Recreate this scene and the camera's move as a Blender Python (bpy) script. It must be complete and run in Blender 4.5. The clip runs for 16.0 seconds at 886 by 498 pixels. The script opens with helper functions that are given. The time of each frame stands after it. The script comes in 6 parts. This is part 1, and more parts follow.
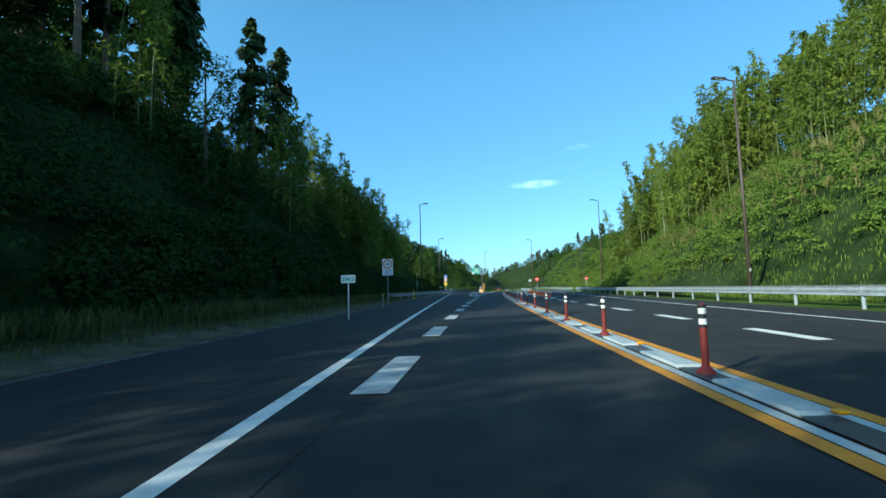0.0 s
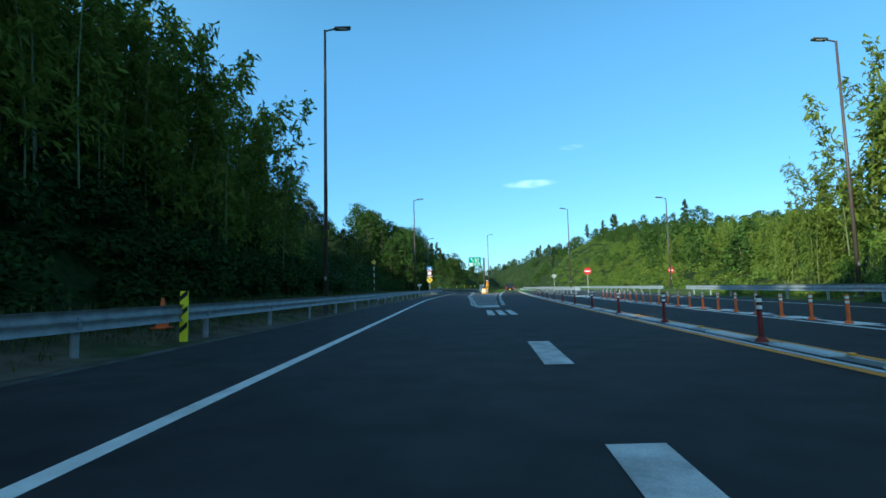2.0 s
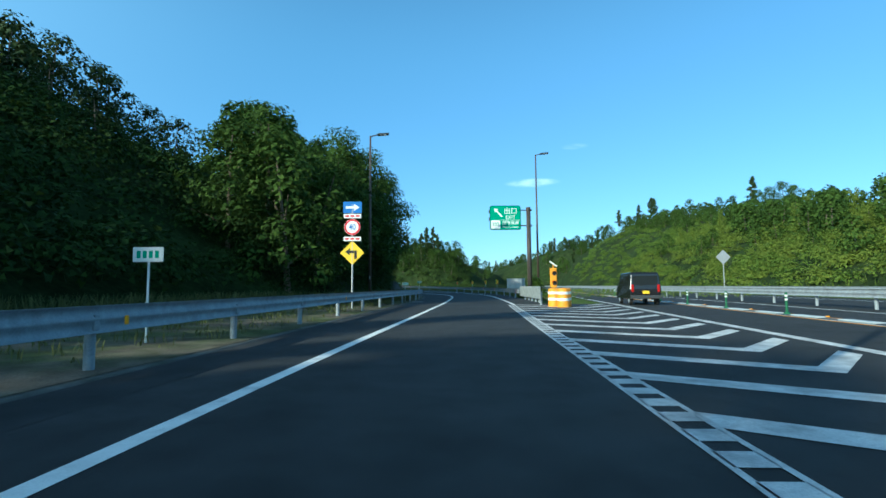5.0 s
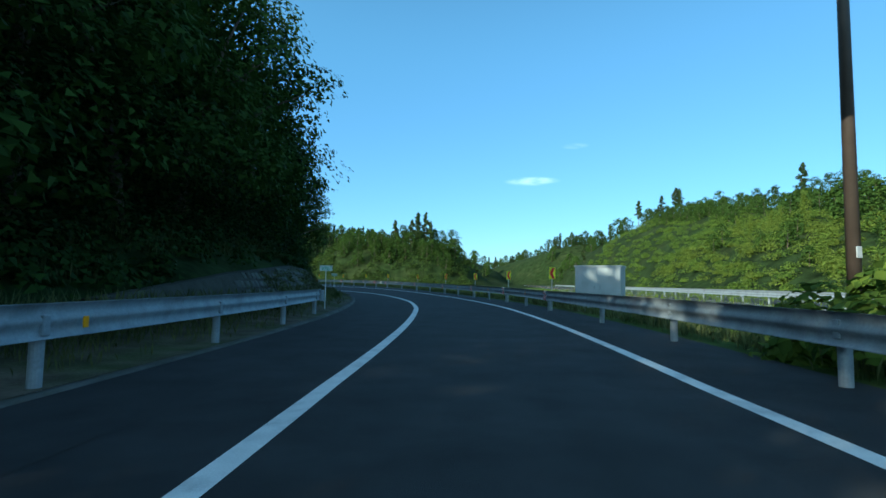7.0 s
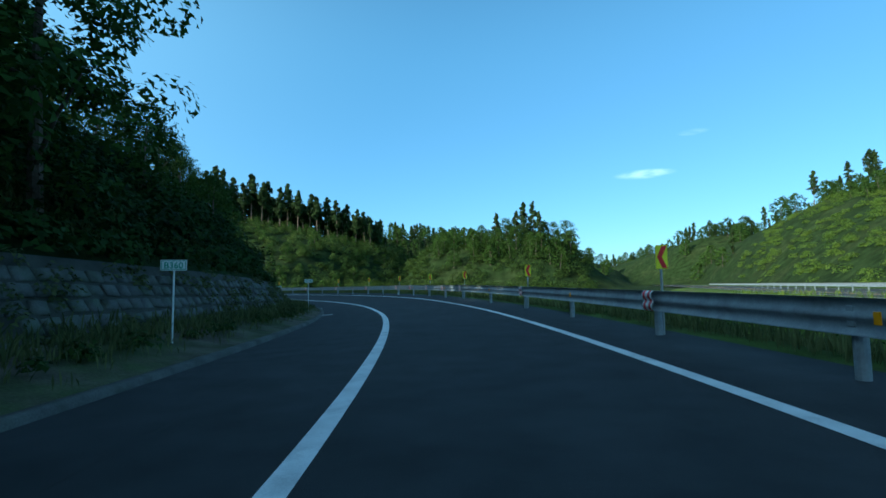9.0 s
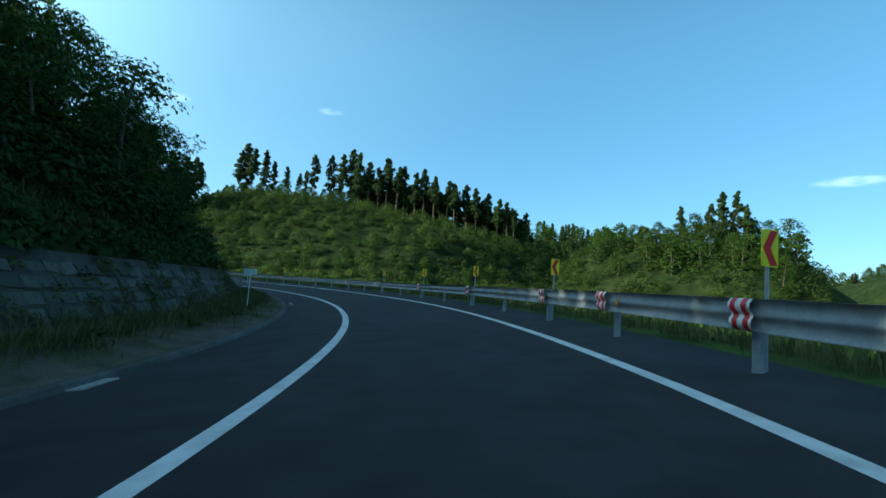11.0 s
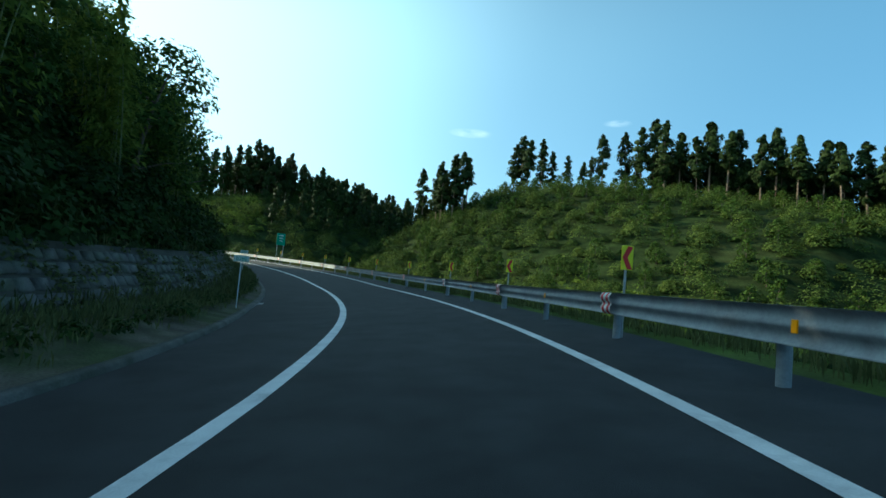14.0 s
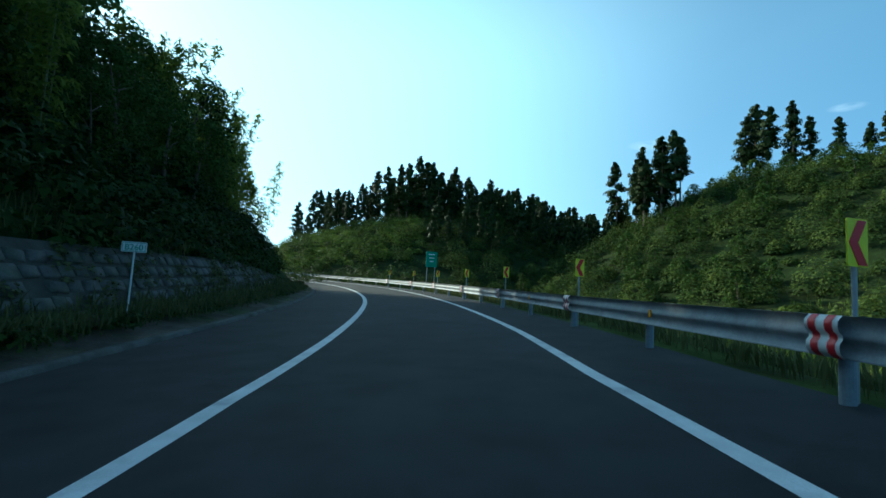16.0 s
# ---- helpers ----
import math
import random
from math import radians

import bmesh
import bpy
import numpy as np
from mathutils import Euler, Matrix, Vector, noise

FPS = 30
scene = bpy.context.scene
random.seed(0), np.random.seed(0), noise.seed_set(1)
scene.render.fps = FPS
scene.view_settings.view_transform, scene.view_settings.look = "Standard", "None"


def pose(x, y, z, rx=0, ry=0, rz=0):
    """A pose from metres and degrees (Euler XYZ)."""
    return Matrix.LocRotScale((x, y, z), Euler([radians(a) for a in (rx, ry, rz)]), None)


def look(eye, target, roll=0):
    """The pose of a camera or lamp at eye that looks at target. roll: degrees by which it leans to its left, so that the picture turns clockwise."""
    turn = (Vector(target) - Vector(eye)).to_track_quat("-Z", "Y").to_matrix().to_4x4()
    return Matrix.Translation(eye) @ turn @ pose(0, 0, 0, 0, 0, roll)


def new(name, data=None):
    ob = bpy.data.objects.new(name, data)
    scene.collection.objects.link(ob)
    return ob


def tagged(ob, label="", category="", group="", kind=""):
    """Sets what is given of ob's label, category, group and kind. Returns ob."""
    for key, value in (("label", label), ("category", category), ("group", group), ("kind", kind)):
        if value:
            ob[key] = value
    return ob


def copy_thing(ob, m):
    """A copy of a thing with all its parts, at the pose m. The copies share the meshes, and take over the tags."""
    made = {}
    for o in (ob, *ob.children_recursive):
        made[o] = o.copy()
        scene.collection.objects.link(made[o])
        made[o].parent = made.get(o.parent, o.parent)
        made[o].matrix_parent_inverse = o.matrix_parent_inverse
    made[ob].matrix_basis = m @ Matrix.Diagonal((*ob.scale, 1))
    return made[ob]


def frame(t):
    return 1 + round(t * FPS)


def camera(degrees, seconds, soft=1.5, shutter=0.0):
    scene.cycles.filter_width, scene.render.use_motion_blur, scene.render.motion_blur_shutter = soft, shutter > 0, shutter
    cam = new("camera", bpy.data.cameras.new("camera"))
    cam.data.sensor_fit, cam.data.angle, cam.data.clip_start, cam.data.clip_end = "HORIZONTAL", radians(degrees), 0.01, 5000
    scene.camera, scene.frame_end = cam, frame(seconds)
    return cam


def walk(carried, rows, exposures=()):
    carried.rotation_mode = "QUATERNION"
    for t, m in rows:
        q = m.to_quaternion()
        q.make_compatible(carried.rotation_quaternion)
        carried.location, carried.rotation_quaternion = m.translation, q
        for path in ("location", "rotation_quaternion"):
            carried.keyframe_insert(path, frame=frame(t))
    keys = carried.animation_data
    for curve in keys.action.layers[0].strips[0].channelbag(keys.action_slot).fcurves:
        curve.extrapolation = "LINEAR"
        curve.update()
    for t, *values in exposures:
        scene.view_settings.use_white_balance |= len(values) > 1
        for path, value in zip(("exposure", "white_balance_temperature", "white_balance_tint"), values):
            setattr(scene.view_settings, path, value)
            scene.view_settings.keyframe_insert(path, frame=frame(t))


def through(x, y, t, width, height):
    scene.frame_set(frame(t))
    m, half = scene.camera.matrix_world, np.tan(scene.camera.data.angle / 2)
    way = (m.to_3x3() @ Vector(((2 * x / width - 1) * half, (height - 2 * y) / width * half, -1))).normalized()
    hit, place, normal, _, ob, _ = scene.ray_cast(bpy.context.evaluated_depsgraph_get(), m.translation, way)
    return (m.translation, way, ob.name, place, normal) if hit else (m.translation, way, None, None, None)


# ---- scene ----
# ---------------------------------------------------------------- camera
cam = camera(85.5, 16.0, soft=1.6)
def aim(x, y, z, yaw, pitch):
    a, p = radians(yaw), radians(pitch)
    return (x - math.sin(a) * math.cos(p), y + math.cos(a) * math.cos(p), z + math.sin(p))


# seconds, place, heading to the left of +y, pitch, lean
PATH = [
    (0.0, 0.008, -0.0, 1.15, 1.07, 4.86, -1.65),
    (0.5, 0.222, 13.232, 1.152, 0.88, 4.76, -1.29),
    (1.0, 0.482, 26.135, 1.153, 0.69, 4.74, -1.18),
    (1.5, 0.79, 38.752, 1.154, 0.43, 4.69, -1.25),
    (2.0, 1.13, 51.133, 1.154, 0.34, 4.73, -1.42),
    (2.5, 1.463, 63.374, 1.155, 0.4, 4.74, -1.29),
    (3.0, 1.79, 75.518, 1.156, 0.43, 4.67, -1.39),
    (3.5, 2.104, 87.457, 1.157, 0.45, 4.8, -1.49),
    (4.0, 2.361, 99.061, 1.158, 0.84, 4.92, -1.17),
    (4.5, 2.516, 110.271, 1.159, 1.46, 4.36, -0.9),
    (5.0, 2.692, 121.029, 1.159, 0.55, 4.43, -0.47),
    (5.5, 3.024, 131.246, 1.158, -0.33, 4.41, 0.03),
    (6.0, 3.437, 140.852, 1.158, -0.58, 4.65, 0.54),
    (6.5, 3.851, 149.864, 1.158, -0.57, 4.42, 0.97),
    (7.0, 4.187, 158.428, 1.156, 0.31, 3.98, 1.01),
    (7.5, 4.327, 166.742, 1.155, 2.09, 3.83, 0.43),
    (8.0, 4.134, 174.964, 1.155, 4.83, 3.82, -0.06),
    (8.5, 3.474, 183.182, 1.154, 8.53, 4.42, -0.64),
    (9.0, 2.215, 191.359, 1.152, 12.99, 4.43, -0.73),
    (9.5, 0.373, 199.365, 1.151, 16.78, 4.41, -0.08),
    (10.0, -1.891, 207.061, 1.15, 19.86, 4.36, 1.14),
    (10.5, -4.586, 214.286, 1.149, 25.07, 4.78, 2.59),
    (11.0, -7.781, 220.946, 1.15, 30.47, 4.49, 3.81),
    (11.5, -11.497, 227.059, 1.151, 36.63, 4.4, 4.69),
    (12.0, -15.756, 232.678, 1.152, 42.4, 4.12, 5.09),
    (12.5, -20.557, 237.852, 1.15, 48.13, 3.92, 5.1),
    (13.0, -25.875, 242.568, 1.147, 53.47, 3.59, 5.19),
    (13.5, -31.592, 246.77, 1.145, 58.67, 3.59, 5.06),
    (14.0, -37.595, 250.373, 1.143, 64.14, 3.72, 5.08),
    (14.5, -43.815, 253.33, 1.144, 69.89, 3.95, 4.7),
    (15.0, -50.251, 255.633, 1.146, 75.61, 4.37, 4.36),
    (15.5, -56.922, 257.319, 1.182, 80.87, 4.94, 4.05),
    (16.0, -63.841, 258.444, 1.287, 85.55, 5.36, 3.34),
]
EXPOSURES = [(0.0, 0.5, 5300, -9), (2.0, 0.5, 5300, -9), (4.0, 0.38, 5150, -11), (6.5, 0.48, 5500, -9), (8.0, 0.46, 5250, -11), (10.5, 0.42, 5650, -11), (12.0, 0.48, 6000, -11), (14.0, 0.46, 6150, -11), (15.2, 0.34, 5900, -11), (16.0, 0.16, 5500, -11)]
walk(cam, [(t, look((x, y, z), aim(x, y, z, yaw, pitch), roll)) for t, x, y, z, yaw, pitch, roll in PATH], EXPOSURES)

# ---------------------------------------------------------------- light
SUN_AZ, SUN_EL = 133.0, 23.0          # degrees to the left of +y, above the horizon
world = bpy.data.worlds.new("sky")
scene.world = world
world.use_nodes = True
wn, wl = world.node_tree.nodes, world.node_tree.links
wn.clear()
sky = wn.new("ShaderNodeTexSky")
sky.sky_type = "NISHITA"
sky.sun_disc = False
sky.sun_elevation = radians(SUN_EL)
sky.sun_rotation = radians(-SUN_AZ)
sky.altitude = 50.0
sky.air_density, sky.dust_density, sky.ozone_density = 0.8, 0.9, 3.0
bg = wn.new("ShaderNodeBackground")
bg.inputs["Strength"].default_value = 0.18
wo = wn.new("ShaderNodeOutputWorld")
# thin cloud wisps: two small streaks high above the valley
tc = wn.new("ShaderNodeTexCoord")
nrm = wn.new("ShaderNodeVectorMath"); nrm.operation = "NORMALIZE"
wl.new(tc.outputs["Generated"], nrm.inputs[0])


def wisp(az, el, wide, tall, amount):
    """A soft streak of cloud round one direction; returns the mask's socket."""
    a, e = radians(az), radians(el)
    ahead = Vector((-math.sin(a) * math.cos(e), math.cos(a) * math.cos(e), math.sin(e)))
    side = Vector((math.cos(a), math.sin(a), 0.0))
    up = side.cross(ahead)
    terms = []
    for axis, size in ((side, wide), (up, tall)):
        d = wn.new("ShaderNodeVectorMath"); d.operation = "DOT_PRODUCT"
        d.inputs[1].default_value = axis
        wl.new(nrm.outputs[0], d.inputs[0])
        off = wn.new("ShaderNodeMath"); off.operation = "SUBTRACT"; off.inputs[1].default_value = ahead.dot(axis)
        wl.new(d.outputs["Value"], off.inputs[0])
        sc = wn.new("ShaderNodeMath"); sc.operation = "DIVIDE"; sc.inputs[1].default_value = size
        wl.new(off.outputs[0], sc.inputs[0])
        sq = wn.new("ShaderNodeMath"); sq.operation = "POWER"; sq.inputs[1].default_value = 2.0
        ab = wn.new("ShaderNodeMath"); ab.operation = "ABSOLUTE"
        wl.new(sc.outputs[0], ab.inputs[0]); wl.new(ab.outputs[0], sq.inputs[0])
        terms.append(sq)
    add = wn.new("ShaderNodeMath"); add.operation = "ADD"
    wl.new(terms[0].outputs[0], add.inputs[0]); wl.new(terms[1].outputs[0], add.inputs[1])
    fr = wn.new("ShaderNodeVectorMath"); fr.operation = "DOT_PRODUCT"
    fr.inputs[1].default_value = ahead
    wl.new(nrm.outputs[0], fr.inputs[0])
    gate = wn.new("ShaderNodeMath"); gate.operation = "GREATER_THAN"; gate.inputs[1].default_value = 0.5
    wl.new(fr.outputs["Value"], gate.inputs[0])
    m = wn.new("ShaderNodeMapRange"); m.interpolation_type = "SMOOTHERSTEP"
    m.inputs["From Min"].default_value, m.inputs["From Max"].default_value = 1.0, 0.0
    m.inputs["To Min"].default_value, m.inputs["To Max"].default_value = 0.0, amount
    wl.new(add.outputs[0], m.inputs["Value"])
    mm = wn.new("ShaderNodeMath"); mm.operation = "MULTIPLY"
    wl.new(m.outputs[0], mm.inputs[0]); wl.new(gate.outputs[0], mm.inputs[1])
    return mm.outputs[0]


cloud_noise = wn.new("ShaderNodeTexNoise")
cloud_noise.inputs["Scale"].default_value = 26.0
cloud_noise.inputs["Detail"].default_value = 6.0
stretch = wn.new("ShaderNodeMapping"); stretch.inputs["Scale"].default_value = (1.0, 1.0, 3.5)
wl.new(nrm.outputs[0], stretch.inputs["Vector"]); wl.new(stretch.outputs[0], cloud_noise.inputs["Vector"])
masks = [wisp(-10.2, 12.0, 0.062, 0.0105, 0.3), wisp(-15.2, 15.8, 0.03, 0.007, 0.1), wisp(62.0, 17.5, 0.05, 0.011, 0.2), wisp(45.0, 19.0, 0.03, 0.008, 0.2)]
total = masks[0]
for mk in masks[1:]:
    a_ = wn.new("ShaderNodeMath"); a_.operation = "ADD"
    wl.new(total, a_.inputs[0]); wl.new(mk, a_.inputs[1]); total = a_.outputs[0]
cm = wn.new("ShaderNodeMath"); cm.operation = "MULTIPLY"
cr = wn.new("ShaderNodeMapRange"); cr.inputs["From Min"].default_value, cr.inputs["From Max"].default_value = 0.3, 0.65
wl.new(cloud_noise.outputs["Fac"], cr.inputs["Value"])
wl.new(total, cm.inputs[0]); wl.new(cr.outputs[0], cm.inputs[1])
mixw = wn.new("ShaderNodeMix"); mixw.data_type = "RGBA"
mixw.inputs["B"].default_value = (8.0, 8.6, 9.0, 1.0)
haze = wn.new("ShaderNodeMix"); haze.data_type = "RGBA"      # thin haze: flat blue evening the sky, faded overhead to weaken skylight
height = wn.new("ShaderNodeSeparateXYZ"); wl.new(nrm.outputs[0], height.inputs[0])
thin = wn.new("ShaderNodeMapRange"); thin.interpolation_type = "SMOOTHSTEP"
thin.inputs["From Min"].default_value, thin.inputs["From Max"].default_value = 0.42, 0.9
thin.inputs["To Min"].default_value, thin.inputs["To Max"].default_value = 1.0, 0.12
wl.new(height.outputs["Z"], thin.inputs["Value"])
haze.inputs["B"].default_value = (0.86, 2.25, 3.55, 1.0)
# the hazy brightening of the sky on the sun's side
_sa, _se = radians(SUN_AZ), radians(SUN_EL)
toward = wn.new("ShaderNodeVectorMath"); toward.operation = "DOT_PRODUCT"
toward.inputs[1].default_value = (-math.sin(_sa) * math.cos(_se), math.cos(_sa) * math.cos(_se), math.sin(_se))
wl.new(nrm.outputs[0], toward.inputs[0])
veil = wn.new("ShaderNodeMapRange"); veil.interpolation_type = "SMOOTHSTEP"
veil.inputs["From Min"].default_value, veil.inputs["From Max"].default_value = -0.25, 0.85
veil.inputs["To Min"].default_value, veil.inputs["To Max"].default_value = 0.0, 0.2
wl.new(toward.outputs["Value"], veil.inputs["Value"])
low_veil = wn.new("ShaderNodeMath"); low_veil.operation = "MULTIPLY"
wl.new(veil.outputs[0], low_veil.inputs[0]); wl.new(thin.outputs[0], low_veil.inputs[1])
low_haze = wn.new("ShaderNodeMath"); low_haze.operation = "MULTIPLY"; low_haze.inputs[1].default_value = 0.44
wl.new(thin.outputs[0], low_haze.inputs[0]); wl.new(low_haze.outputs[0], haze.inputs["Factor"])
veiled = wn.new("ShaderNodeMix"); veiled.data_type = "RGBA"
veiled.inputs["B"].default_value = (5.6, 7.6, 8.2, 1.0)
wl.new(low_veil.outputs[0], veiled.inputs["Factor"])
wl.new(sky.outputs["Color"], haze.inputs["A"])
wl.new(cm.outputs[0], mixw.inputs["Factor"]); wl.new(haze.outputs["Result"], veiled.inputs["A"])
near_sun = wn.new("ShaderNodeMapRange"); near_sun.interpolation_type = "SMOOTHSTEP"
near_sun.inputs["From Min"].default_value, near_sun.inputs["From Max"].default_value = 0.3, 1.0
near_sun.inputs["To Min"].default_value, near_sun.inputs["To Max"].default_value = 0.0, 0.5
wl.new(toward.outputs["Value"], near_sun.inputs["Value"])
low_sun = wn.new("ShaderNodeMath"); low_sun.operation = "MULTIPLY"
wl.new(near_sun.outputs[0], low_sun.inputs[0]); wl.new(thin.outputs[0], low_sun.inputs[1])
bright = wn.new("ShaderNodeMix"); bright.data_type = "RGBA"
bright.inputs["B"].default_value = (6.9, 9.8, 10.9, 1.0)
wl.new(low_sun.outputs[0], bright.inputs["Factor"]); wl.new(veiled.outputs["Result"], bright.inputs["A"]); wl.new(bright.outputs["Result"], mixw.inputs["A"])
zenith_dim = wn.new("ShaderNodeMapRange"); zenith_dim.interpolation_type = "SMOOTHSTEP"      # sky dimmed towards the zenith to weaken the skylight on shaded parts
zenith_dim.inputs["From Min"].default_value, zenith_dim.inputs["From Max"].default_value = 0.4, 0.9
zenith_dim.inputs["To Min"].default_value, zenith_dim.inputs["To Max"].default_value = 1.0, 0.6
wl.new(height.outputs["Z"], zenith_dim.inputs["Value"])
dimmed_sky = wn.new("ShaderNodeVectorMath"); dimmed_sky.operation = "SCALE"
wl.new(mixw.outputs["Result"], dimmed_sky.inputs[0]); wl.new(zenith_dim.outputs[0], dimmed_sky.inputs["Scale"])
wl.new(dimmed_sky.outputs[0], bg.inputs["Color"]); wl.new(bg.outputs[0], wo.inputs["Surface"])

sun_data = bpy.data.lights.new("sun", "SUN")
sun_data.energy, sun_data.angle, sun_data.color = 5.0, radians(0.6), (1.0, 0.86, 0.66)
sun_ob = new("sun", sun_data)
_a, _e = radians(SUN_AZ), radians(SUN_EL)
sun_dir = Vector((-math.sin(_a) * math.cos(_e), math.cos(_a) * math.cos(_e), math.sin(_e)))
sun_ob.matrix_world = look(sun_dir * 300, (0, 0, 0))

# ---------------------------------------------------------------- materials


def mat(name, colour, rough=0.7, metal=0.0, vary=0.25, scale=6.0, fine=60.0, bump=0.15, spec=0.4, stain=None, stain_scale=0.6, stain_at=(0.5, 0.7), random=0.0):
    """Painted or mineral surface: a base colour with broad stains, fine grain and relief."""
    m = bpy.data.materials.new(name)
    m.use_nodes = True
    n, l = m.node_tree.nodes, m.node_tree.links
    b = n["Principled BSDF"]
    b.inputs["Roughness"].default_value, b.inputs["Metallic"].default_value = rough, metal
    b.inputs["Specular IOR Level"].default_value = spec
    geo = n.new("ShaderNodeTexCoord")
    n1 = n.new("ShaderNodeTexNoise"); n1.inputs["Scale"].default_value = scale; n1.inputs["Detail"].default_value = 5.0
    n2 = n.new("ShaderNodeTexNoise"); n2.inputs["Scale"].default_value = fine; n2.inputs["Detail"].default_value = 3.0
    for q in (n1, n2):
        l.new(geo.outputs["Object"], q.inputs["Vector"])
    r1 = n.new("ShaderNodeMapRange"); r1.inputs["From Min"].default_value, r1.inputs["From Max"].default_value = 0.3, 0.7
    r1.inputs["To Min"].default_value, r1.inputs["To Max"].default_value = 1 - vary, 1 + vary
    l.new(n1.outputs["Fac"], r1.inputs["Value"])
    r2 = n.new("ShaderNodeMapRange"); r2.inputs["From Min"].default_value, r2.inputs["From Max"].default_value = 0.3, 0.7
    r2.inputs["To Min"].default_value, r2.inputs["To Max"].default_value = 1 - vary * 0.6, 1 + vary * 0.6
    l.new(n2.outputs["Fac"], r2.inputs["Value"])
    mul = n.new("ShaderNodeMath"); mul.operation = "MULTIPLY"
    l.new(r1.outputs[0], mul.inputs[0]); l.new(r2.outputs[0], mul.inputs[1])
    last = mul.outputs[0]
    if random:
        oi = n.new("ShaderNodeObjectInfo")
        r3 = n.new("ShaderNodeMapRange"); r3.inputs["To Min"].default_value, r3.inputs["To Max"].default_value = 1 - random, 1 + random
        l.new(oi.outputs["Random"], r3.inputs["Value"])
        m3 = n.new("ShaderNodeMath"); m3.operation = "MULTIPLY"
        l.new(last, m3.inputs[0]); l.new(r3.outputs[0], m3.inputs[1]); last = m3.outputs[0]
    base = n.new("ShaderNodeMix"); base.data_type = "RGBA"
    base.inputs["A"].default_value = (*colour, 1)
    base.inputs["B"].default_value = (*(stain or colour), 1)
    if stain:
        n3 = n.new("ShaderNodeTexNoise"); n3.inputs["Scale"].default_value = stain_scale; n3.inputs["Detail"].default_value = 7.0; n3.inputs["Roughness"].default_value = 0.65
        l.new(geo.outputs["Object"], n3.inputs["Vector"])
        rs = n.new("ShaderNodeMapRange"); rs.inputs["From Min"].default_value, rs.inputs["From Max"].default_value = stain_at
        l.new(n3.outputs["Fac"], rs.inputs["Value"]); l.new(rs.outputs[0], base.inputs["Factor"])
    else:
        base.inputs["Factor"].default_value = 0.0
    vm = n.new("ShaderNodeVectorMath"); vm.operation = "SCALE"
    l.new(base.outputs["Result"], vm.inputs[0]); l.new(last, vm.inputs["Scale"])
    l.new(vm.outputs[0], b.inputs["Base Color"])
    if bump:
        bp = n.new("ShaderNodeBump"); bp.inputs["Strength"].default_value = bump; bp.inputs["Distance"].default_value = 0.02
        l.new(n2.outputs["Fac"], bp.inputs["Height"]); l.new(bp.outputs[0], b.inputs["Normal"])
    return m


def leaf_mat(name, dark, light, through=0.35, rough=0.7):
    """Leaves: each one its own shade between two greens, and light passing through."""
    m = bpy.data.materials.new(name)
    m.use_nodes = True
    n, l = m.node_tree.nodes, m.node_tree.links
    out = n["Material Output"]
    b = n["Principled BSDF"]
    b.inputs["Roughness"].default_value = rough
    b.inputs["Specular IOR Level"].default_value = 0.08
    geo = n.new("ShaderNodeNewGeometry")
    tcn = n.new("ShaderNodeTexCoord")
    ns = n.new("ShaderNodeTexNoise"); ns.inputs["Scale"].default_value = 0.45; ns.inputs["Detail"].default_value = 3.0
    l.new(tcn.outputs["Object"], ns.inputs["Vector"])
    oi = n.new("ShaderNodeObjectInfo")
    s1 = n.new("ShaderNodeMath"); s1.operation = "MULTIPLY_ADD"; s1.inputs[1].default_value = 0.55; s1.inputs[2].default_value = 0.0
    l.new(geo.outputs["Random Per Island"], s1.inputs[0])
    s2 = n.new("ShaderNodeMath"); s2.operation = "MULTIPLY_ADD"; s2.inputs[1].default_value = 0.7
    l.new(ns.outputs["Fac"], s2.inputs[0]); l.new(s1.outputs[0], s2.inputs[2])
    s3 = n.new("ShaderNodeMath"); s3.operation = "MULTIPLY_ADD"; s3.inputs[1].default_value = 0.25
    l.new(oi.outputs["Random"], s3.inputs[0]); l.new(s2.outputs[0], s3.inputs[2])
    rg = n.new("ShaderNodeMapRange"); rg.inputs["From Min"].default_value, rg.inputs["From Max"].default_value = 0.35, 1.15
    l.new(s3.outputs[0], rg.inputs["Value"])
    mx = n.new("ShaderNodeMix"); mx.data_type = "RGBA"
    mx.inputs["A"].default_value, mx.inputs["B"].default_value = (*dark, 1), (*light, 1)
    l.new(rg.outputs[0], mx.inputs["Factor"]); l.new(mx.outputs["Result"], b.inputs["Base Color"])
    tr = n.new("ShaderNodeBsdfTranslucent")
    l.new(mx.outputs["Result"], tr.inputs["Color"])
    ms = n.new("ShaderNodeMixShader"); ms.inputs["Fac"].default_value = through
    l.new(b.outputs[0], ms.inputs[1]); l.new(tr.outputs[0], ms.inputs[2]); l.new(ms.outputs[0], out.inputs["Surface"])
    return m


def glow(name, colour, strength):
    m = bpy.data.materials.new(name)
    m.use_nodes = True
    b = m.node_tree.nodes["Principled BSDF"]
    b.inputs["Base Color"].default_value = (*colour, 1)
    b.inputs["Emission Color"].default_value = (*colour, 1)
    b.inputs["Emission Strength"].default_value = strength
    return m


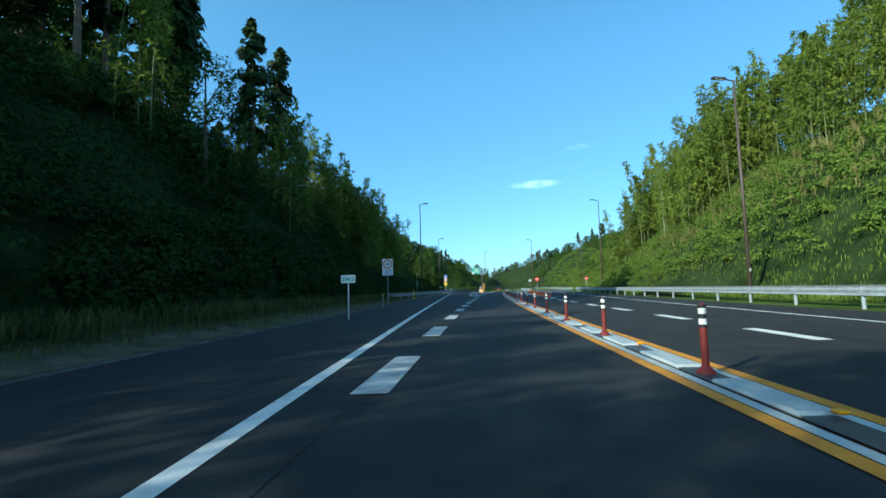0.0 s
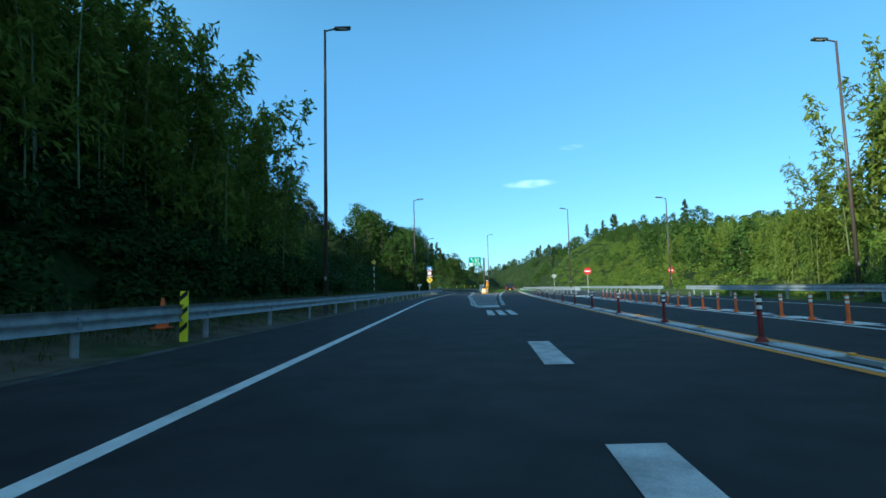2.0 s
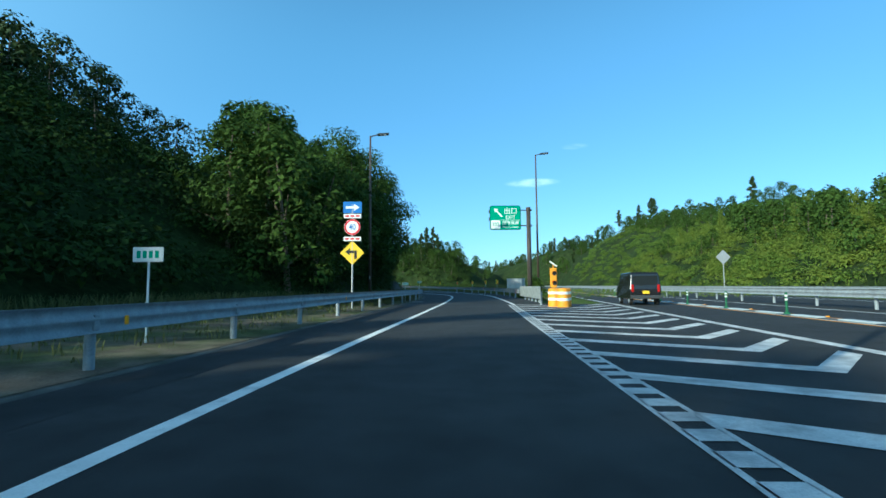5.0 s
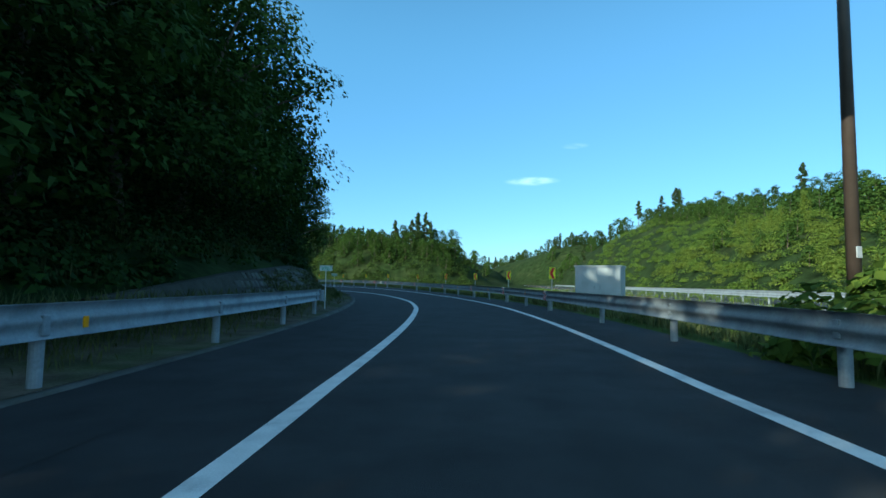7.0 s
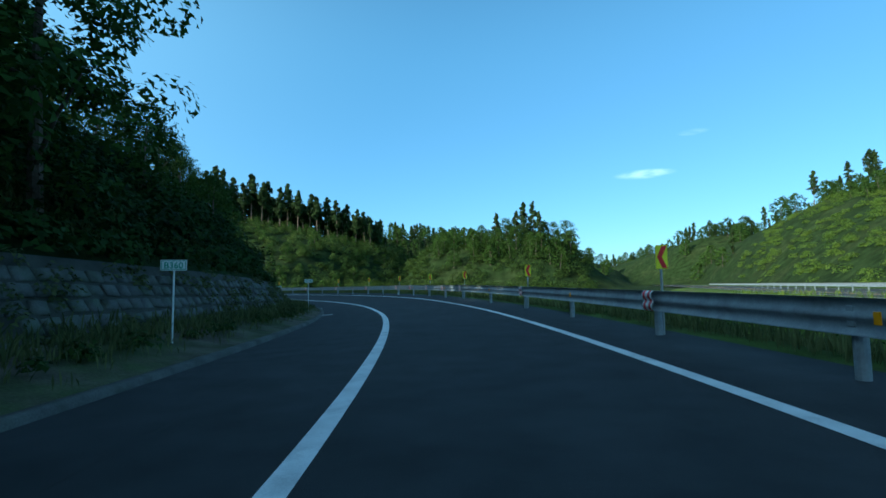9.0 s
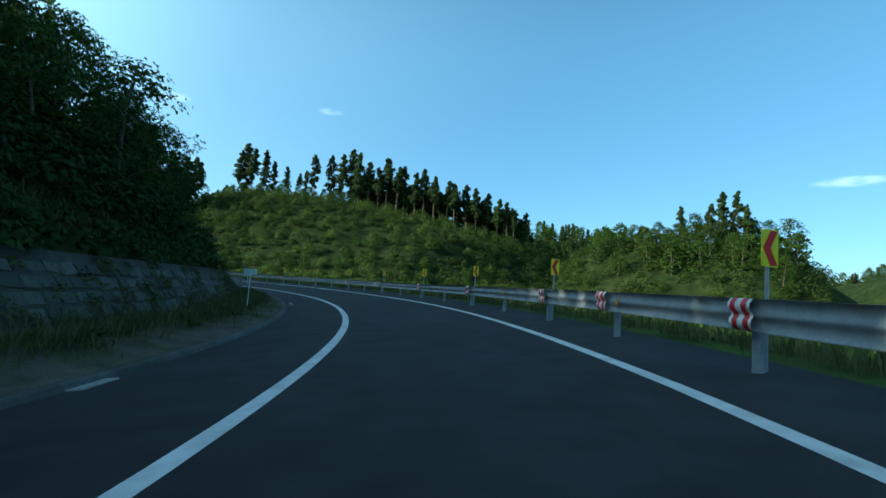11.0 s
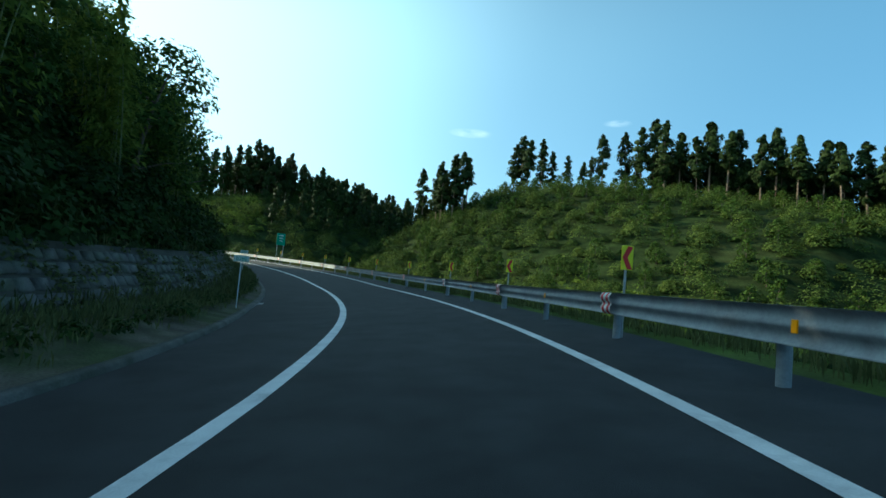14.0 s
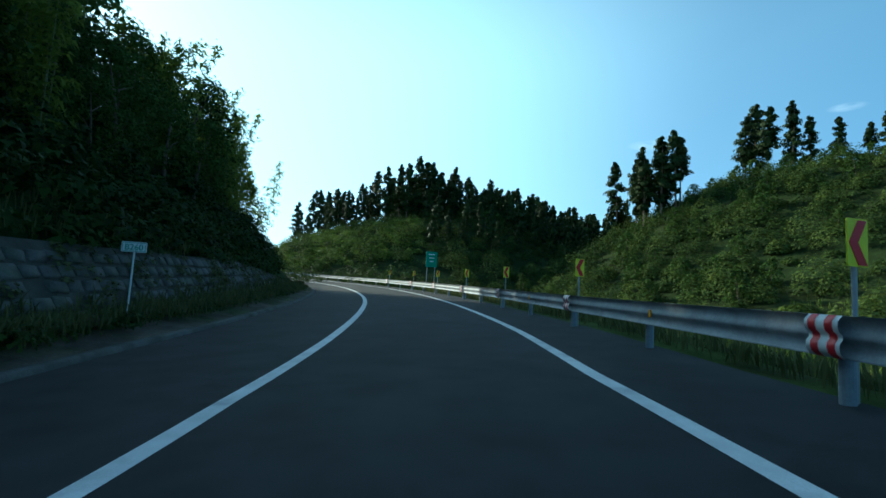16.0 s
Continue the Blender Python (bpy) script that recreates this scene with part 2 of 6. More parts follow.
ASPHALT = mat("asphalt", (0.027, 0.028, 0.03), 0.85, vary=0.3, scale=1.4, fine=140.0, bump=0.5, spec=0.3, stain=(0.038, 0.039, 0.04), stain_scale=0.16, stain_at=(0.42, 0.68))
SHOULDER = mat("shoulder_asphalt", (0.055, 0.056, 0.058), 0.85, vary=0.3, scale=1.0, fine=110.0, bump=0.5, spec=0.3, stain=(0.075, 0.07, 0.062), stain_scale=0.5)
WHITE_PAINT = mat("white_road_paint", (0.78, 0.78, 0.76), 0.7, vary=0.12, scale=3.0, fine=70.0, bump=0.2, stain=(0.5, 0.5, 0.49), stain_scale=2.2, stain_at=(0.52, 0.75))
WORN_PAINT = mat("worn_white_road_paint", (0.6, 0.6, 0.59), 0.75, vary=0.2, scale=2.5, fine=60.0, bump=0.2, stain=(0.3, 0.3, 0.3), stain_scale=1.8, stain_at=(0.45, 0.7))
YELLOW_PAINT = mat("orange_road_paint", (0.66, 0.28, 0.02), 0.7, vary=0.15, scale=3.0, fine=70.0, bump=0.2, stain=(0.4, 0.2, 0.05), stain_scale=2.0, stain_at=(0.55, 0.8))
CONCRETE = mat("concrete", (0.36, 0.35, 0.33), 0.85, vary=0.22, scale=2.0, fine=40.0, bump=0.3, stain=(0.17, 0.165, 0.15), stain_scale=1.4)
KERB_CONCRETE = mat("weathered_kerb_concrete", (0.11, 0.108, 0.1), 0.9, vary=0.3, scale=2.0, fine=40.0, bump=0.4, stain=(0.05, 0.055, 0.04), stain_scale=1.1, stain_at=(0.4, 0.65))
PALE_BLOCK = mat("pale_lane_divider_rubber", (0.46, 0.5, 0.52), 0.6, vary=0.15, scale=3.0, bump=0.1, stain=(0.35, 0.37, 0.38), stain_scale=2.5)
STEEL = mat("galvanised_steel", (0.29, 0.32, 0.35), 0.6, metal=0.1, vary=0.15, scale=5.0, fine=30.0, bump=0.05, stain=(0.2, 0.22, 0.24), stain_scale=1.6)
PLATE = mat("weathered_zinc_plate", (0.55, 0.58, 0.58), 0.5, metal=0.45, vary=0.2, scale=3.0, fine=20.0, bump=0.05, stain=(0.36, 0.4, 0.4), stain_scale=2.4, stain_at=(0.4, 0.65))
POLE_BROWN = mat("dark_brown_pole_paint", (0.075, 0.055, 0.045), 0.5, vary=0.15, scale=3.0, bump=0.03)
POLE_GREY = mat("grey_post_paint", (0.4, 0.41, 0.42), 0.5, metal=0.3, vary=0.1, bump=0.03)
WHITE = mat("white_sign_sheet", (0.78, 0.79, 0.78), 0.45, vary=0.06, scale=2.0, bump=0.02)
CREAM = mat("pale_grey_cabinet_paint", (0.44, 0.47, 0.49), 0.5, vary=0.08, scale=2.0, bump=0.02, stain=(0.36, 0.38, 0.39), stain_scale=1.5)
GREEN_SIGN = mat("green_sign_sheet", (0.0, 0.3, 0.17), 0.4, vary=0.06, scale=2.0, bump=0.02)
BLUE_SIGN = mat("blue_sign_sheet", (0.03, 0.16, 0.5), 0.4, vary=0.06, bump=0.02)
RED_SIGN = mat("red_sign_sheet", (0.62, 0.02, 0.03), 0.4, vary=0.06, bump=0.02)
YELLOW_SIGN = mat("yellow_sign_sheet", (0.85, 0.55, 0.03), 0.4, vary=0.06, bump=0.02)
LIME_SIGN = mat("fluorescent_yellow_green_sheet", (0.84, 0.78, 0.03), 0.4, vary=0.05, bump=0.02)
BLACK = mat("black_sheet", (0.02, 0.02, 0.022), 0.5, vary=0.1, bump=0.02)
RED_RUBBER = mat("dull_red_rubber", (0.16, 0.02, 0.018), 0.65, vary=0.2, scale=6.0, bump=0.05)
ORANGE_RUBBER = mat("orange_rubber", (0.7, 0.14, 0.03), 0.6, vary=0.15, scale=6.0, bump=0.05)
GREEN_RUBBER = mat("green_rubber", (0.02, 0.11, 0.05), 0.6, vary=0.15, scale=6.0, bump=0.05)
ORANGE_PAINT = mat("orange_enamel", (0.8, 0.32, 0.02), 0.45, vary=0.08, bump=0.02)
DARK_GREY = mat("dark_grey_enamel", (0.05, 0.052, 0.055), 0.45, vary=0.1, bump=0.02)
CAR_BLACK = mat("black_car_paint", (0.012, 0.013, 0.016), 0.18, vary=0.05, bump=0.0, spec=0.6)
CAR_GLASS = mat("dark_car_glass", (0.02, 0.024, 0.028), 0.06, vary=0.02, bump=0.0, spec=0.8)
TYRE = mat("tyre_rubber", (0.02, 0.02, 0.02), 0.8, vary=0.1, bump=0.1)
TAIL_RED = mat("red_lamp_glass", (0.4, 0.01, 0.01), 0.15, vary=0.02, bump=0.0)
AMBER = mat("amber_reflector", (0.85, 0.35, 0.0), 0.3, vary=0.05, bump=0.0)
SOIL = mat("dry_soil", (0.13, 0.11, 0.085), 1.0, spec=0.1, vary=0.35, scale=1.5, fine=25.0, bump=0.6, stain=(0.07, 0.085, 0.035), stain_scale=0.35, stain_at=(0.42, 0.6))
EARTH = mat("grassy_earth", (0.075, 0.11, 0.024), 1.0, spec=0.05, vary=0.4, scale=0.7, fine=14.0, bump=0.8, stain=(0.1, 0.095, 0.05), stain_scale=0.12, stain_at=(0.52, 0.75))
# floor colour kept dark to stand in for shadow gaps between bushes
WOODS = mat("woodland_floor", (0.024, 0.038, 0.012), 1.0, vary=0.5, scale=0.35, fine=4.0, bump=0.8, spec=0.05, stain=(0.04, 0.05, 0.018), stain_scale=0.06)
STONE = mat("grey_wall_stone", (0.085, 0.082, 0.076), 0.9, vary=0.3, scale=2.5, fine=30.0, bump=0.5, stain=(0.06, 0.07, 0.045), stain_scale=1.2, stain_at=(0.42, 0.66), random=0.4)
MORTAR = mat("dark_wall_joint", (0.055, 0.054, 0.042), 0.95, vary=0.3, scale=3.0, bump=0.4)
BARK = mat("grey_brown_bark", (0.13, 0.1, 0.075), 0.9, vary=0.35, scale=3.0, fine=20.0, bump=0.6)
CEDAR_BARK = mat("red_brown_cedar_bark", (0.2, 0.14, 0.1), 0.9, vary=0.3, scale=3.0, fine=20.0, bump=0.6)
CULM = mat("bamboo_culm", (0.15, 0.17, 0.065), 0.5, vary=0.25, scale=2.0, bump=0.1)
L_BROAD = leaf_mat("broad_leaves", (0.016, 0.032, 0.008), (0.085, 0.14, 0.026), 0.3)
L_BAMBOO = leaf_mat("bamboo_leaves", (0.09, 0.13, 0.022), (0.24, 0.29, 0.05), 0.45)
L_CEDAR = leaf_mat("cedar_foliage", (0.014, 0.028, 0.01), (0.055, 0.08, 0.02), 0.15, 0.6)
# lightened leaf copy: the sunlit slopes' brightness is partly in these colours
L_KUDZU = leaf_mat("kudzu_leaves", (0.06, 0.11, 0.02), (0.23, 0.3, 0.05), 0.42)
L_SHRUB = leaf_mat("shrub_leaves", (0.02, 0.04, 0.011), (0.085, 0.125, 0.025), 0.28)
L_GRASS = leaf_mat("grass_blades", (0.075, 0.13, 0.022), (0.27, 0.33, 0.06), 0.42)
# darker copy of the broad leaves: the left hill's own shade as colour
L_HILL_SHADE = leaf_mat("evergreen_oak_leaves", (0.012, 0.023, 0.008), (0.048, 0.074, 0.02), 0.14, 0.55)
# darkened leaf copy: the bank's shade is put into these colours
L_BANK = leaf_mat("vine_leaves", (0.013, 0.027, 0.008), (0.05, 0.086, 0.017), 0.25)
# brightened leaf: the sunlit look of the bush tops is in its colour
L_BUSH = leaf_mat("bush_leaves", (0.06, 0.1, 0.024), (0.2, 0.25, 0.06), 0.38)
L_WEED = leaf_mat("dull_weeds", (0.055, 0.072, 0.026), (0.17, 0.18, 0.07), 0.3)
L_STRAW = leaf_mat("dry_grass_blades", (0.16, 0.14, 0.05), (0.32, 0.27, 0.11), 0.3)

# ---------------------------------------------------------------- building helpers


def part(name, bm, material, parent=None, label="", smooth=False):
    """Links a bmesh as one mesh object, under a thing or a part where one is given."""
    me = bpy.data.meshes.new(name)
    bm.to_mesh(me)
    bm.free()
    mats = material if isinstance(material, (list, tuple)) else [material]
    for m in mats:
        me.materials.append(m)
    if smooth:
        me.polygons.foreach_set("use_smooth", [True] * len(me.polygons))
    ob = new(name, me)
    if parent is not None:
        ob.parent = parent
    if label:
        ob["label"] = label
    return ob


def thing(name, m=None, label="", category="", group="", kind=""):
    ob = new(name)
    ob.empty_display_size = 0.3
    if m is not None:
        ob.matrix_basis = m
    return tagged(ob, label, category, group, kind)


def np_mesh(name, verts, faces, material, smooth=False):
    """A mesh from numpy arrays: verts (n,3), faces (m,k) with one k."""
    me = bpy.data.meshes.new(name)
    verts, faces = np.asarray(verts, np.float32), np.asarray(faces, np.int32)
    m, k = faces.shape
    me.vertices.add(len(verts)); me.vertices.foreach_set("co", verts.ravel())
    me.loops.add(m * k); me.loops.foreach_set("vertex_index", faces.ravel())
    me.polygons.add(m); me.polygons.foreach_set("loop_start", np.arange(0, m * k, k, dtype=np.int32))
    if smooth:
        me.polygons.foreach_set("use_smooth", np.ones(m, bool))
    me.materials.append(material)
    me.update(calc_edges=True)
    return me


def box(bm, sx, sy, sz, at=(0, 0, 0), bevel=0.0, rot=None):
    r = bmesh.ops.create_cube(bm, size=1.0)
    vs = r["verts"]
    bmesh.ops.scale(bm, vec=(sx, sy, sz), verts=vs)
    if bevel:
        es = list({e for v in vs for e in v.link_edges})
        r2 = bmesh.ops.bevel(bm, geom=es, offset=bevel, segments=1, affect="EDGES")
        vs = list({v for f in r2["faces"] for v in f.verts} | {v for v in vs if v.is_valid})
    if rot is not None:
        bmesh.ops.transform(bm, matrix=rot, verts=vs)
    bmesh.ops.translate(bm, vec=at, verts=vs)
    return vs


def rod(bm, p, q, r1, r2=None, n=10, caps=True):
    p, q = Vector(p), Vector(q)
    d = q - p
    r = bmesh.ops.create_cone(bm, cap_ends=caps, segments=n, radius1=r1, radius2=r1 if r2 is None else r2, depth=d.length)
    m = Matrix.Translation((p + q) / 2) @ d.to_track_quat("Z", "Y").to_matrix().to_4x4()
    bmesh.ops.transform(bm, matrix=m, verts=r["verts"])
    return r["verts"]


def tube(bm, pts, radii, n=8):
    """One closed round tube through the points, with those radii."""
    rings = []
    for i, (p, r) in enumerate(zip(pts, radii)):
        a, b = Vector(pts[max(i - 1, 0)]), Vector(pts[min(i + 1, len(pts) - 1)])
        q = (b - a).to_track_quat("Z", "Y")
        rings.append([bm.verts.new(Vector(p) + q @ Vector((r * math.cos(6.2832 * k / n), r * math.sin(6.2832 * k / n), 0))) for k in range(n)])
    for a, b in zip(rings[:-1], rings[1:]):
        for k in range(n):
            bm.faces.new((a[k], a[(k + 1) % n], b[(k + 1) % n], b[k]))
    bm.faces.new(rings[0][::-1]); bm.faces.new(rings[-1])


def plate(bm, outline, y0, y1):
    """A flat plate in the xz plane with that outline, from y0 (front) to y1 (back)."""
    a = [bm.verts.new((x, y0, z)) for x, z in outline]
    b = [bm.verts.new((x, y1, z)) for x, z in outline]
    bm.faces.new(a)
    bm.faces.new(b[::-1])
    n = len(a)
    for i in range(n):
        bm.faces.new((a[i], b[i], b[(i + 1) % n], a[(i + 1) % n]))
    bmesh.ops.recalc_face_normals(bm, faces=bm.faces[:])


def rounded(w, h, r, n=4):
    pts = []
    for cx, cz, a0 in ((w / 2 - r, h / 2 - r, 0), (-w / 2 + r, h / 2 - r, 90), (-w / 2 + r, -h / 2 + r, 180), (w / 2 - r, -h / 2 + r, 270)):
        for i in range(n + 1):
            a = radians(a0 + 90 * i / n)
            pts.append((cx + r * math.cos(a), cz + r * math.sin(a)))
    return pts


def disc(r, n=28):
    return [(r * math.cos(2 * math.pi * i / n), r * math.sin(2 * math.pi * i / n)) for i in range(n)]


def lettering(name, text, size, at, material, parent, rot=(90, 0, 0), wide=1.0, label=""):
    """Raised characters in the built-in font, as a mesh part, centred on the place given."""
    cu = bpy.data.curves.new(name, "FONT")
    cu.body, cu.size, cu.align_x, cu.align_y, cu.extrude, cu.offset = text, size, "CENTER", "CENTER", 0.003, 0.008 * size
    cu.resolution_u = 3
    tmp = bpy.data.objects.new(name, cu)
    scene.collection.objects.link(tmp)
    dg = bpy.context.evaluated_depsgraph_get()
    me = bpy.data.meshes.new_from_object(tmp.evaluated_get(dg))
    bpy.data.objects.remove(tmp)
    me.materials.clear()
    me.materials.append(material)
    me.transform(pose(*at, *rot) @ Matrix.Diagonal((wide, 1, 1, 1)))
    ob = new(name, me)
    ob.parent = parent
    if label:
        ob["label"] = label
    return ob


# ---------------------------------------------------------------- the plan
# the slip road's line: distance along, heading to the left of +y, banking (left side low)
KNOTS = np.array(((-200, -0.8, 0), (0, -0.85, 0), (15, -1.1, 0), (45, -1.55, 0), (75, -1.5, 0), (90, -1.4, 0), (105, -0.8, 0), (120, -1.4, 0), (135, -2.5, 0),
                  (150, -2.7, 0.2), (165, -0.4, 1.0), (180, 5.1, 1.3), (195, 12.6, 1.6), (210, 19.1, 3.0), (225, 29.9, 5.1), (240, 42.3, 6.2), (255, 53.8, 6.35),
                  (270, 65.5, 6.0), (285, 77.6, 5.2), (300, 87.9, 4.0), (315, 93.7, 3.0), (335, 103, 2.5), (355, 118, 2.0), (380, 135, 2.0), (480, 150, 1.0)))
DS = 0.5
RS = np.arange(-200, 480.01, DS)
RPSI = np.radians(np.interp(RS, KNOTS[:, 0], KNOTS[:, 1]))
_k = np.ones(9) / 9
RPSI = np.convolve(np.pad(RPSI, 4, mode="edge"), _k, "valid")
RBANK = np.radians(np.interp(RS, KNOTS[:, 0], KNOTS[:, 2]))
RBANK = np.convolve(np.pad(RBANK, 12, mode="edge"), np.ones(25) / 25, "valid")
RX = np.r_[0, np.cumsum(-np.sin((RPSI[1:] + RPSI[:-1]) / 2) * DS)]
RY = np.r_[0, np.cumsum(np.cos((RPSI[1:] + RPSI[:-1]) / 2) * DS)]
_i0 = int(round(200 / DS))
RX, RY = RX - RX[_i0], RY - RY[_i0]
RZ = np.clip(RS - 278, 0, None) ** 2 / 1700.0
RZ = np.where(RS > 303, (25 ** 2) / 1700.0 + (RS - 303) * 0.0294, RZ)


def ramp(s, d, h=0.0):
    """World place of a spot s along the slip road, d to its right, h above its surface (arrays or numbers)."""
    x, y, z = np.interp(s, RS, RX), np.interp(s, RS, RY), np.interp(s, RS, RZ)
    p, b = np.interp(s, RS, RPSI), np.interp(s, RS, RBANK)
    return np.stack([x + np.cos(p) * d - np.sin(b) * h * np.cos(p), y + np.sin(p) * d - np.sin(b) * h * np.sin(p), z + np.tan(b) * d + h], -1)


def ramp_pose(s, d, h=0.0, turn=0.0):
    """A pose there whose +y runs along the road."""
    x, y, z = ramp(s, d, h)
    return pose(float(x), float(y), float(z), 0, 0, math.degrees(float(np.interp(s, RS, RPSI))) + turn)


def median_x(y):
    """The main road's centre divider: a wide bend to the right, then straight."""
    u = np.asarray(y, float) - 6.0
    b = np.clip(u, 0.0, 158.0)
    return 3.1 + 0.058 * u + 0.000247 * b * b + 0.000494 * 158.0 * (np.maximum(u, 158.0) - 158.0)


def main(y, q, h=0.0):
    y = np.asarray(y, float)
    return np.stack([median_x(y) + q, y, np.zeros_like(y) + h], -1)


def main_turn(y):
    u = max(float(y) - 6.0, 0.0)
    return -math.degrees(math.atan(0.058 + 0.000494 * u))


def piece(*knots):
    ks, vs = zip(*knots)
    return lambda s: np.interp(s, ks, vs)


LEFT_LINE = piece((-200, -1.7), (0, -1.85), (35, -2.4), (60, -2.8), (85, -3.25), (100, -3.4), (112, -3.05), (123, -2.6), (140, -2.0), (157, -1.56), (164, -1.38), (172, -1.05), (180, -0.75), (187, -0.7), (200, -1.1), (218, -1.65), (235, -1.7), (256, -1.68), (270, -1.73), (287, -2.02), (298, -2.25), (303, -2.18), (320, -2.1), (480, -2.0))
RIGHT_LINE = piece((84, 0.85), (92, 1.1), (105, 1.3), (113, 1.4), (130, 2.1), (150, 2.75), (164, 2.79), (172, 3.05), (180, 3.2), (187, 3.06), (200, 2.85), (218, 2.6), (228, 2.7), (240, 2.58), (249, 2.42), (255, 2.22), (270, 2.18), (287, 2.15), (296, 1.9), (299, 1.85), (304, 2.0), (330, 2.05), (480, 2.0))
RAIL_R = piece((84, 2.6), (150, 4.3), (174, 4.48), (182, 4.55), (200, 4.3), (220, 4.0), (230, 4.0), (243, 3.82), (256, 3.6), (280, 3.52), (298, 3.65), (330, 3.6), (480, 3.5))
KERB_L = piece((-200, -6.6), (0, -6.6), (60, -6.2), (90, -6.0), (112, -5.4), (130, -4.7), (160, -4.3), (175, -4.0), (195, -4.1), (218, -4.6), (235, -4.3), (262, -4.0), (272, -4.3), (283, -5.2), (302, -5.7), (330, -5.2), (480, -5.0))


def ribbon(name, where, ss, lanes, material, smooth=True):
    """A strip along a road: where(s, d, h), with lanes of (d(s), h(s)) pairs across."""
    cols = []
    for d, h in lanes:
        dd = d(ss) if callable(d) else np.full(len(ss), float(d))
        hh = h(ss) if callable(h) else np.full(len(ss), float(h))
        cols.append(where(ss, dd, hh))
    v = np.stack(cols, 1)
    n, k = v.shape[:2]
    i, j = np.meshgrid(np.arange(n - 1), np.arange(k - 1), indexing="ij")
    a = (i * k + j).ravel()
    f = np.stack([a, a + 1, a + k + 1, a + k], -1)
    return np_mesh(name, v.reshape(-1, 3), f, material, smooth)


def noise2(x, y, scale, seed=0.0):
    """Smooth wavy noise of about -1 to 1 for arrays."""
    x, y = np.asarray(x) / scale, np.asarray(y) / scale
    return (np.sin(x * 1.7 + y * 0.9 + seed) + np.sin(-x * 1.1 + y * 2.3 + 1.3 + seed * 2) + np.sin(x * 3.1 + y * 2.7 + 4.1 + seed) * 0.6 + np.sin(x * 4.7 - y * 3.9 + seed * 3) * 0.4) / 3.0


# nearest place on the slip road, for the lie of the land
_cs = np.arange(-200, 480.1, 4.0)
_cx, _cy = np.interp(_cs, RS, RX), np.interp(_cs, RS, RY)
_cp = np.interp(_cs, RS, RPSI)


def near_ramp(x, y):
    x, y = np.asarray(x, float).ravel(), np.asarray(y, float).ravel()
    s, d = np.empty(len(x)), np.empty(len(x))
    for a in range(0, len(x), 20000):
        sl = slice(a, a + 20000)
        dx, dy = x[sl, None] - _cx, y[sl, None] - _cy
        k = np.argmin(dx * dx + dy * dy, 1)
        px, py = x[sl] - _cx[k], y[sl] - _cy[k]
        along = -np.sin(_cp[k]) * px + np.cos(_cp[k]) * py
        across = np.cos(_cp[k]) * px + np.sin(_cp[k]) * py
        r = np.hypot(px, py)
        s[sl] = _cs[k] + along
        d[sl] = np.where(np.abs(along) < 6, across, np.sign(across + 1e-9) * r)
    return s, d


def ease(u):
    u = np.clip(u, 0, 1)
    return u * u * (3 - 2 * u)


def seg_dist(x, y, a, b):
    ax, ay = a; bx, by = b
    t = np.clip(((x - ax) * (bx - ax) + (y - ay) * (by - ay)) / ((bx - ax) ** 2 + (by - ay) ** 2), 0, 1)
    return np.hypot(x - ax - t * (bx - ax), y - ay - t * (by - ay)), t


TOE_L = piece((-200, 10.0), (90, 9.6), (100, 13), (140, 12), (152, 8.0), (175, 7.2), (480, 7.2))
# unseen ends: low before 0 to admit sun, raised near 345 for shade
CAP_L = piece((-200, 8), (-8, 12), (8, 22), (30, 26), (64, 25), (90, 15), (115, 40), (150, 36), (175, 30), (200, 28), (230, 28), (300, 28), (345, 27), (380, 16), (480, 6))
SLOPE_L = piece((-200, 0.9), (0, 1.1), (12, 1.6), (66, 1.6), (90, 0.8), (105, 0.71), (140, 0.72), (155, 0.75), (200, 0.8), (300, 0.82), (345, 0.82), (370, 0.7), (480, 0.5))


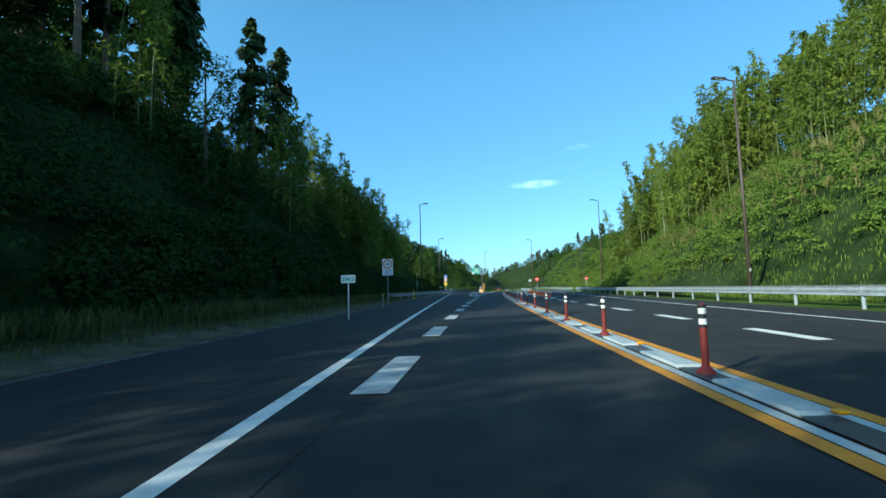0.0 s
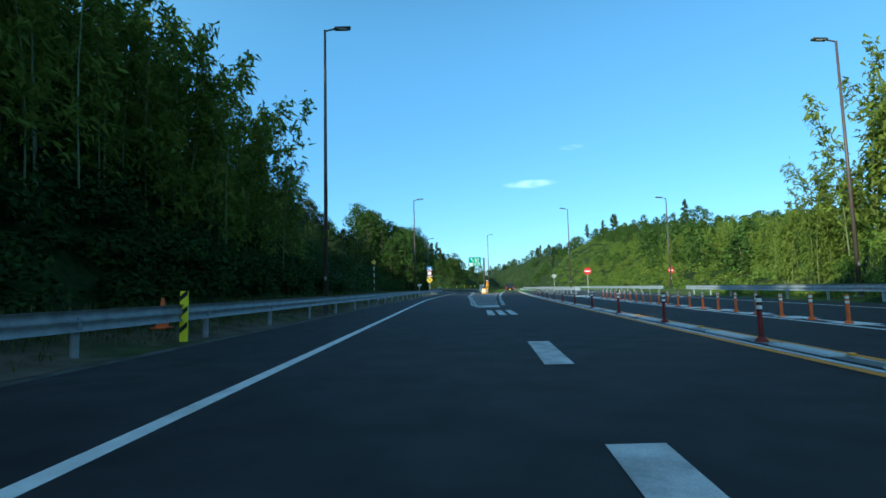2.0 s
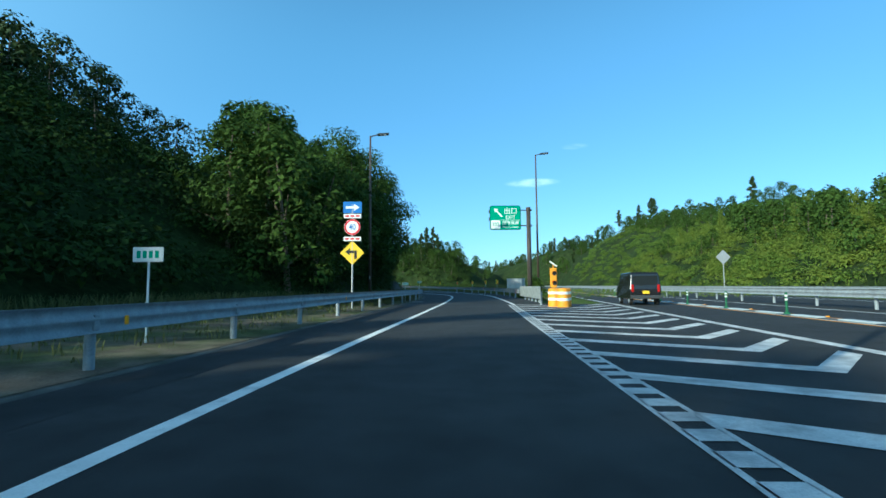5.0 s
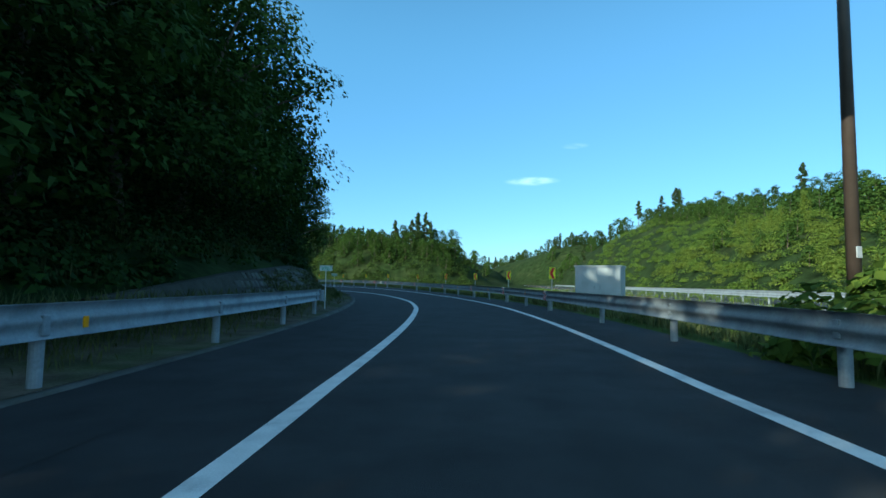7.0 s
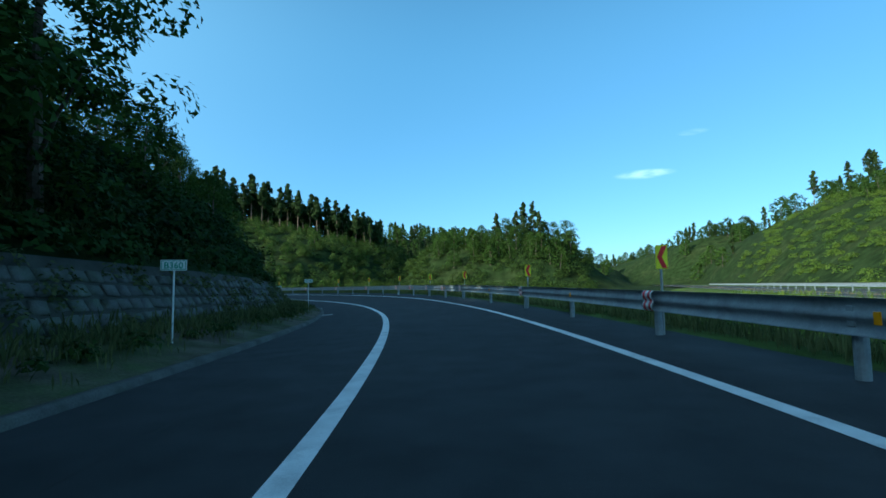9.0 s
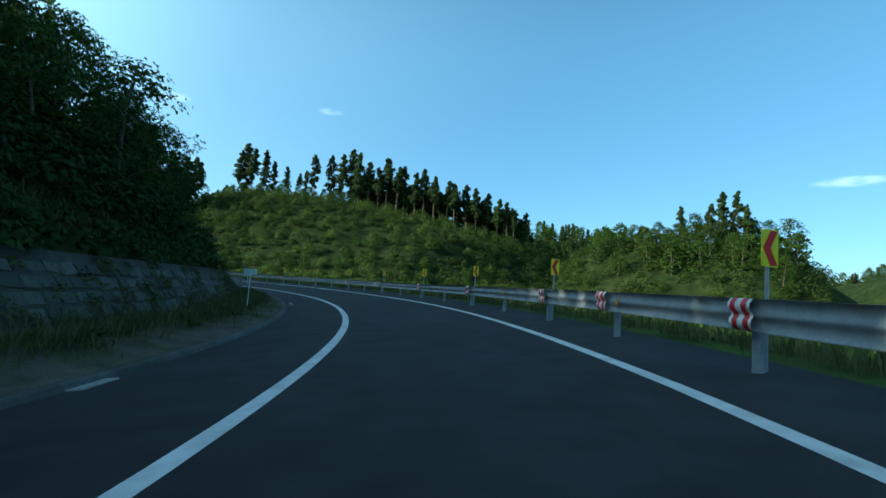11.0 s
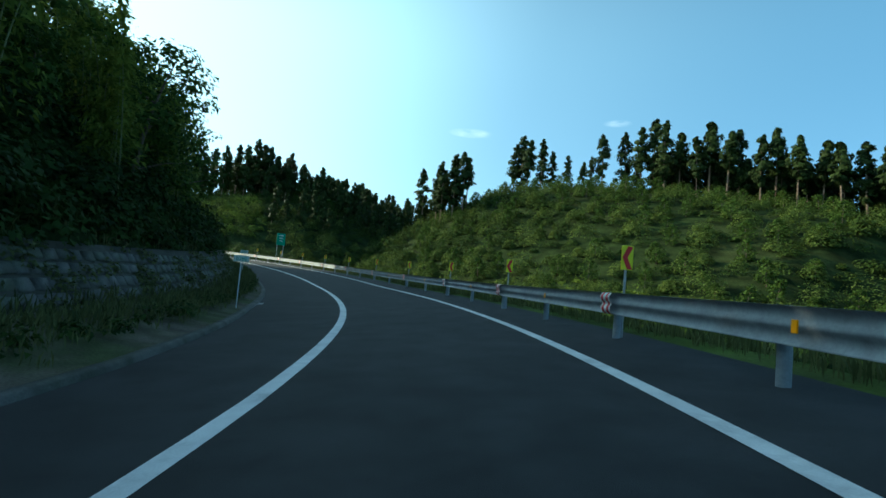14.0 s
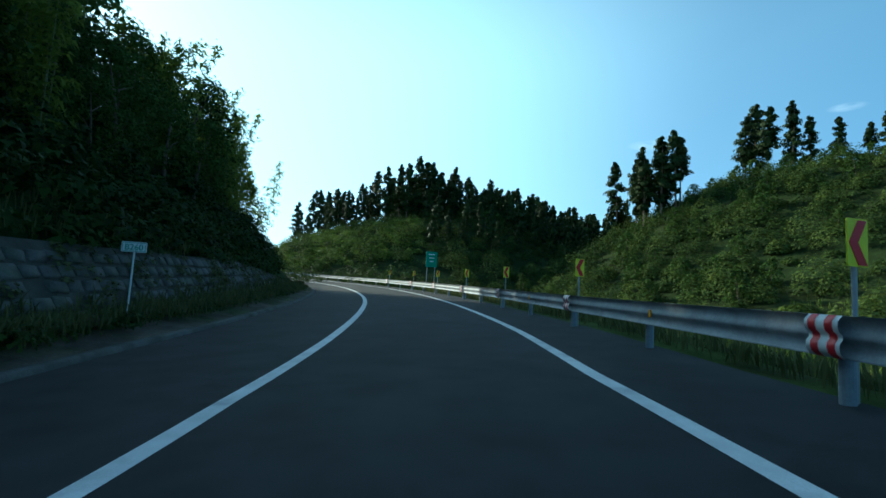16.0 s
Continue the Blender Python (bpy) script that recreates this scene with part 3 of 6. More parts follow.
def land(x, y):
    """Height of the land at world places (arrays)."""
    shape = np.shape(x)
    x, y = np.ravel(np.asarray(x, float)), np.ravel(np.asarray(y, float))
    s, d = near_ramp(x, y)
    q = x - median_x(y)
    rz = np.interp(s, RS, RZ)
    # inside of the slip road and left of the main road: a steep wooded hill
    toe_z = np.where(s > 176, 2.0, 0.25) * ease((s - 168) / 14) + 0.25 * (1 - ease((s - 168) / 14))
    up = np.clip(-d - TOE_L(s), 0, None) * SLOPE_L(s)
    cap = CAP_L(s) + noise2(x, y, 22.0) * 2.0
    hill_l = toe_z + rz * 0.9 + cap * (1 - np.exp(-up / np.maximum(cap, 1)))
    left = d < 0
    # between the roads and beyond the slip road: low ground with hills round it
    base = -0.9 + noise2(x, y, 30.0, 2.0) * 0.25
    dn, tn = seg_dist(x, y, (-162, 354), (-82, 384))
    dn = dn + 1.3 * np.clip(x + 78, 0, None) * (y < 470)
    hill_n = (34.0 - 14 * tn ** 1.5) * (1 - ease((dn - 8) / 82.0)) - 1.5
    dw, tw = seg_dist(x, y, (-214, 268), (-300, 335))
    hill_w = 24 * (1 - ease((dw - 10) / 75.0)) - 1.5
    dx_, _ = seg_dist(x, y, (-380, 380), (-250, 470))
    hill_x = 40 * (1 - ease((dx_ - 25) / 120.0)) - 1.5
    dm, _ = seg_dist(x, y, (-36, 386), (-6, 381))
    hill_m = 18 * (1 - ease((dm - 6) / 34.0)) - 1.5
    dm2, _ = seg_dist(x, y, (-60, 520), (-10, 620))
    hill_m2 = 26 * (1 - ease((dm2 - 20) / 90.0)) - 1.5
    db, _ = seg_dist(x, y, (-130, 520), (-85, 560))
    hill_b = 37 * (1 - ease((db - 15) / 80.0)) - 1.5
    low = np.maximum.reduce([base, hill_n, hill_w, hill_x, hill_m, hill_m2, hill_b])
    # right of the main road
    crest = np.interp(y, [-200, 60, 84, 100, 128, 150, 200, 240, 290, 360, 430, 480, 560, 700, 850], [25, 25, 17, 5, 6, 9, 15, 19, 25, 35, 44, 42, 38, 36, 30])
    toe_q = np.interp(y, [-200, 40, 80, 100, 130, 160, 260, 420, 700], [13.5, 13.5, 15.5, 26, 34, 30, 30, 24, 14])
    steep = np.interp(y, [-200, 80, 100, 150, 220, 320, 420, 700], [1.3, 1.15, 0.5, 0.5, 0.65, 1.1, 1.6, 1.0])
    upr = np.clip(q - toe_q, 0, None) * steep
    hill_r = -0.1 + crest * (1 - np.exp(-upr / np.maximum(crest, 1)) ) * 1.08 + noise2(x, y, 25.0, 5.0) * 0.8 * ease(upr / 6)
    hill_r = hill_r * (1 - 0.85 * ease((q - 76) / 44) * ease((320 - y) / 60)) * (1 - 0.75 * ease((q - 112) / 60))
    z = np.where(left, hill_l, low)
    z = np.where((q > -8) & ~left, np.where(q > 12, np.maximum(hill_r, np.where(q > 12, -0.3, low)), -0.45), z)
    fade = ease((q + 26) / 16)
    z = np.where((q <= -8) & ~left, low * (1 - fade) + np.minimum(low, -0.45) * fade, z)
    # cut away under the slip road and its verges
    bank = np.interp(s, RS, RBANK)
    edge_r = RIGHT_LINE(s) + 2.6
    under = rz + np.tan(bank) * np.clip(d, -8, 6) - 0.5
    near = (d > -TOE_L(s) - 4.0) & (d < edge_r)
    z = np.where(near & (s > -195), np.minimum(under, z), z)
    side = (d >= edge_r) & (d < edge_r + 7) & (s > 150)
    ztop = rz + np.tan(bank) * edge_r - 0.25
    w = ease((d - edge_r) / 7)
    z = np.where(side, ztop * (1 - w) + z * w, z)
    # the ridge that closes the valley
    dv, tv = seg_dist(x, y, (128, 585), (66, 765))
    z = np.maximum(z, (37 - 21 * tv) * (1 - ease((dv - 14) / 62.0)) - 1.5)
    # far country
    r = np.hypot(x - 0, y - 180)
    far = ease((r - 520) / 500) * (16 + 14 * noise2(x, y, 140.0, 1.0) + 10 * noise2(x, y, 60.0, 3.0))
    road_gap = ease((np.abs(q) - 30) / 80)
    z = z + np.clip(far, 0, None) * np.where(y > 0, road_gap, 1)
    return z.reshape(shape)

# ---------------------------------------------------------------- ground and roads
gx = np.unique(np.r_[-4500, -3200, -2300, -1700, np.arange(-1300, -450, 50), np.arange(-450, -240, 8), np.arange(-240, 60, 3.0), np.arange(60, 180, 6), np.arange(180, 420, 20), np.arange(420, 1300, 60), 1700, 2300, 3200, 4500])
gy = np.unique(np.r_[-4500, -3000, -2000, -1300, np.arange(-900, -180, 60), np.arange(-180, -30, 10), np.arange(-30, 300, 3.0), np.arange(300, 450, 5), np.arange(450, 800, 15), np.arange(800, 1500, 50), 1800, 2400, 3200, 4500])
GX, GY = np.meshgrid(gx, gy)
GZ = land(GX, GY)
_n, _m = GX.shape
_i, _j = np.meshgrid(np.arange(_n - 1), np.arange(_m - 1), indexing="ij")
_a = (_i * _m + _j).ravel()
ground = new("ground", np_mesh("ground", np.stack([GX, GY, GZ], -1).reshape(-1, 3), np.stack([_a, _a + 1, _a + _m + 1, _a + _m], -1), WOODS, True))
tagged(ground, "dark green wooded and grassy land rising into hills", "ground", kind="structure")

ss = np.arange(-200, 480.1, 1.0)


def slip_right(s):
    x, y = np.interp(s, RS, RX), np.interp(s, RS, RY)
    return np.where(s < 151, np.minimum(median_x(y) - 4.1 - x, 9.0), RIGHT_LINE(s) + 1.95)


slip_road = new("slip_road", ribbon("slip_road", ramp, ss, [(lambda s: KERB_L(s) - 0.02, 0.0), (lambda s: (KERB_L(s) + slip_right(s)) / 2, 0.0), (slip_right, 0.0)], ASPHALT, False))
tagged(slip_road, "dark grey asphalt exit road bending and banked to one side", "road", kind="structure")
ys = np.arange(-200, 560.1, 4.0)
OPP_EDGE = piece((-200, 10.6), (20, 10.6), (60, 12.3), (110, 14.5), (160, 15.5), (300, 12.5), (700, 9.5))
main_road = new("main_road", ribbon("main_road", main, ys, [(-4.25, -0.006), (-0.4, -0.006), (0.4, -0.006), (4.0, -0.006), (OPP_EDGE, -0.006)], ASPHALT, False))
tagged(main_road, "grey asphalt main road with one lane each way", "road", kind="structure")


def strip(where, s0, s1, d, w, h=0.006, step=1.0):
    n = max(2, int(abs(s1 - s0) / step) + 1)
    u = np.linspace(s0, s1, n)
    dd = d(u) if callable(d) else np.full(n, float(d))
    v = np.stack([where(u, dd - w / 2, np.full(n, h)), where(u, dd + w / 2, np.full(n, h))], 1).reshape(-1, 3)
    a = np.arange(n - 1) * 2
    return v, np.stack([a, a + 1, a + 3, a + 2], -1)


def marking(name, strips, material, label):
    vs, fs, k = [], [], 0
    for v, f in strips:
        vs.append(v); fs.append(f + k); k += len(v)
    ob = new(name, np_mesh(name, np.concatenate(vs), np.concatenate(fs), material))
    return tagged(ob, label, "road marking", kind="structure")


marking("edge_line_left", [strip(ramp, -180, 470, LEFT_LINE, 0.2)], WHITE_PAINT, "solid white painted edge line along the kerb side")
marking("edge_line_right", [strip(ramp, 150, 470, RIGHT_LINE, 0.19)], WHITE_PAINT, "solid white painted edge line beside the guard rail")
# broken line of wide blocks between the main lane and the exit lane
blocks = []
for y0 in np.arange(5.5 - 6.6 * 10, 63, 6.6):
    blocks.append(strip(main, y0, y0 + 3.0, -4.05, 0.44, 0.008, 1.0))
marking("lane_line", blocks, WORN_PAINT, "wide worn white blocks of a broken lane line")


def ramp_to_q(s, q):
    return median_x(np.interp(s, RS, RY)) + q - np.interp(s, RS, RX)


GL = lambda s: np.interp(s, [74, 84, 92, 105, 113, 130, 150], [1.5, 0.95, 1.1, 1.35, 1.45, 2.0, 2.55])
GR = lambda s: ramp_to_q(s, -4.2)
bars = []
for dd in (1.33, 1.8, 2.27):
    bars.append(strip(ramp, 71.3, 75.5, lambda s: dd + (s - 71.3) * 0.03, 0.3, 0.008))
# ladder bars along both sides of the painted nose
for s0 in np.arange(79, 150, 0.52):
    bars.append(strip(ramp, s0, s0 + 0.3, GL, 0.3, 0.008, 0.3))
    if s0 > 82:
        bars.append(strip(ramp, s0, s0 + 0.3, GR, 0.26, 0.008, 0.3))
bars.append(strip(ramp, 79, 150, lambda s: GL(s) - 0.16, 0.06, 0.008))
bars.append(strip(ramp, 79, 150, lambda s: GL(s) + 0.17, 0.06, 0.008))
bars.append(strip(ramp, 120, 150, GR, 0.3, 0.009))
# pointed stripes across the nose
for k, s0 in enumerate(np.arange(83.5, 148, 2.0)):
    g0, g1 = float(GL(s0)) + 0.25, float(GR(s0)) - 0.3
    mid = g0 + (g1 - g0) * 0.64
    th = 0.52
    for e in (g0, g1):
        n = 5
        d = np.linspace(mid, e, n)
        f0 = s0 + np.abs(d - mid) * (0.62 if e == g0 else 1.1)
        v = np.stack([ramp(f0, d, np.full(n, 0.008)), ramp(f0 + th, d, np.full(n, 0.008))], 1).reshape(-1, 3)
        a = np.arange(n - 1) * 2
        bars.append((v, np.stack([a, a + 1, a + 3, a + 2], -1)))
# the filled start of the nose
v = np.concatenate([ramp(np.linspace(79.3, 82.4, 6), GL(np.linspace(79.3, 82.4, 6)) + 0.3, np.full(6, 0.007)), ramp(np.linspace(79.3, 82.4, 6), GR(np.linspace(79.3, 82.4, 6)) - 0.3, np.full(6, 0.007))])
bars.append((v, np.stack([np.arange(5), np.arange(5) + 6, np.arange(5) + 7, np.arange(5) + 1], -1)))
nose = thing("painted_nose", label="worn white striped nose where the exit leaves the main road", category="road marking", kind="structure")
for v, f in bars:
    ob = new("stripe", np_mesh("stripe", v, f, WORN_PAINT)); ob.parent = nose
# main road
marking("divider_edge", [strip(main, -180, 300, -0.25, 0.13, 0.006, 4), strip(main, -180, 300, 0.25, 0.13, 0.006, 4)], PALE_BLOCK, "pale painted lines along both sides of the lane divider")
marking("divider_line", [strip(main, -180, 560, -0.42, 0.17, 0.006, 4), strip(main, -180, 560, 0.42, 0.17, 0.006, 4)], YELLOW_PAINT, "twin orange painted lines of the lane divider")
opp = [strip(main, -180, 470, lambda y: np.interp(y, [-200, 10, 30, 60, 110, 160, 700], [7.2, 7.4, 8.2, 9.6, 11.6, 12.6, 8]), 0.18, 0.006, 4)]
for y0 in np.arange(-70, 46, 6.1):
    opp.append(strip(main, y0, y0 + 2.6, 3.7, 0.36, 0.006, 1.3))
opp.append(strip(main, 60, 560, lambda y: np.interp(y, [60, 90, 560], [3.75, 3.75, 3.75]), 0.17, 0.006, 4))
marking("opposite_line", opp, WHITE_PAINT, "white edge line and blocks of the opposite carriageway")
isl = [strip(main, 48.5, 110, 4.35, 0.16, 0.008, 4)]
for y0 in np.arange(48.8, 104, 2.4):
    w = float(np.interp(y0, [48, 104], [0.5, 1.5]))
    isl.append(strip(main, y0, y0 + 1.1, 4.0 + w / 2, w, 0.007, 0.5))
marking("island_stripes", isl, WHITE_PAINT, "white painted bars between the merging lanes")
# main road's exit-side line beyond the nose
marking("main_left_line", [strip(main, 151, 560, -3.95, 0.18, 0.006, 4)], WHITE_PAINT, "white edge line of the main lane beyond the nose")

# sealed joints in the asphalt
seams = [strip(ramp, 60, 175, lambda s: LEFT_LINE(s) - 1.25 + 0.03 * np.sin(s * 0.9), 0.03, 0.004, 0.5), strip(ramp, 176, 252, lambda s: LEFT_LINE(s) - 1.5 + 0.03 * np.sin(s * 1.1), 0.03, 0.004, 0.5)]
marking("asphalt_joint", seams, TYRE, "thin dark sealed joints in the asphalt")

# verges beside the slip road: kerb, soil strip
kerb_s = np.arange(-30, 400, 1.0)
KERB_ON = piece((-30, 0.02), (168, 0.02), (180, 0.1), (400, 0.1))
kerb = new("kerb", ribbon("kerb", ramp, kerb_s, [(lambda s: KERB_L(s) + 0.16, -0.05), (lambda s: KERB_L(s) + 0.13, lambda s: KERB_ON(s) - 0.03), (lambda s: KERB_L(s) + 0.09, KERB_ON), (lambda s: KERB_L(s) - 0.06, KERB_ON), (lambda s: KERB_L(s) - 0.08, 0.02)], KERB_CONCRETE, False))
tagged(kerb, "low weathered concrete kerb along the exit road", "kerb", kind="structure")


def verge_h(f):
    return lambda s: np.interp(s, [-200, 95, 105, 160, 172, 182, 480], [0.35, 0.3, 0.12, 0.1, 0.2, 0.5, 0.5]) * f + noise2(s, s * 0.3, 3.0) * 0.05 * f


VERGE_END = piece((-200, 9.8), (90, 9.4), (100, 12.6), (140, 11.6), (152, 7.8), (170, 6.9), (480, 6.6))
vs_ = np.arange(-150, 470, 1.0)
soil_verge = new("soil_verge", ribbon("soil_verge", ramp, vs_, [(lambda s: KERB_L(s) - 0.05, 0.03), (lambda s: KERB_L(s) - 0.5, lambda s: KERB_ON(s) + 0.02), (lambda s: KERB_L(s) - 1.1, verge_h(0.6)), (lambda s: KERB_L(s) * 0.35 - VERGE_END(s) * 0.65, verge_h(1.0)), (lambda s: -VERGE_END(s) - 0.3, lambda s: verge_h(1.2)(s) + 0.05)], SOIL))
tagged(soil_verge, "strip of dry soil and thin grass behind the kerb", "verge", kind="structure")
rv = np.arange(150, 470, 1.0)
grass_verge = new("grass_verge", ribbon("grass_verge", ramp, rv, [(lambda s: slip_right(s) - 0.02, -0.03), (lambda s: RIGHT_LINE(s) + 2.8, lambda s: -0.06 + noise2(s, s, 2.0) * 0.03), (lambda s: RIGHT_LINE(s) + 5.0, -0.7), (lambda s: RIGHT_LINE(s) + 9.5, lambda s: -1.5 - np.tan(np.interp(s, RS, RBANK)) * 9)], EARTH))
tagged(grass_verge, "grassy shoulder falling away behind the guard rail", "verge", kind="structure")
rr = np.arange(-180, 520, 4.0)
right_verge = new("right_verge", ribbon("right_verge", main, rr, [(lambda y: OPP_EDGE(y) - 0.02, -0.03), (lambda y: OPP_EDGE(y) + 1.6, lambda y: 0.05 + noise2(y, y, 5.0) * 0.05), (lambda y: OPP_EDGE(y) + 4, lambda y: 0.35 + noise2(y, y, 7.0) * 0.1), (lambda y: OPP_EDGE(y) + 5.5, -0.4)], EARTH))
tagged(right_verge, "grassy verge beside the opposite carriageway", "verge", kind="structure")
infield = np.arange(152, 330, 4.0)
nose_verge = new("infield_verge", ribbon("infield_verge", main, infield, [(-4.1, -0.02), (-5.2, -0.05), (-7.5, -0.35), (-12, -1.4)], EARTH))
tagged(nose_verge, "grassy strip between the exit and the main road", "verge", kind="structure")

# ---------------------------------------------------------------- guard rails
W_BEAM = ((-0.01, 0.50), (-0.03, 0.515), (-0.062, 0.55), (-0.07, 0.595), (-0.062, 0.64), (-0.03, 0.675), (-0.03, 0.715), (-0.062, 0.75), (-0.07, 0.795), (-0.062, 0.84), (-0.03, 0.875), (-0.01, 0.89))


RAIL_LIFT = piece((160, -0.04), (178, -0.09), (185, -0.06), (215, 0.0), (232, 0.0), (251, -0.06), (273, -0.05), (289, -0.03), (305, -0.1), (480, -0.1))


def beam(name, where, s0, s1, line, face, parent, step=1.0, lift=0.0, material=None):
    """A corrugated rail: face -1 turns its ridges to the left of the line, +1 to the right."""
    u = np.linspace(s0, s1, int(abs(s1 - s0) / step) + 1)
    prof = [(x, z) for x, z in W_BEAM] + [(x + 0.012, z) for x, z in W_BEAM[::-1]]
    up = lift(u) if callable(lift) else np.full(len(u), lift)
    cols = [where(u, line(u) - x * face, up + z) for x, z in prof]
    v = np.stack(cols, 1)
    n, k = v.shape[:2]
    i, j = np.meshgrid(np.arange(n - 1), np.arange(k), indexing="ij")
    a, b = (i * k + j).ravel(), (i * k + (j + 1) % k).ravel()
    me = np_mesh(name, v.reshape(-1, 3), np.stack([a, b, b + k, a + k], -1), material or STEEL, True)
    ob = new(name, me)
    ob.parent = parent
    return ob


def post_mesh():
    bm = bmesh.new()
    rod(bm, (0, 0, -0.35), (0, 0, 0.8), 0.07, n=14)
    rod(bm, (0, 0, 0.8), (0, 0, 0.815), 0.07, 0.05, n=14)
    box(bm, 0.06, 0.1, 0.22, (-0.07, 0, 0.69), 0.01)
    me = bpy.data.meshes.new("post")
    bm.to_mesh(me); bm.free()
    me.materials.append(STEEL)
    return me


POST = post_mesh()


def posts(parent, where_pose, ss_, face):
    for s in ss_:
        ob = new("post", POST)
        ob.parent = parent
        ob.matrix_basis = where_pose(s) @ (Matrix.Identity(4) if face < 0 else pose(0, 0, 0, 0, 0, 180))


def ridge_patch(name, s0, s1, line, parent, material, label="", z0=0.5, z1=0.89, slant=0.0):
    """A band of sheeting that follows the rail's corrugation."""
    u = np.linspace(s0, s1, 3)
    prof = [(x - 0.004, z) for x, z in W_BEAM if z0 - 1e-6 <= z <= z1 + 1e-6]
    v = np.stack([ramp(u + slant * (z - 0.7), line(u) + x, RAIL_LIFT(u) + z) for x, z in prof], 1)
    n, k = v.shape[:2]
    i, j = np.meshgrid(np.arange(n - 1), np.arange(k - 1), indexing="ij")
    a = (i * k + j).ravel()
    ob = new(name, np_mesh(name, v.reshape(-1, 3), np.stack([a, a + 1, a + k + 1, a + k], -1), material, True))
    ob.parent = parent
    if label:
        ob["label"] = label
    return ob


SIGN_S = [177.5, 184.8, 192.3, 200.7, 210.3, 220.7, 228.5, 235.8, 243.3, 251.0, 258.8, 266.3, 274.0, 281.6, 289.4, 297.4, 305.0, 312.8, 320.5, 328.3, 336.0, 344.0]
rail_right = thing("guard_rail", label="long galvanised guard rail on round posts along the outer bend", category="guard rail", group="guard rails")
FACE_R = lambda s: RAIL_R(s) - 0.12
beam("beam", ramp, 160.5, 420, FACE_R, 1, rail_right, lift=RAIL_LIFT)
post_s = [164.0, 168.0, 172.0]
for a, b in zip(SIGN_S[:-1], SIGN_S[1:]):
    post_s += [a, (a + b) / 2]
post_s += [SIGN_S[-1] + 4 * k for k in range(19)]
posts(rail_right, lambda s: ramp_pose(s, float(RAIL_R(s)), float(RAIL_LIFT(s))), post_s, -1)
for s in SIGN_S + [162.4, 224.7, 232.4]:
    ridge_patch("band", s - 0.19, s + 0.19, FACE_R, rail_right, WHITE, "white reflective band round the rail")
    for o in (-0.14, 0.05):
        b_ = ridge_patch("stripe", s + o, s + o + 0.09, lambda q: FACE_R(q) - 0.004, rail_right, RED_SIGN, "slanting red stripe on the band", slant=0.06)
REFLECT = bpy.data.meshes.new("reflector")
_bm = bmesh.new()
box(_bm, 0.02, 0.08, 0.13, (0, 0, 0), 0.006)
_bm.to_mesh(REFLECT); _bm.free(); REFLECT.materials.append(AMBER)
for a, b in list(zip(SIGN_S[:-1], SIGN_S[1:])):
    ob = new("reflector", REFLECT); ob.parent = rail_right
    ob.matrix_basis = ramp_pose((a + b) / 2 - 0.4, float(FACE_R((a + b) / 2)) - 0.04, 0.70 + float(RAIL_LIFT((a + b) / 2)))
    ob["label"] = "small amber reflector"

RAIL_LEFT = piece((50, -8.4), (56, -7.2), (62, -6.7), (83, -6.15), (92, -6.3), (112, -5.9), (121, -5.35), (130, -5.2), (155, -4.75), (163, -4.45), (171, -4.35), (177, -4.4))
rail_left = thing("guard_rail", label="dull galvanised guard rail on round posts, in shade", category="guard rail", group="guard rails")
beam("beam", ramp, 51, 176.3, lambda s: RAIL_LEFT(s) + 0.12, -1, rail_left, lift=0.04)
posts(rail_left, lambda s: ramp_pose(s, float(RAIL_LEFT(s))), np.arange(51.6, 177, 4.0), 1)
_bm = bmesh.new()
rod(_bm, (0, -0.02, 0.5), (0, -0.02, 0.89), 0.1, n=16)
part("end_cap", _bm, STEEL, rail_left, "rounded end piece").matrix_basis = ramp_pose(176.3, -4.28)
for s in (72, 80, 92, 104, 116, 128, 140, 152, 164):
    ob = new("reflector", REFLECT); ob.parent = rail_left
    ob.matrix_basis = ramp_pose(s, float(RAIL_LEFT(s)) + 0.22, 0.70)
    ob["label"] = "small amber reflector"

rail_far = thing("guard_rail", label="bright galvanised guard rail below the sunlit slope", category="guard rail", group="guard rails")
FAR_Q = lambda y: OPP_EDGE(y) + 0.5
beam("beam", main, -60, 100, FAR_Q, 1, rail_far, 4.0)
posts(rail_far, lambda y: pose(*main(y, float(FAR_Q(y)) + 0.12), 0, 0, main_turn(y)), np.arange(-58, 100, 4.0), -1)
rail_far2 = thing("guard_rail", label="galvanised guard rail along the joining road's far side", category="guard rail", group="guard rails")
beam("beam", main, 108, 330, lambda y: OPP_EDGE(y) + 0.6, 1, rail_far2, 4.0)
posts(rail_far2, lambda y: pose(*main(y, float(OPP_EDGE(y)) + 0.72), 0, 0, main_turn(y)), np.arange(110, 250, 4.0), -1)
rail_mid = thing("guard_rail", label="double galvanised guard rail between two carriageways", category="guard rail", group="guard rails")
MID_Q = lambda y: np.interp(y, [112, 118, 135, 400], [5.6, 5.5, 5.4, 5.2])
beam("beam", main, 113, 360, MID_Q, 1, rail_mid, 4.0)
beam("beam", main, 113, 360, lambda y: MID_Q(y) + 0.42, -1, rail_mid, 4.0)
posts(rail_mid, lambda y: pose(*main(y, float(MID_Q(y)) + 0.21), 0, 0, main_turn(y)), np.arange(114, 300, 4.0), -1)
_bm = bmesh.new()
box(_bm, 0.7, 0.35, 0.5, (0, 0, 0.68), 0.08)
part("end_cap", _bm, STEEL, rail_mid, "broad rounded nose plate").matrix_basis = pose(*main(112.9, 5.8), 0, 0, main_turn(113))

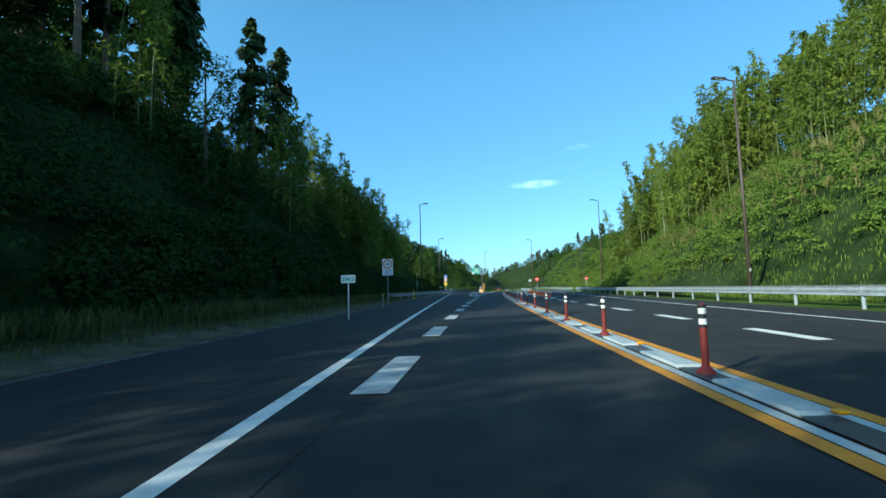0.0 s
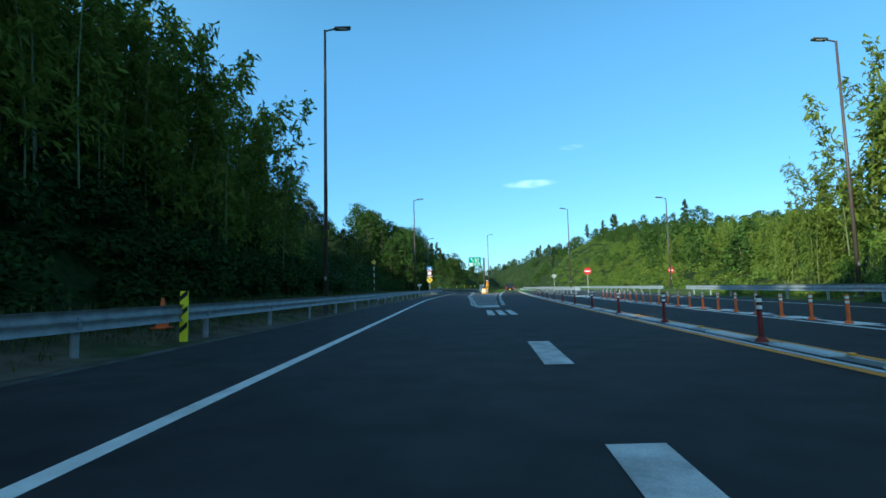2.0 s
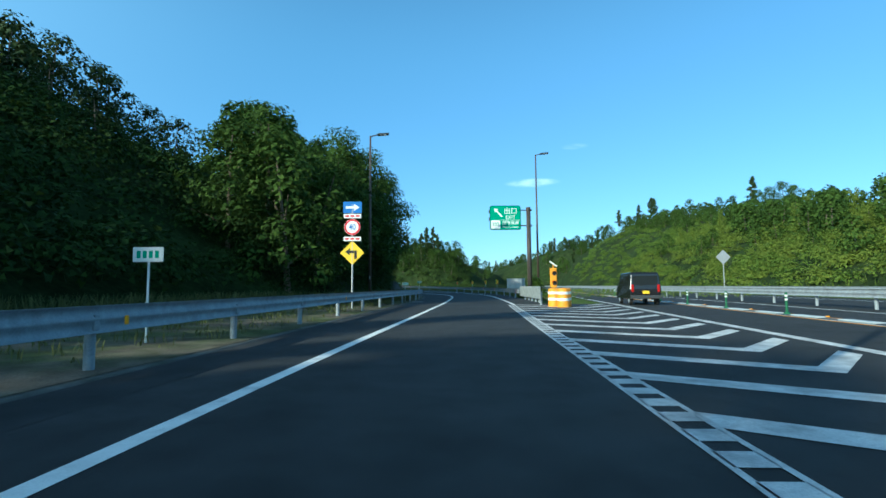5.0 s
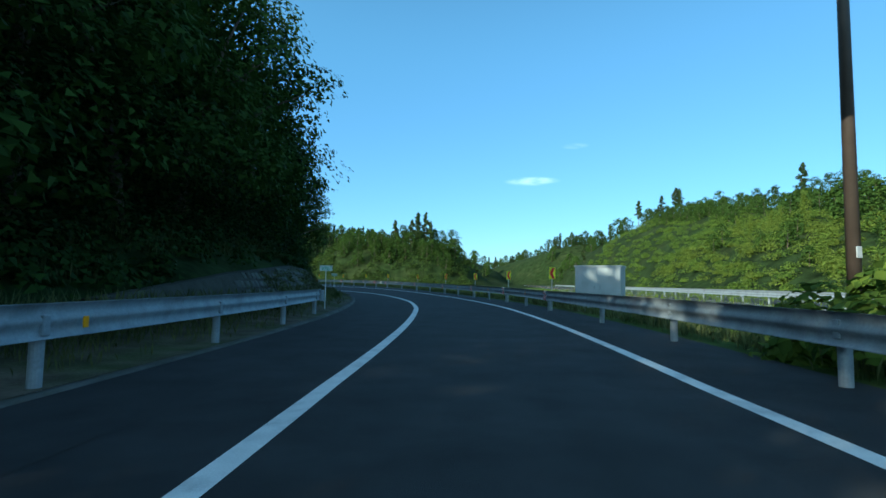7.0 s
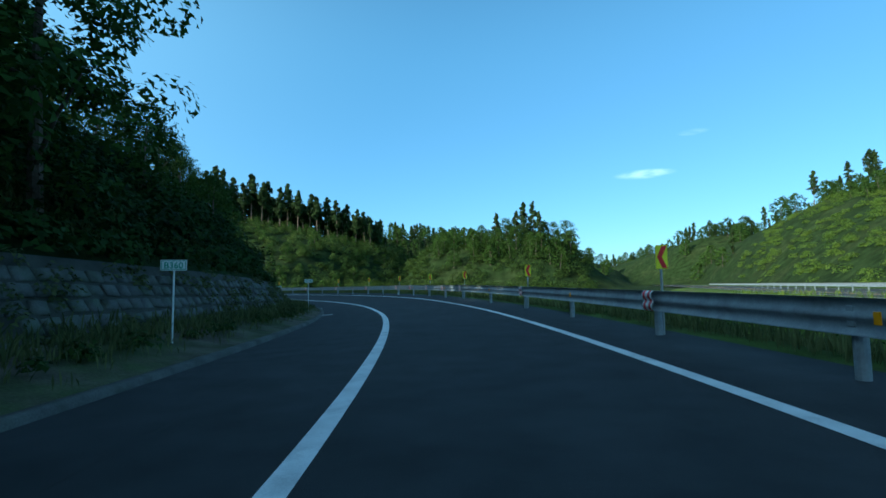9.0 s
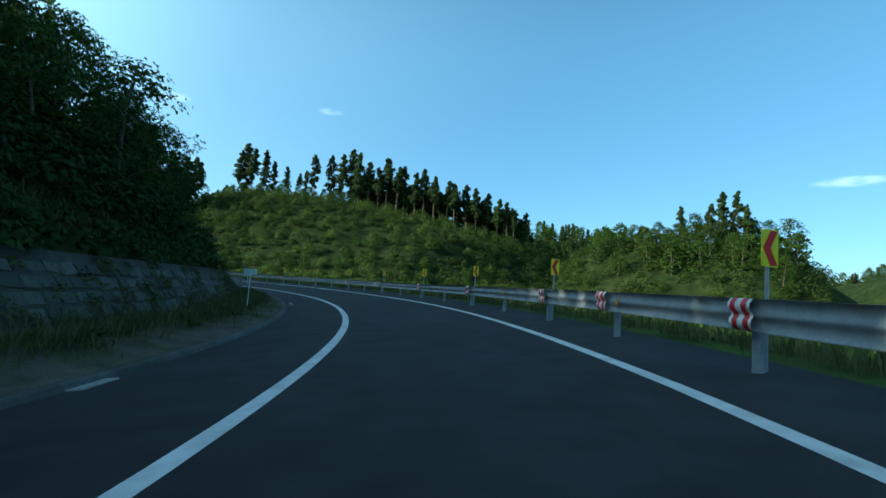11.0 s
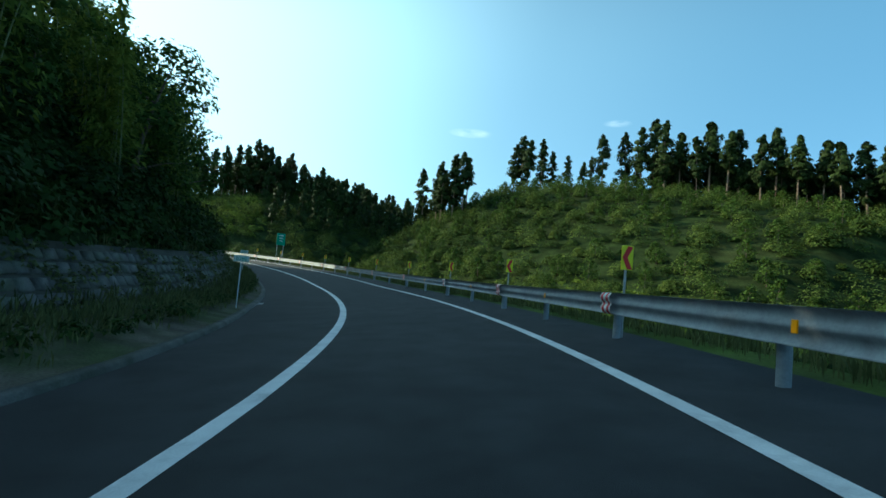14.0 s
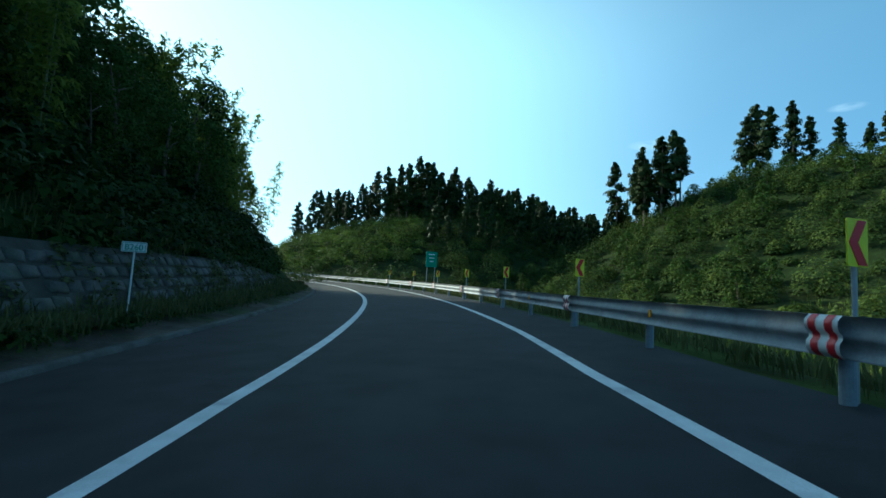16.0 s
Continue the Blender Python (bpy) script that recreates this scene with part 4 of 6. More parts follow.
# zinc plates and posts at the nose
barrier = thing("plate_barrier", label="weathered flat zinc plates on round posts at the exit nose", category="barrier")
plate_pts = [(7.9, 148.2), (8.35, 151.0), (8.5, 154.0), (8.58, 157.0), (8.62, 160.6)]
for (xa, ya), (xb, yb) in zip(plate_pts[:-1], plate_pts[1:]):
    ln, tn = math.hypot(xb - xa, yb - ya), math.degrees(math.atan2(-(xb - xa), yb - ya))
    _bm = bmesh.new()
    box(_bm, 0.03, ln - 0.015, 0.78, (0, 0, 0.70), 0.012)
    for dy in (-ln / 2 + 0.12, ln / 2 - 0.12):
        for dz in (0.5, 0.9):
            rod(_bm, (-0.03, dy, dz), (-0.015, dy, dz), 0.018, n=8)
    ob = part("plate", _bm, PLATE, barrier)
    ob.matrix_basis = pose((xa + xb) / 2, (ya + yb) / 2, 0, 0, 0, tn)
for xx, yy in ((8.1, 149.4), (8.55, 152.3), (8.63, 154.0), (8.68, 155.7), (8.72, 157.3), (8.75, 159.1)):
    ob = new("post", POST); ob.parent = barrier
    ob.matrix_basis = pose(xx + 0.06, yy, 0)

# ---------------------------------------------------------------- stone wall at the hill's foot
WALL_D = piece((168, -6.4), (184, -6.3), (262, -6.3), (280, -6.9), (330, -6.9), (400, -6.9))
WALL_H = piece((168, 0.5), (176, 1.2), (186, 1.75), (250, 1.75), (256, 1.6), (300, 1.75), (316, 1.5), (330, 0.4))
ws = np.arange(168, 331, 1.0)
wall = new("stone_wall", ribbon("stone_wall", ramp, ws, [(WALL_D, 0.2), (WALL_D, 0.35), (lambda s: WALL_D(s) - 0.62 * WALL_H(s), lambda s: 0.35 + WALL_H(s)), (lambda s: WALL_D(s) - 0.62 * WALL_H(s) - 0.5, lambda s: 0.35 + WALL_H(s)), (lambda s: WALL_D(s) - 0.62 * WALL_H(s) - 0.9, lambda s: -0.3 + WALL_H(s))], MORTAR, False))
tagged(wall, "leaning retaining wall of rough grey blocks with weeds in the joints", "wall", kind="structure")


# the hill's foot, from the verge or the wall's top up to the slope behind
FOOT_D = lambda s: np.where(s > 172, np.where(s < 329, WALL_D(s) - 0.62 * WALL_H(s) - 0.4, -VERGE_END(s)), -VERGE_END(s))
FOOT_H = lambda s: np.where((s > 172) & (s < 329), 0.33 + WALL_H(s), verge_h(1.1)(s))
fs = np.arange(-150, 470, 1.5)
cols = [ramp(fs, FOOT_D(fs), FOOT_H(fs))]
outer_d = -TOE_L(fs) - 7.5
outer = ramp(fs, outer_d, np.zeros(len(fs)))
outer[:, 2] = land(outer[:, 0], outer[:, 1]) + 0.12
for u in (0.25, 0.5, 0.75, 1.0):
    c = cols[0] * (1 - u) + outer * u
    c[:, 2] += noise2(c[:, 0], c[:, 1], 2.5) * 0.18 * (1 if u < 1 else 0)
    cols.append(c)
fv = np.stack(cols, 1)
_n, _k2 = fv.shape[:2]
_i, _j = np.meshgrid(np.arange(_n - 1), np.arange(_k2 - 1), indexing="ij")
_a = (_i * _k2 + _j).ravel()
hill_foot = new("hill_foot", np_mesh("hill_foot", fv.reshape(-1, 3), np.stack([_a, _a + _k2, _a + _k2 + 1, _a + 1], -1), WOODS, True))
tagged(hill_foot, "steep earth, coloured dark for shade, below the wooded hill", "slope", kind="structure")


def ground_at(x, y):
    """Height of what lies underfoot, for planting: the land, or the hill's foot where that covers it."""
    x, y = np.asarray(x, float), np.asarray(y, float)
    z = land(x, y)
    s, d = near_ramp(x, y)
    fd = FOOT_D(s)
    u = (d - fd) / (-TOE_L(s) - 7.5 - fd)
    ok = (d < fd) & (u < 1.0) & (u > 0)
    h0 = ramp(s, fd, FOOT_H(s))[..., 2]
    xe, ye = ramp(s, -TOE_L(s) - 7.5)[..., 0], ramp(s, -TOE_L(s) - 7.5)[..., 1]
    h1 = land(xe, ye)
    return np.where(ok, h0 * (1 - u) + h1 * u, z)

# ---------------------------------------------------------------- poles, signs and posts


def lamp_pole(height, arm, arm_turn):
    t = thing("street_lamp", label="tall dark brown tapered street lamp with one arm", category="street lamp", group="street lamps")
    bm = bmesh.new()
    rod(bm, (0, 0, 0), (0, 0, height), 0.115, 0.06, n=14)
    part("pole", bm, POLE_BROWN, t, smooth=True)
    bm = bmesh.new()
    box(bm, 0.42, 0.42, 0.03, (0, 0, 0.015), 0.004)
    for a in range(4):
        rod(bm, (0.15 * (1 if a % 2 else -1), 0.15 * (1 if a > 1 else -1), 0.03), (0.15 * (1 if a % 2 else -1), 0.15 * (1 if a > 1 else -1), 0.08), 0.02, n=6)
    part("base_plate", bm, POLE_GREY, t)
    c, s = math.cos(radians(arm_turn)), math.sin(radians(arm_turn))
    bm = bmesh.new()
    rod(bm, (0, 0, height - 0.05), (arm * 0.5 * c, arm * 0.5 * s, height + 0.1), 0.045, n=8)
    part("arm", bm, POLE_BROWN, t)
    bm = bmesh.new()
    m = pose(arm * 0.9 * c, arm * 0.9 * s, height + 0.16, 0, -6, arm_turn)
    box(bm, 0.85, 0.3, 0.14, (0, 0, 0), 0.045, rot=m)
    part("lamp_head", bm, DARK_GREY, t, "flat dark lamp head")
    bm = bmesh.new()
    box(bm, 0.5, 0.22, 0.02, (0, 0, -0.075), 0.004, rot=m)
    part("lens", bm, WHITE, t, "pale lamp lens")
    bm = bmesh.new()
    box(bm, 0.26, 0.24, 0.55, (0.02, -0.02, 0.3), 0.02)
    part("junction_box", bm, DARK_GREY, t, "dark box round the foot")
    bm = bmesh.new()
    box(bm, 0.1, 0.02, 0.2, (0, -0.118, 1.8), 0.006)
    part("number_plate", bm, POLE_GREY, t, "small pale tag")
    return t


for (x, y, h, a) in ((-4.87, 75.0, 14.7, 10), (-3.2, 117.6, 13.6, 10), (-2.75, 154.5, 11.9, 10), (17.4, 28.5, 13.3, 180), (24.2, 78.2, 15.0, 175), (21.8, 131.3, 14.0, 175), (30.8, 114.9, 12.5, 175), (11.3, 166.8, 13.8, 10)):
    z = 0.0 if x < 12 else max(0.0, float(land(np.array([x]), np.array([y]))[0]))
    lamp_pole(h - z, 1.0, a).matrix_basis = pose(x, y, z)


def slim_post(t, top, r=0.03, material=None, name="post", below=0.3):
    bm = bmesh.new()
    rod(bm, (0, 0.03, -below), (0, 0.03, top), r, n=10)
    return part(name, bm, material or POLE_GREY, t)


def chevron_sign():
    t = thing("chevron_sign", label="small yellow-green board with a red arrowhead on a thin post", category="road sign", group="chevron signs along the bend")
    slim_post(t, 1.62, 0.024)
    bm = bmesh.new()
    plate(bm, rounded(0.26, 0.46, 0.02), -0.008, 0.008)
    bmesh.ops.translate(bm, vec=(0, 0, 1.5), verts=bm.verts)
    brd = part("board", bm, LIME_SIGN, t)
    bm = bmesh.new()
    w, h = 0.115, 0.215
    plate(bm, ((0.0, h), (w, h), (0.0, 0), (w, -h), (0.0, -h), (-w, 0)), -0.013, -0.009)
    bmesh.ops.translate(bm, vec=(0, 0, 1.5), verts=bm.verts)
    part("arrow", bm, RED_SIGN, brd, "red arrowhead")
    bm = bmesh.new()
    box(bm, 0.08, 0.03, 0.04, (0, 0.02, 1.36)); box(bm, 0.08, 0.03, 0.04, (0, 0.02, 1.64))
    part("bracket", bm, STEEL, t)
    return t


first = chevron_sign()
first.matrix_basis = ramp_pose(SIGN_S[0], float(RAIL_R(SIGN_S[0])) + 0.12, 0.0, 12)
for s in SIGN_S[1:]:
    copy_thing(first, ramp_pose(s, float(RAIL_R(s)) + 0.12, 0.0, 14))


def km_marker(text, mat_text=None):
    t = thing("distance_marker", label="small white board with green figures on a thin post", category="road sign", group="distance markers")
    slim_post(t, 1.53, 0.018, WHITE)
    bm = bmesh.new()
    plate(bm, rounded(0.5, 0.22, 0.02), -0.01, 0.01)
    bmesh.ops.translate(bm, vec=(0, 0, 1.55), verts=bm.verts)
    brd = part("board", bm, WHITE, t)
    bm = bmesh.new()
    for a in (rounded(0.47, 0.19, 0.015),):
        inner = rounded(0.45, 0.17, 0.012)
        va = [bm.verts.new((x, -0.0125, z + 1.55)) for x, z in a]
        vb = [bm.verts.new((x, -0.0125, z + 1.55)) for x, z in inner]
        for i in range(len(va)):
            bm.faces.new((va[i], va[(i + 1) % len(va)], vb[(i + 1) % len(va)], vb[i]))
    part("border", bm, GREEN_SIGN, brd, "thin green border")
    lettering("number", text, 0.18, (0, -0.012, 1.54), GREEN_SIGN, brd)
    return t


for text, s, d, h in (("B400", 159.5, -4.95, -0.12), ("B380", 178.4, -4.5, 0.2), ("B360", 201.5, -5.3, 0.3), ("B340", 222.9, -5.27, 0.47), ("B320", 243.6, -5.4, 0.28), ("B300", 263.0, -5.44, 0.16), ("B280", 283.0, -5.49, 0.22), ("B260", 303.7, -6.54, 0.40)):
    km_marker(text).matrix_basis = ramp_pose(s, d, h, 6)
big = thing("distance_board", label="white board with large green figures on a white post", category="road sign")
slim_post(big, 1.5, 0.025, WHITE)
bm = bmesh.new(); plate(bm, rounded(0.62, 0.34, 0.02), -0.01, 0.01); bmesh.ops.translate(bm, vec=(0, 0, 1.55), verts=bm.verts)
brd = part("board", bm, WHITE, big)
lettering("number", "254.3", 0.24, (-0.01, -0.013, 1.53), GREEN_SIGN, brd)
big.matrix_basis = pose(-4.5, 20.6, 0.18)
small = thing("distance_board", label="small white roadside board behind the rail", category="road sign")
slim_post(small, 1.75, 0.022, WHITE)
bm = bmesh.new(); plate(bm, rounded(0.62, 0.3, 0.02), -0.01, 0.01); bmesh.ops.translate(bm, vec=(0, 0, 1.8), verts=bm.verts)
brd = part("board", bm, WHITE, small)
for k in range(4):
    bm = bmesh.new(); plate(bm, rounded(0.08, 0.15, 0.01), -0.014, -0.011); bmesh.ops.translate(bm, vec=(-0.19 + 0.125 * k, 0, 1.8), verts=bm.verts)
    part("bar", bm, GREEN_SIGN, brd)
small.matrix_basis = pose(-3.4, 130.7, 0.05)


def ring_sign(t, z, r, number, thick=0.2):
    bm = bmesh.new(); plate(bm, disc(r), -0.014, -0.002); bmesh.ops.translate(bm, vec=(0, 0, z), verts=bm.verts)
    face = part("disc", bm, WHITE, t, "round white speed limit face")
    bm = bmesh.new()
    o, i = disc(r * 0.98), disc(r * (0.98 - thick))
    vo = [bm.verts.new((x, -0.018, zz + z)) for x, zz in o]; vi = [bm.verts.new((x, -0.018, zz + z)) for x, zz in i]
    for k in range(len(vo)):
        bm.faces.new((vo[k], vo[(k + 1) % len(vo)], vi[(k + 1) % len(vo)], vi[k]))
    part("ring", bm, RED_SIGN, face, "red ring")
    lettering("number", number, r * 1.0, (0, -0.018, z - 0.01), BLUE_SIGN, face, wide=0.85)


limit = thing("speed_limit_sign", label="white board with a red-ringed forty limit and small blue writing", category="road sign")
slim_post(limit, 2.9, 0.038)
bm = bmesh.new(); plate(bm, rounded(0.96, 1.48, 0.03), 0.0, 0.015); bmesh.ops.translate(bm, vec=(0, 0, 3.22), verts=bm.verts)
part("board", bm, WHITE, limit)
ring_sign(limit, 3.5, 0.42, "40", 0.22)
lettering("writing", "100m先", 0.2, (0, -0.01, 2.88), BLUE_SIGN, limit, wide=1.1)
lettering("writing", "出口速度", 0.17, (0, -0.01, 2.64), BLUE_SIGN, limit)
limit.matrix_basis = pose(-5.84, 43.1, 0.1)

trio = thing("sign_cluster", label="blue arrow, forty limit and yellow diamond stacked on one post", category="road sign")
slim_post(trio, 5.4, 0.045)
bm = bmesh.new(); plate(bm, rounded(0.95, 0.6, 0.03), -0.01, 0.01); bmesh.ops.translate(bm, vec=(0, 0, 5.25), verts=bm.verts)
blue = part("blue_board", bm, BLUE_SIGN, trio, "blue board with a white arrow")
bm = bmesh.new(); plate(bm, ((-0.34, 0.06), (0.08, 0.06), (0.08, 0.18), (0.36, 0), (0.08, -0.18), (0.08, -0.06), (-0.34, -0.06)), -0.016, -0.012); bmesh.ops.translate(bm, vec=(0, 0, 5.25), verts=bm.verts)
part("arrow", bm, WHITE, blue, "white arrow")
for z in (4.8, 3.62):
    bm = bmesh.new(); plate(bm, rounded(0.9, 0.22, 0.02), -0.01, 0.01); bmesh.ops.translate(bm, vec=(0, 0, z), verts=bm.verts)
    pl = part("plate", bm, WHITE, trio)
    for k in range(3):
        bm = bmesh.new(); plate(bm, rounded(0.2, 0.09, 0.01), -0.014, -0.011); bmesh.ops.translate(bm, vec=(-0.27 + 0.27 * k, 0, z), verts=bm.verts)
        part("bar", bm, RED_SIGN, pl)
ring_sign(trio, 4.23, 0.42, "40", 0.22)
bm = bmesh.new(); plate(bm, ((0, 0.62), (0.62, 0), (0, -0.62), (-0.62, 0)), -0.01, 0.01); bmesh.ops.translate(bm, vec=(0, 0, 2.9), verts=bm.verts)
dia = part("diamond", bm, YELLOW_SIGN, trio, "yellow diamond with a black bend arrow")
bm = bmesh.new(); plate(bm, ((0.1, -0.32), (0.24, -0.32), (0.24, 0.12), (-0.12, 0.12), (-0.12, 0.24), (-0.36, 0.05), (-0.12, -0.14), (-0.12, -0.02), (0.1, -0.02)), -0.016, -0.012); bmesh.ops.translate(bm, vec=(0, 0, 2.9), verts=bm.verts)
part("arrow", bm, BLACK, dia)
trio.matrix_basis = pose(-2.2, 145.5, 0.0)

# the exit sign on its cantilever post
ex = thing("exit_sign", label="large green exit board with white lettering on a thick brown post", category="road sign")
bm = bmesh.new(); rod(bm, (0, 0, -0.3), (0, 0, 8.1), 0.21, 0.19, n=20); rod(bm, (0, 0, 8.1), (0, 0, 8.16), 0.2, n=20)
part("post", bm, POLE_BROWN, ex, smooth=True)
bm = bmesh.new(); box(bm, 0.8, 0.8, 0.5, (0, 0, 0.05), 0.03)
part("footing", bm, CONCRETE, ex)
for z in (6.5, 7.9):
    bm = bmesh.new(); rod(bm, (-0.25, -0.05, z), (-0.95, -0.1, z), 0.055, n=10); box(bm, 0.12, 0.5, 0.16, (-0.02, -0.02, z), 0.01); box(bm, 0.5, 0.12, 0.16, (0.05, 0, z), 0.01)
    part("bracket", bm, DARK_GREY, ex)
bm = bmesh.new()
for k in range(28):
    rod(bm, (-0.19, -0.28, 0.9 + 0.25 * k), (-0.02, -0.28, 0.9 + 0.25 * k), 0.012, n=6)
rod(bm, (-0.19, -0.28, 0.8), (-0.19, -0.28, 7.8), 0.015, n=6); rod(bm, (-0.02, -0.28, 0.8), (-0.02, -0.28, 7.8), 0.015, n=6)
part("ladder", bm, DARK_GREY, ex, "thin climbing ladder")
SX, SZ = -2.1, 7.22
bm = bmesh.new(); plate(bm, rounded(2.8, 2.2, 0.2, 6), -0.1, -0.05); bmesh.ops.translate(bm, vec=(SX, 0, SZ), verts=bm.verts)
part("frame", bm, DARK_GREY, ex, "dark rim")
bm = bmesh.new(); plate(bm, rounded(2.7, 2.1, 0.17, 6), -0.12, -0.101); bmesh.ops.translate(bm, vec=(SX, 0, SZ), verts=bm.verts)
gb = part("board", bm, GREEN_SIGN, ex)
bm = bmesh.new(); plate(bm, rounded(0.84, 0.76, 0.08), -0.128, -0.121); bmesh.ops.translate(bm, vec=(SX - 0.88, 0, SZ - 0.61), verts=bm.verts)
part("number_panel", bm, WHITE, gb, "white panel with the exit number")
bm = bmesh.new(); plate(bm, rounded(1.78, 0.035, 0.01), -0.128, -0.121); bmesh.ops.translate(bm, vec=(SX + 0.42, 0, SZ - 0.2), verts=bm.verts)
part("rule", bm, WHITE, gb, "thin white rule")
bm = bmesh.new()
plate(bm, ((-0.42, 0.42), (-0.02, 0.36), (-0.13, 0.25), (0.36, -0.3), (0.26, -0.4), (-0.23, 0.15), (-0.34, 0.04)), -0.13, -0.122)
bmesh.ops.translate(bm, vec=(SX - 0.6, 0, SZ + 0.42), verts=bm.verts)
part("arrow", bm, WHITE, gb, "white slanting arrow")
lettering("writing", "出口", 0.62, (SX + 0.47, -0.124, SZ + 0.56), WHITE, gb)
lettering("writing", "EXIT", 0.44, (SX + 0.46, -0.124, SZ + 0.03), WHITE, gb)
lettering("number", "103", 0.46, (SX - 0.88, -0.131, SZ - 0.61), GREEN_SIGN, gb, wide=0.9)
lettering("writing", "茂原長南", 0.38, (SX + 0.46, -0.124, SZ - 0.48), WHITE, gb)
lettering("writing", "Mobara-Chonan", 0.24, (SX + 0.46, -0.124, SZ - 0.84), WHITE, gb, wide=0.92)
bm = bmesh.new()
for dz in (0.55, -0.1):
    box(bm, 0.07, 0.3, 0.3, (SX - 1.42, 0.05, SZ + dz), 0.02)
part("side_bracket", bm, DARK_GREY, ex)
ex.matrix_basis = pose(9.98, 163.8, 0, 0, 0, 2)

# warning lamp box and crash cushion at the nose
warn = thing("warning_light", label="orange two-lamp warning box with a slanting white bar on top", category="warning light")
bm = bmesh.new(); rod(bm, (0, 0, -0.2), (0, 0, 1.0), 0.05, n=12)
part("stand", bm, POLE_GREY, warn)
bm = bmesh.new(); box(bm, 0.42, 0.3, 1.3, (0, 0, 1.65), 0.03)
case = part("case", bm, ORANGE_PAINT, warn)
for z in (1.95, 1.3):
    bm = bmesh.new(); rod(bm, (0.05, -0.16, z), (0.05, -0.19, z), 0.14, n=24)
    part("lamp", bm, BLACK, case, "dark round lamp with fine lenses")
    bm = bmesh.new()
    n = 12
    ring = [(0.05 + 0.17 * math.cos(math.pi * i / n - 0.2), z + 0.17 * math.sin(math.pi * i / n - 0.2)) for i in range(n + 1)]
    va = [bm.verts.new((x, -0.15, zz)) for x, zz in ring]; vb = [bm.verts.new((x, -0.34, zz)) for x, zz in ring]
    for i in range(n):
        bm.faces.new((va[i], va[i + 1], vb[i + 1], vb[i]))
    bmesh.ops.solidify(bm, geom=bm.faces[:], thickness=0.012)
    part("hood", bm, ORANGE_PAINT, case, "small orange lamp hood")
bm = bmesh.new(); rod(bm, (0, 0, 2.3), (0, 0, 2.5), 0.03, n=8)
part("stem", bm, ORANGE_PAINT, warn)
bm = bmesh.new(); rod(bm, (-0.22, 0, 2.76), (0.24, 0, 2.42), 0.05, n=12)
part("bar", bm, WHITE, warn, "white slanting tube")
warn.matrix_basis = pose(9.75, 153.2, 0.0, 0, 0, -6)
cush = thing("crash_cushion", label="row of orange and white crash drums before the exit nose", category="crash cushion")
for i, (x, y) in enumerate(((8.4, 147.0), (9.1, 147.4), (8.7, 146.2))):
    bm = bmesh.new(); rod(bm, (0, 0, 0), (0, 0, 0.95), 0.32, 0.3, n=20); rod(bm, (0, 0, 0.95), (0, 0, 1.0), 0.3, 0.2, n=20)
    dr = part("drum", bm, ORANGE_PAINT, cush); dr.matrix_basis = pose(x, y, 0.0)
    for z in (0.35, 0.68):
        bm = bmesh.new(); rod(bm, (0, 0, z), (0, 0, z + 0.14), 0.325, 0.32, n=20)
        part("band", bm, WHITE, dr, "white reflective band")

cab = thing("equipment_cabinet", label="large pale grey steel cabinet standing behind the guard rail", category="cabinet")
bm = bmesh.new(); box(bm, 1.9, 1.1, 1.75, (0, 0, 1.05), 0.02)
part("body", bm, CREAM, cab)
bm = bmesh.new(); box(bm, 1.98, 1.18, 0.07, (0, 0, 1.96), 0.015)
part("roof", bm, CREAM, cab)
bm = bmesh.new(); box(bm, 2.0, 1.2, 1.6, (0, 0, -0.62), 0.02)
part("plinth", bm, CONCRETE, cab)
for x in (-0.47, 0.47):
    bm = bmesh.new(); box(bm, 0.9, 0.02, 1.62, (x, -0.56, 1.05), 0.006)
    dd = part("door", bm, CREAM, cab)
    bm = bmesh.new(); box(bm, 0.03, 0.03, 0.16, (x * 0.25, -0.585, 1.05), 0.008)
    part("handle", bm, STEEL, dd, "small steel handle")
cab.matrix_basis = pose(10.95, 179.4, 0.0, 0, 0, -30)

# slender marker on the left, no-entry and other signs beyond the divider
mk = thing("snow_marker", label="thin red and white striped pole with a yellow cross on top", category="marker pole")
for k in range(10):
    bm = bmesh.new(); rod(bm, (0, 0, 0.46 * k), (0, 0, 0.46 * (k + 1)), 0.045, n=10)
    part("section", bm, RED_RUBBER if k % 2 else WHITE, mk)
bm = bmesh.new(); plate(bm, ((0.1, 0.3), (-0.1, 0.3), (-0.1, 0.1), (-0.3, 0.1), (-0.3, -0.1), (-0.1, -0.1), (-0.1, -0.3), (0.1, -0.3), (0.1, -0.1), (0.3, -0.1), (0.3, 0.1), (0.1, 0.1)), -0.065, -0.05); bmesh.ops.translate(bm, vec=(0, 0, 4.75), verts=bm.verts)
yl = part("plate", bm, YELLOW_SIGN, mk, "yellow cross-shaped plate")
bm = bmesh.new(); plate(bm, rounded(0.2, 0.2, 0.01), -0.072, -0.067); bmesh.ops.translate(bm, vec=(0, 0, 4.75), verts=bm.verts)
part("patch", bm, BLUE_SIGN, yl)
mk.matrix_basis = pose(-8.7, 116.2, 0.22)


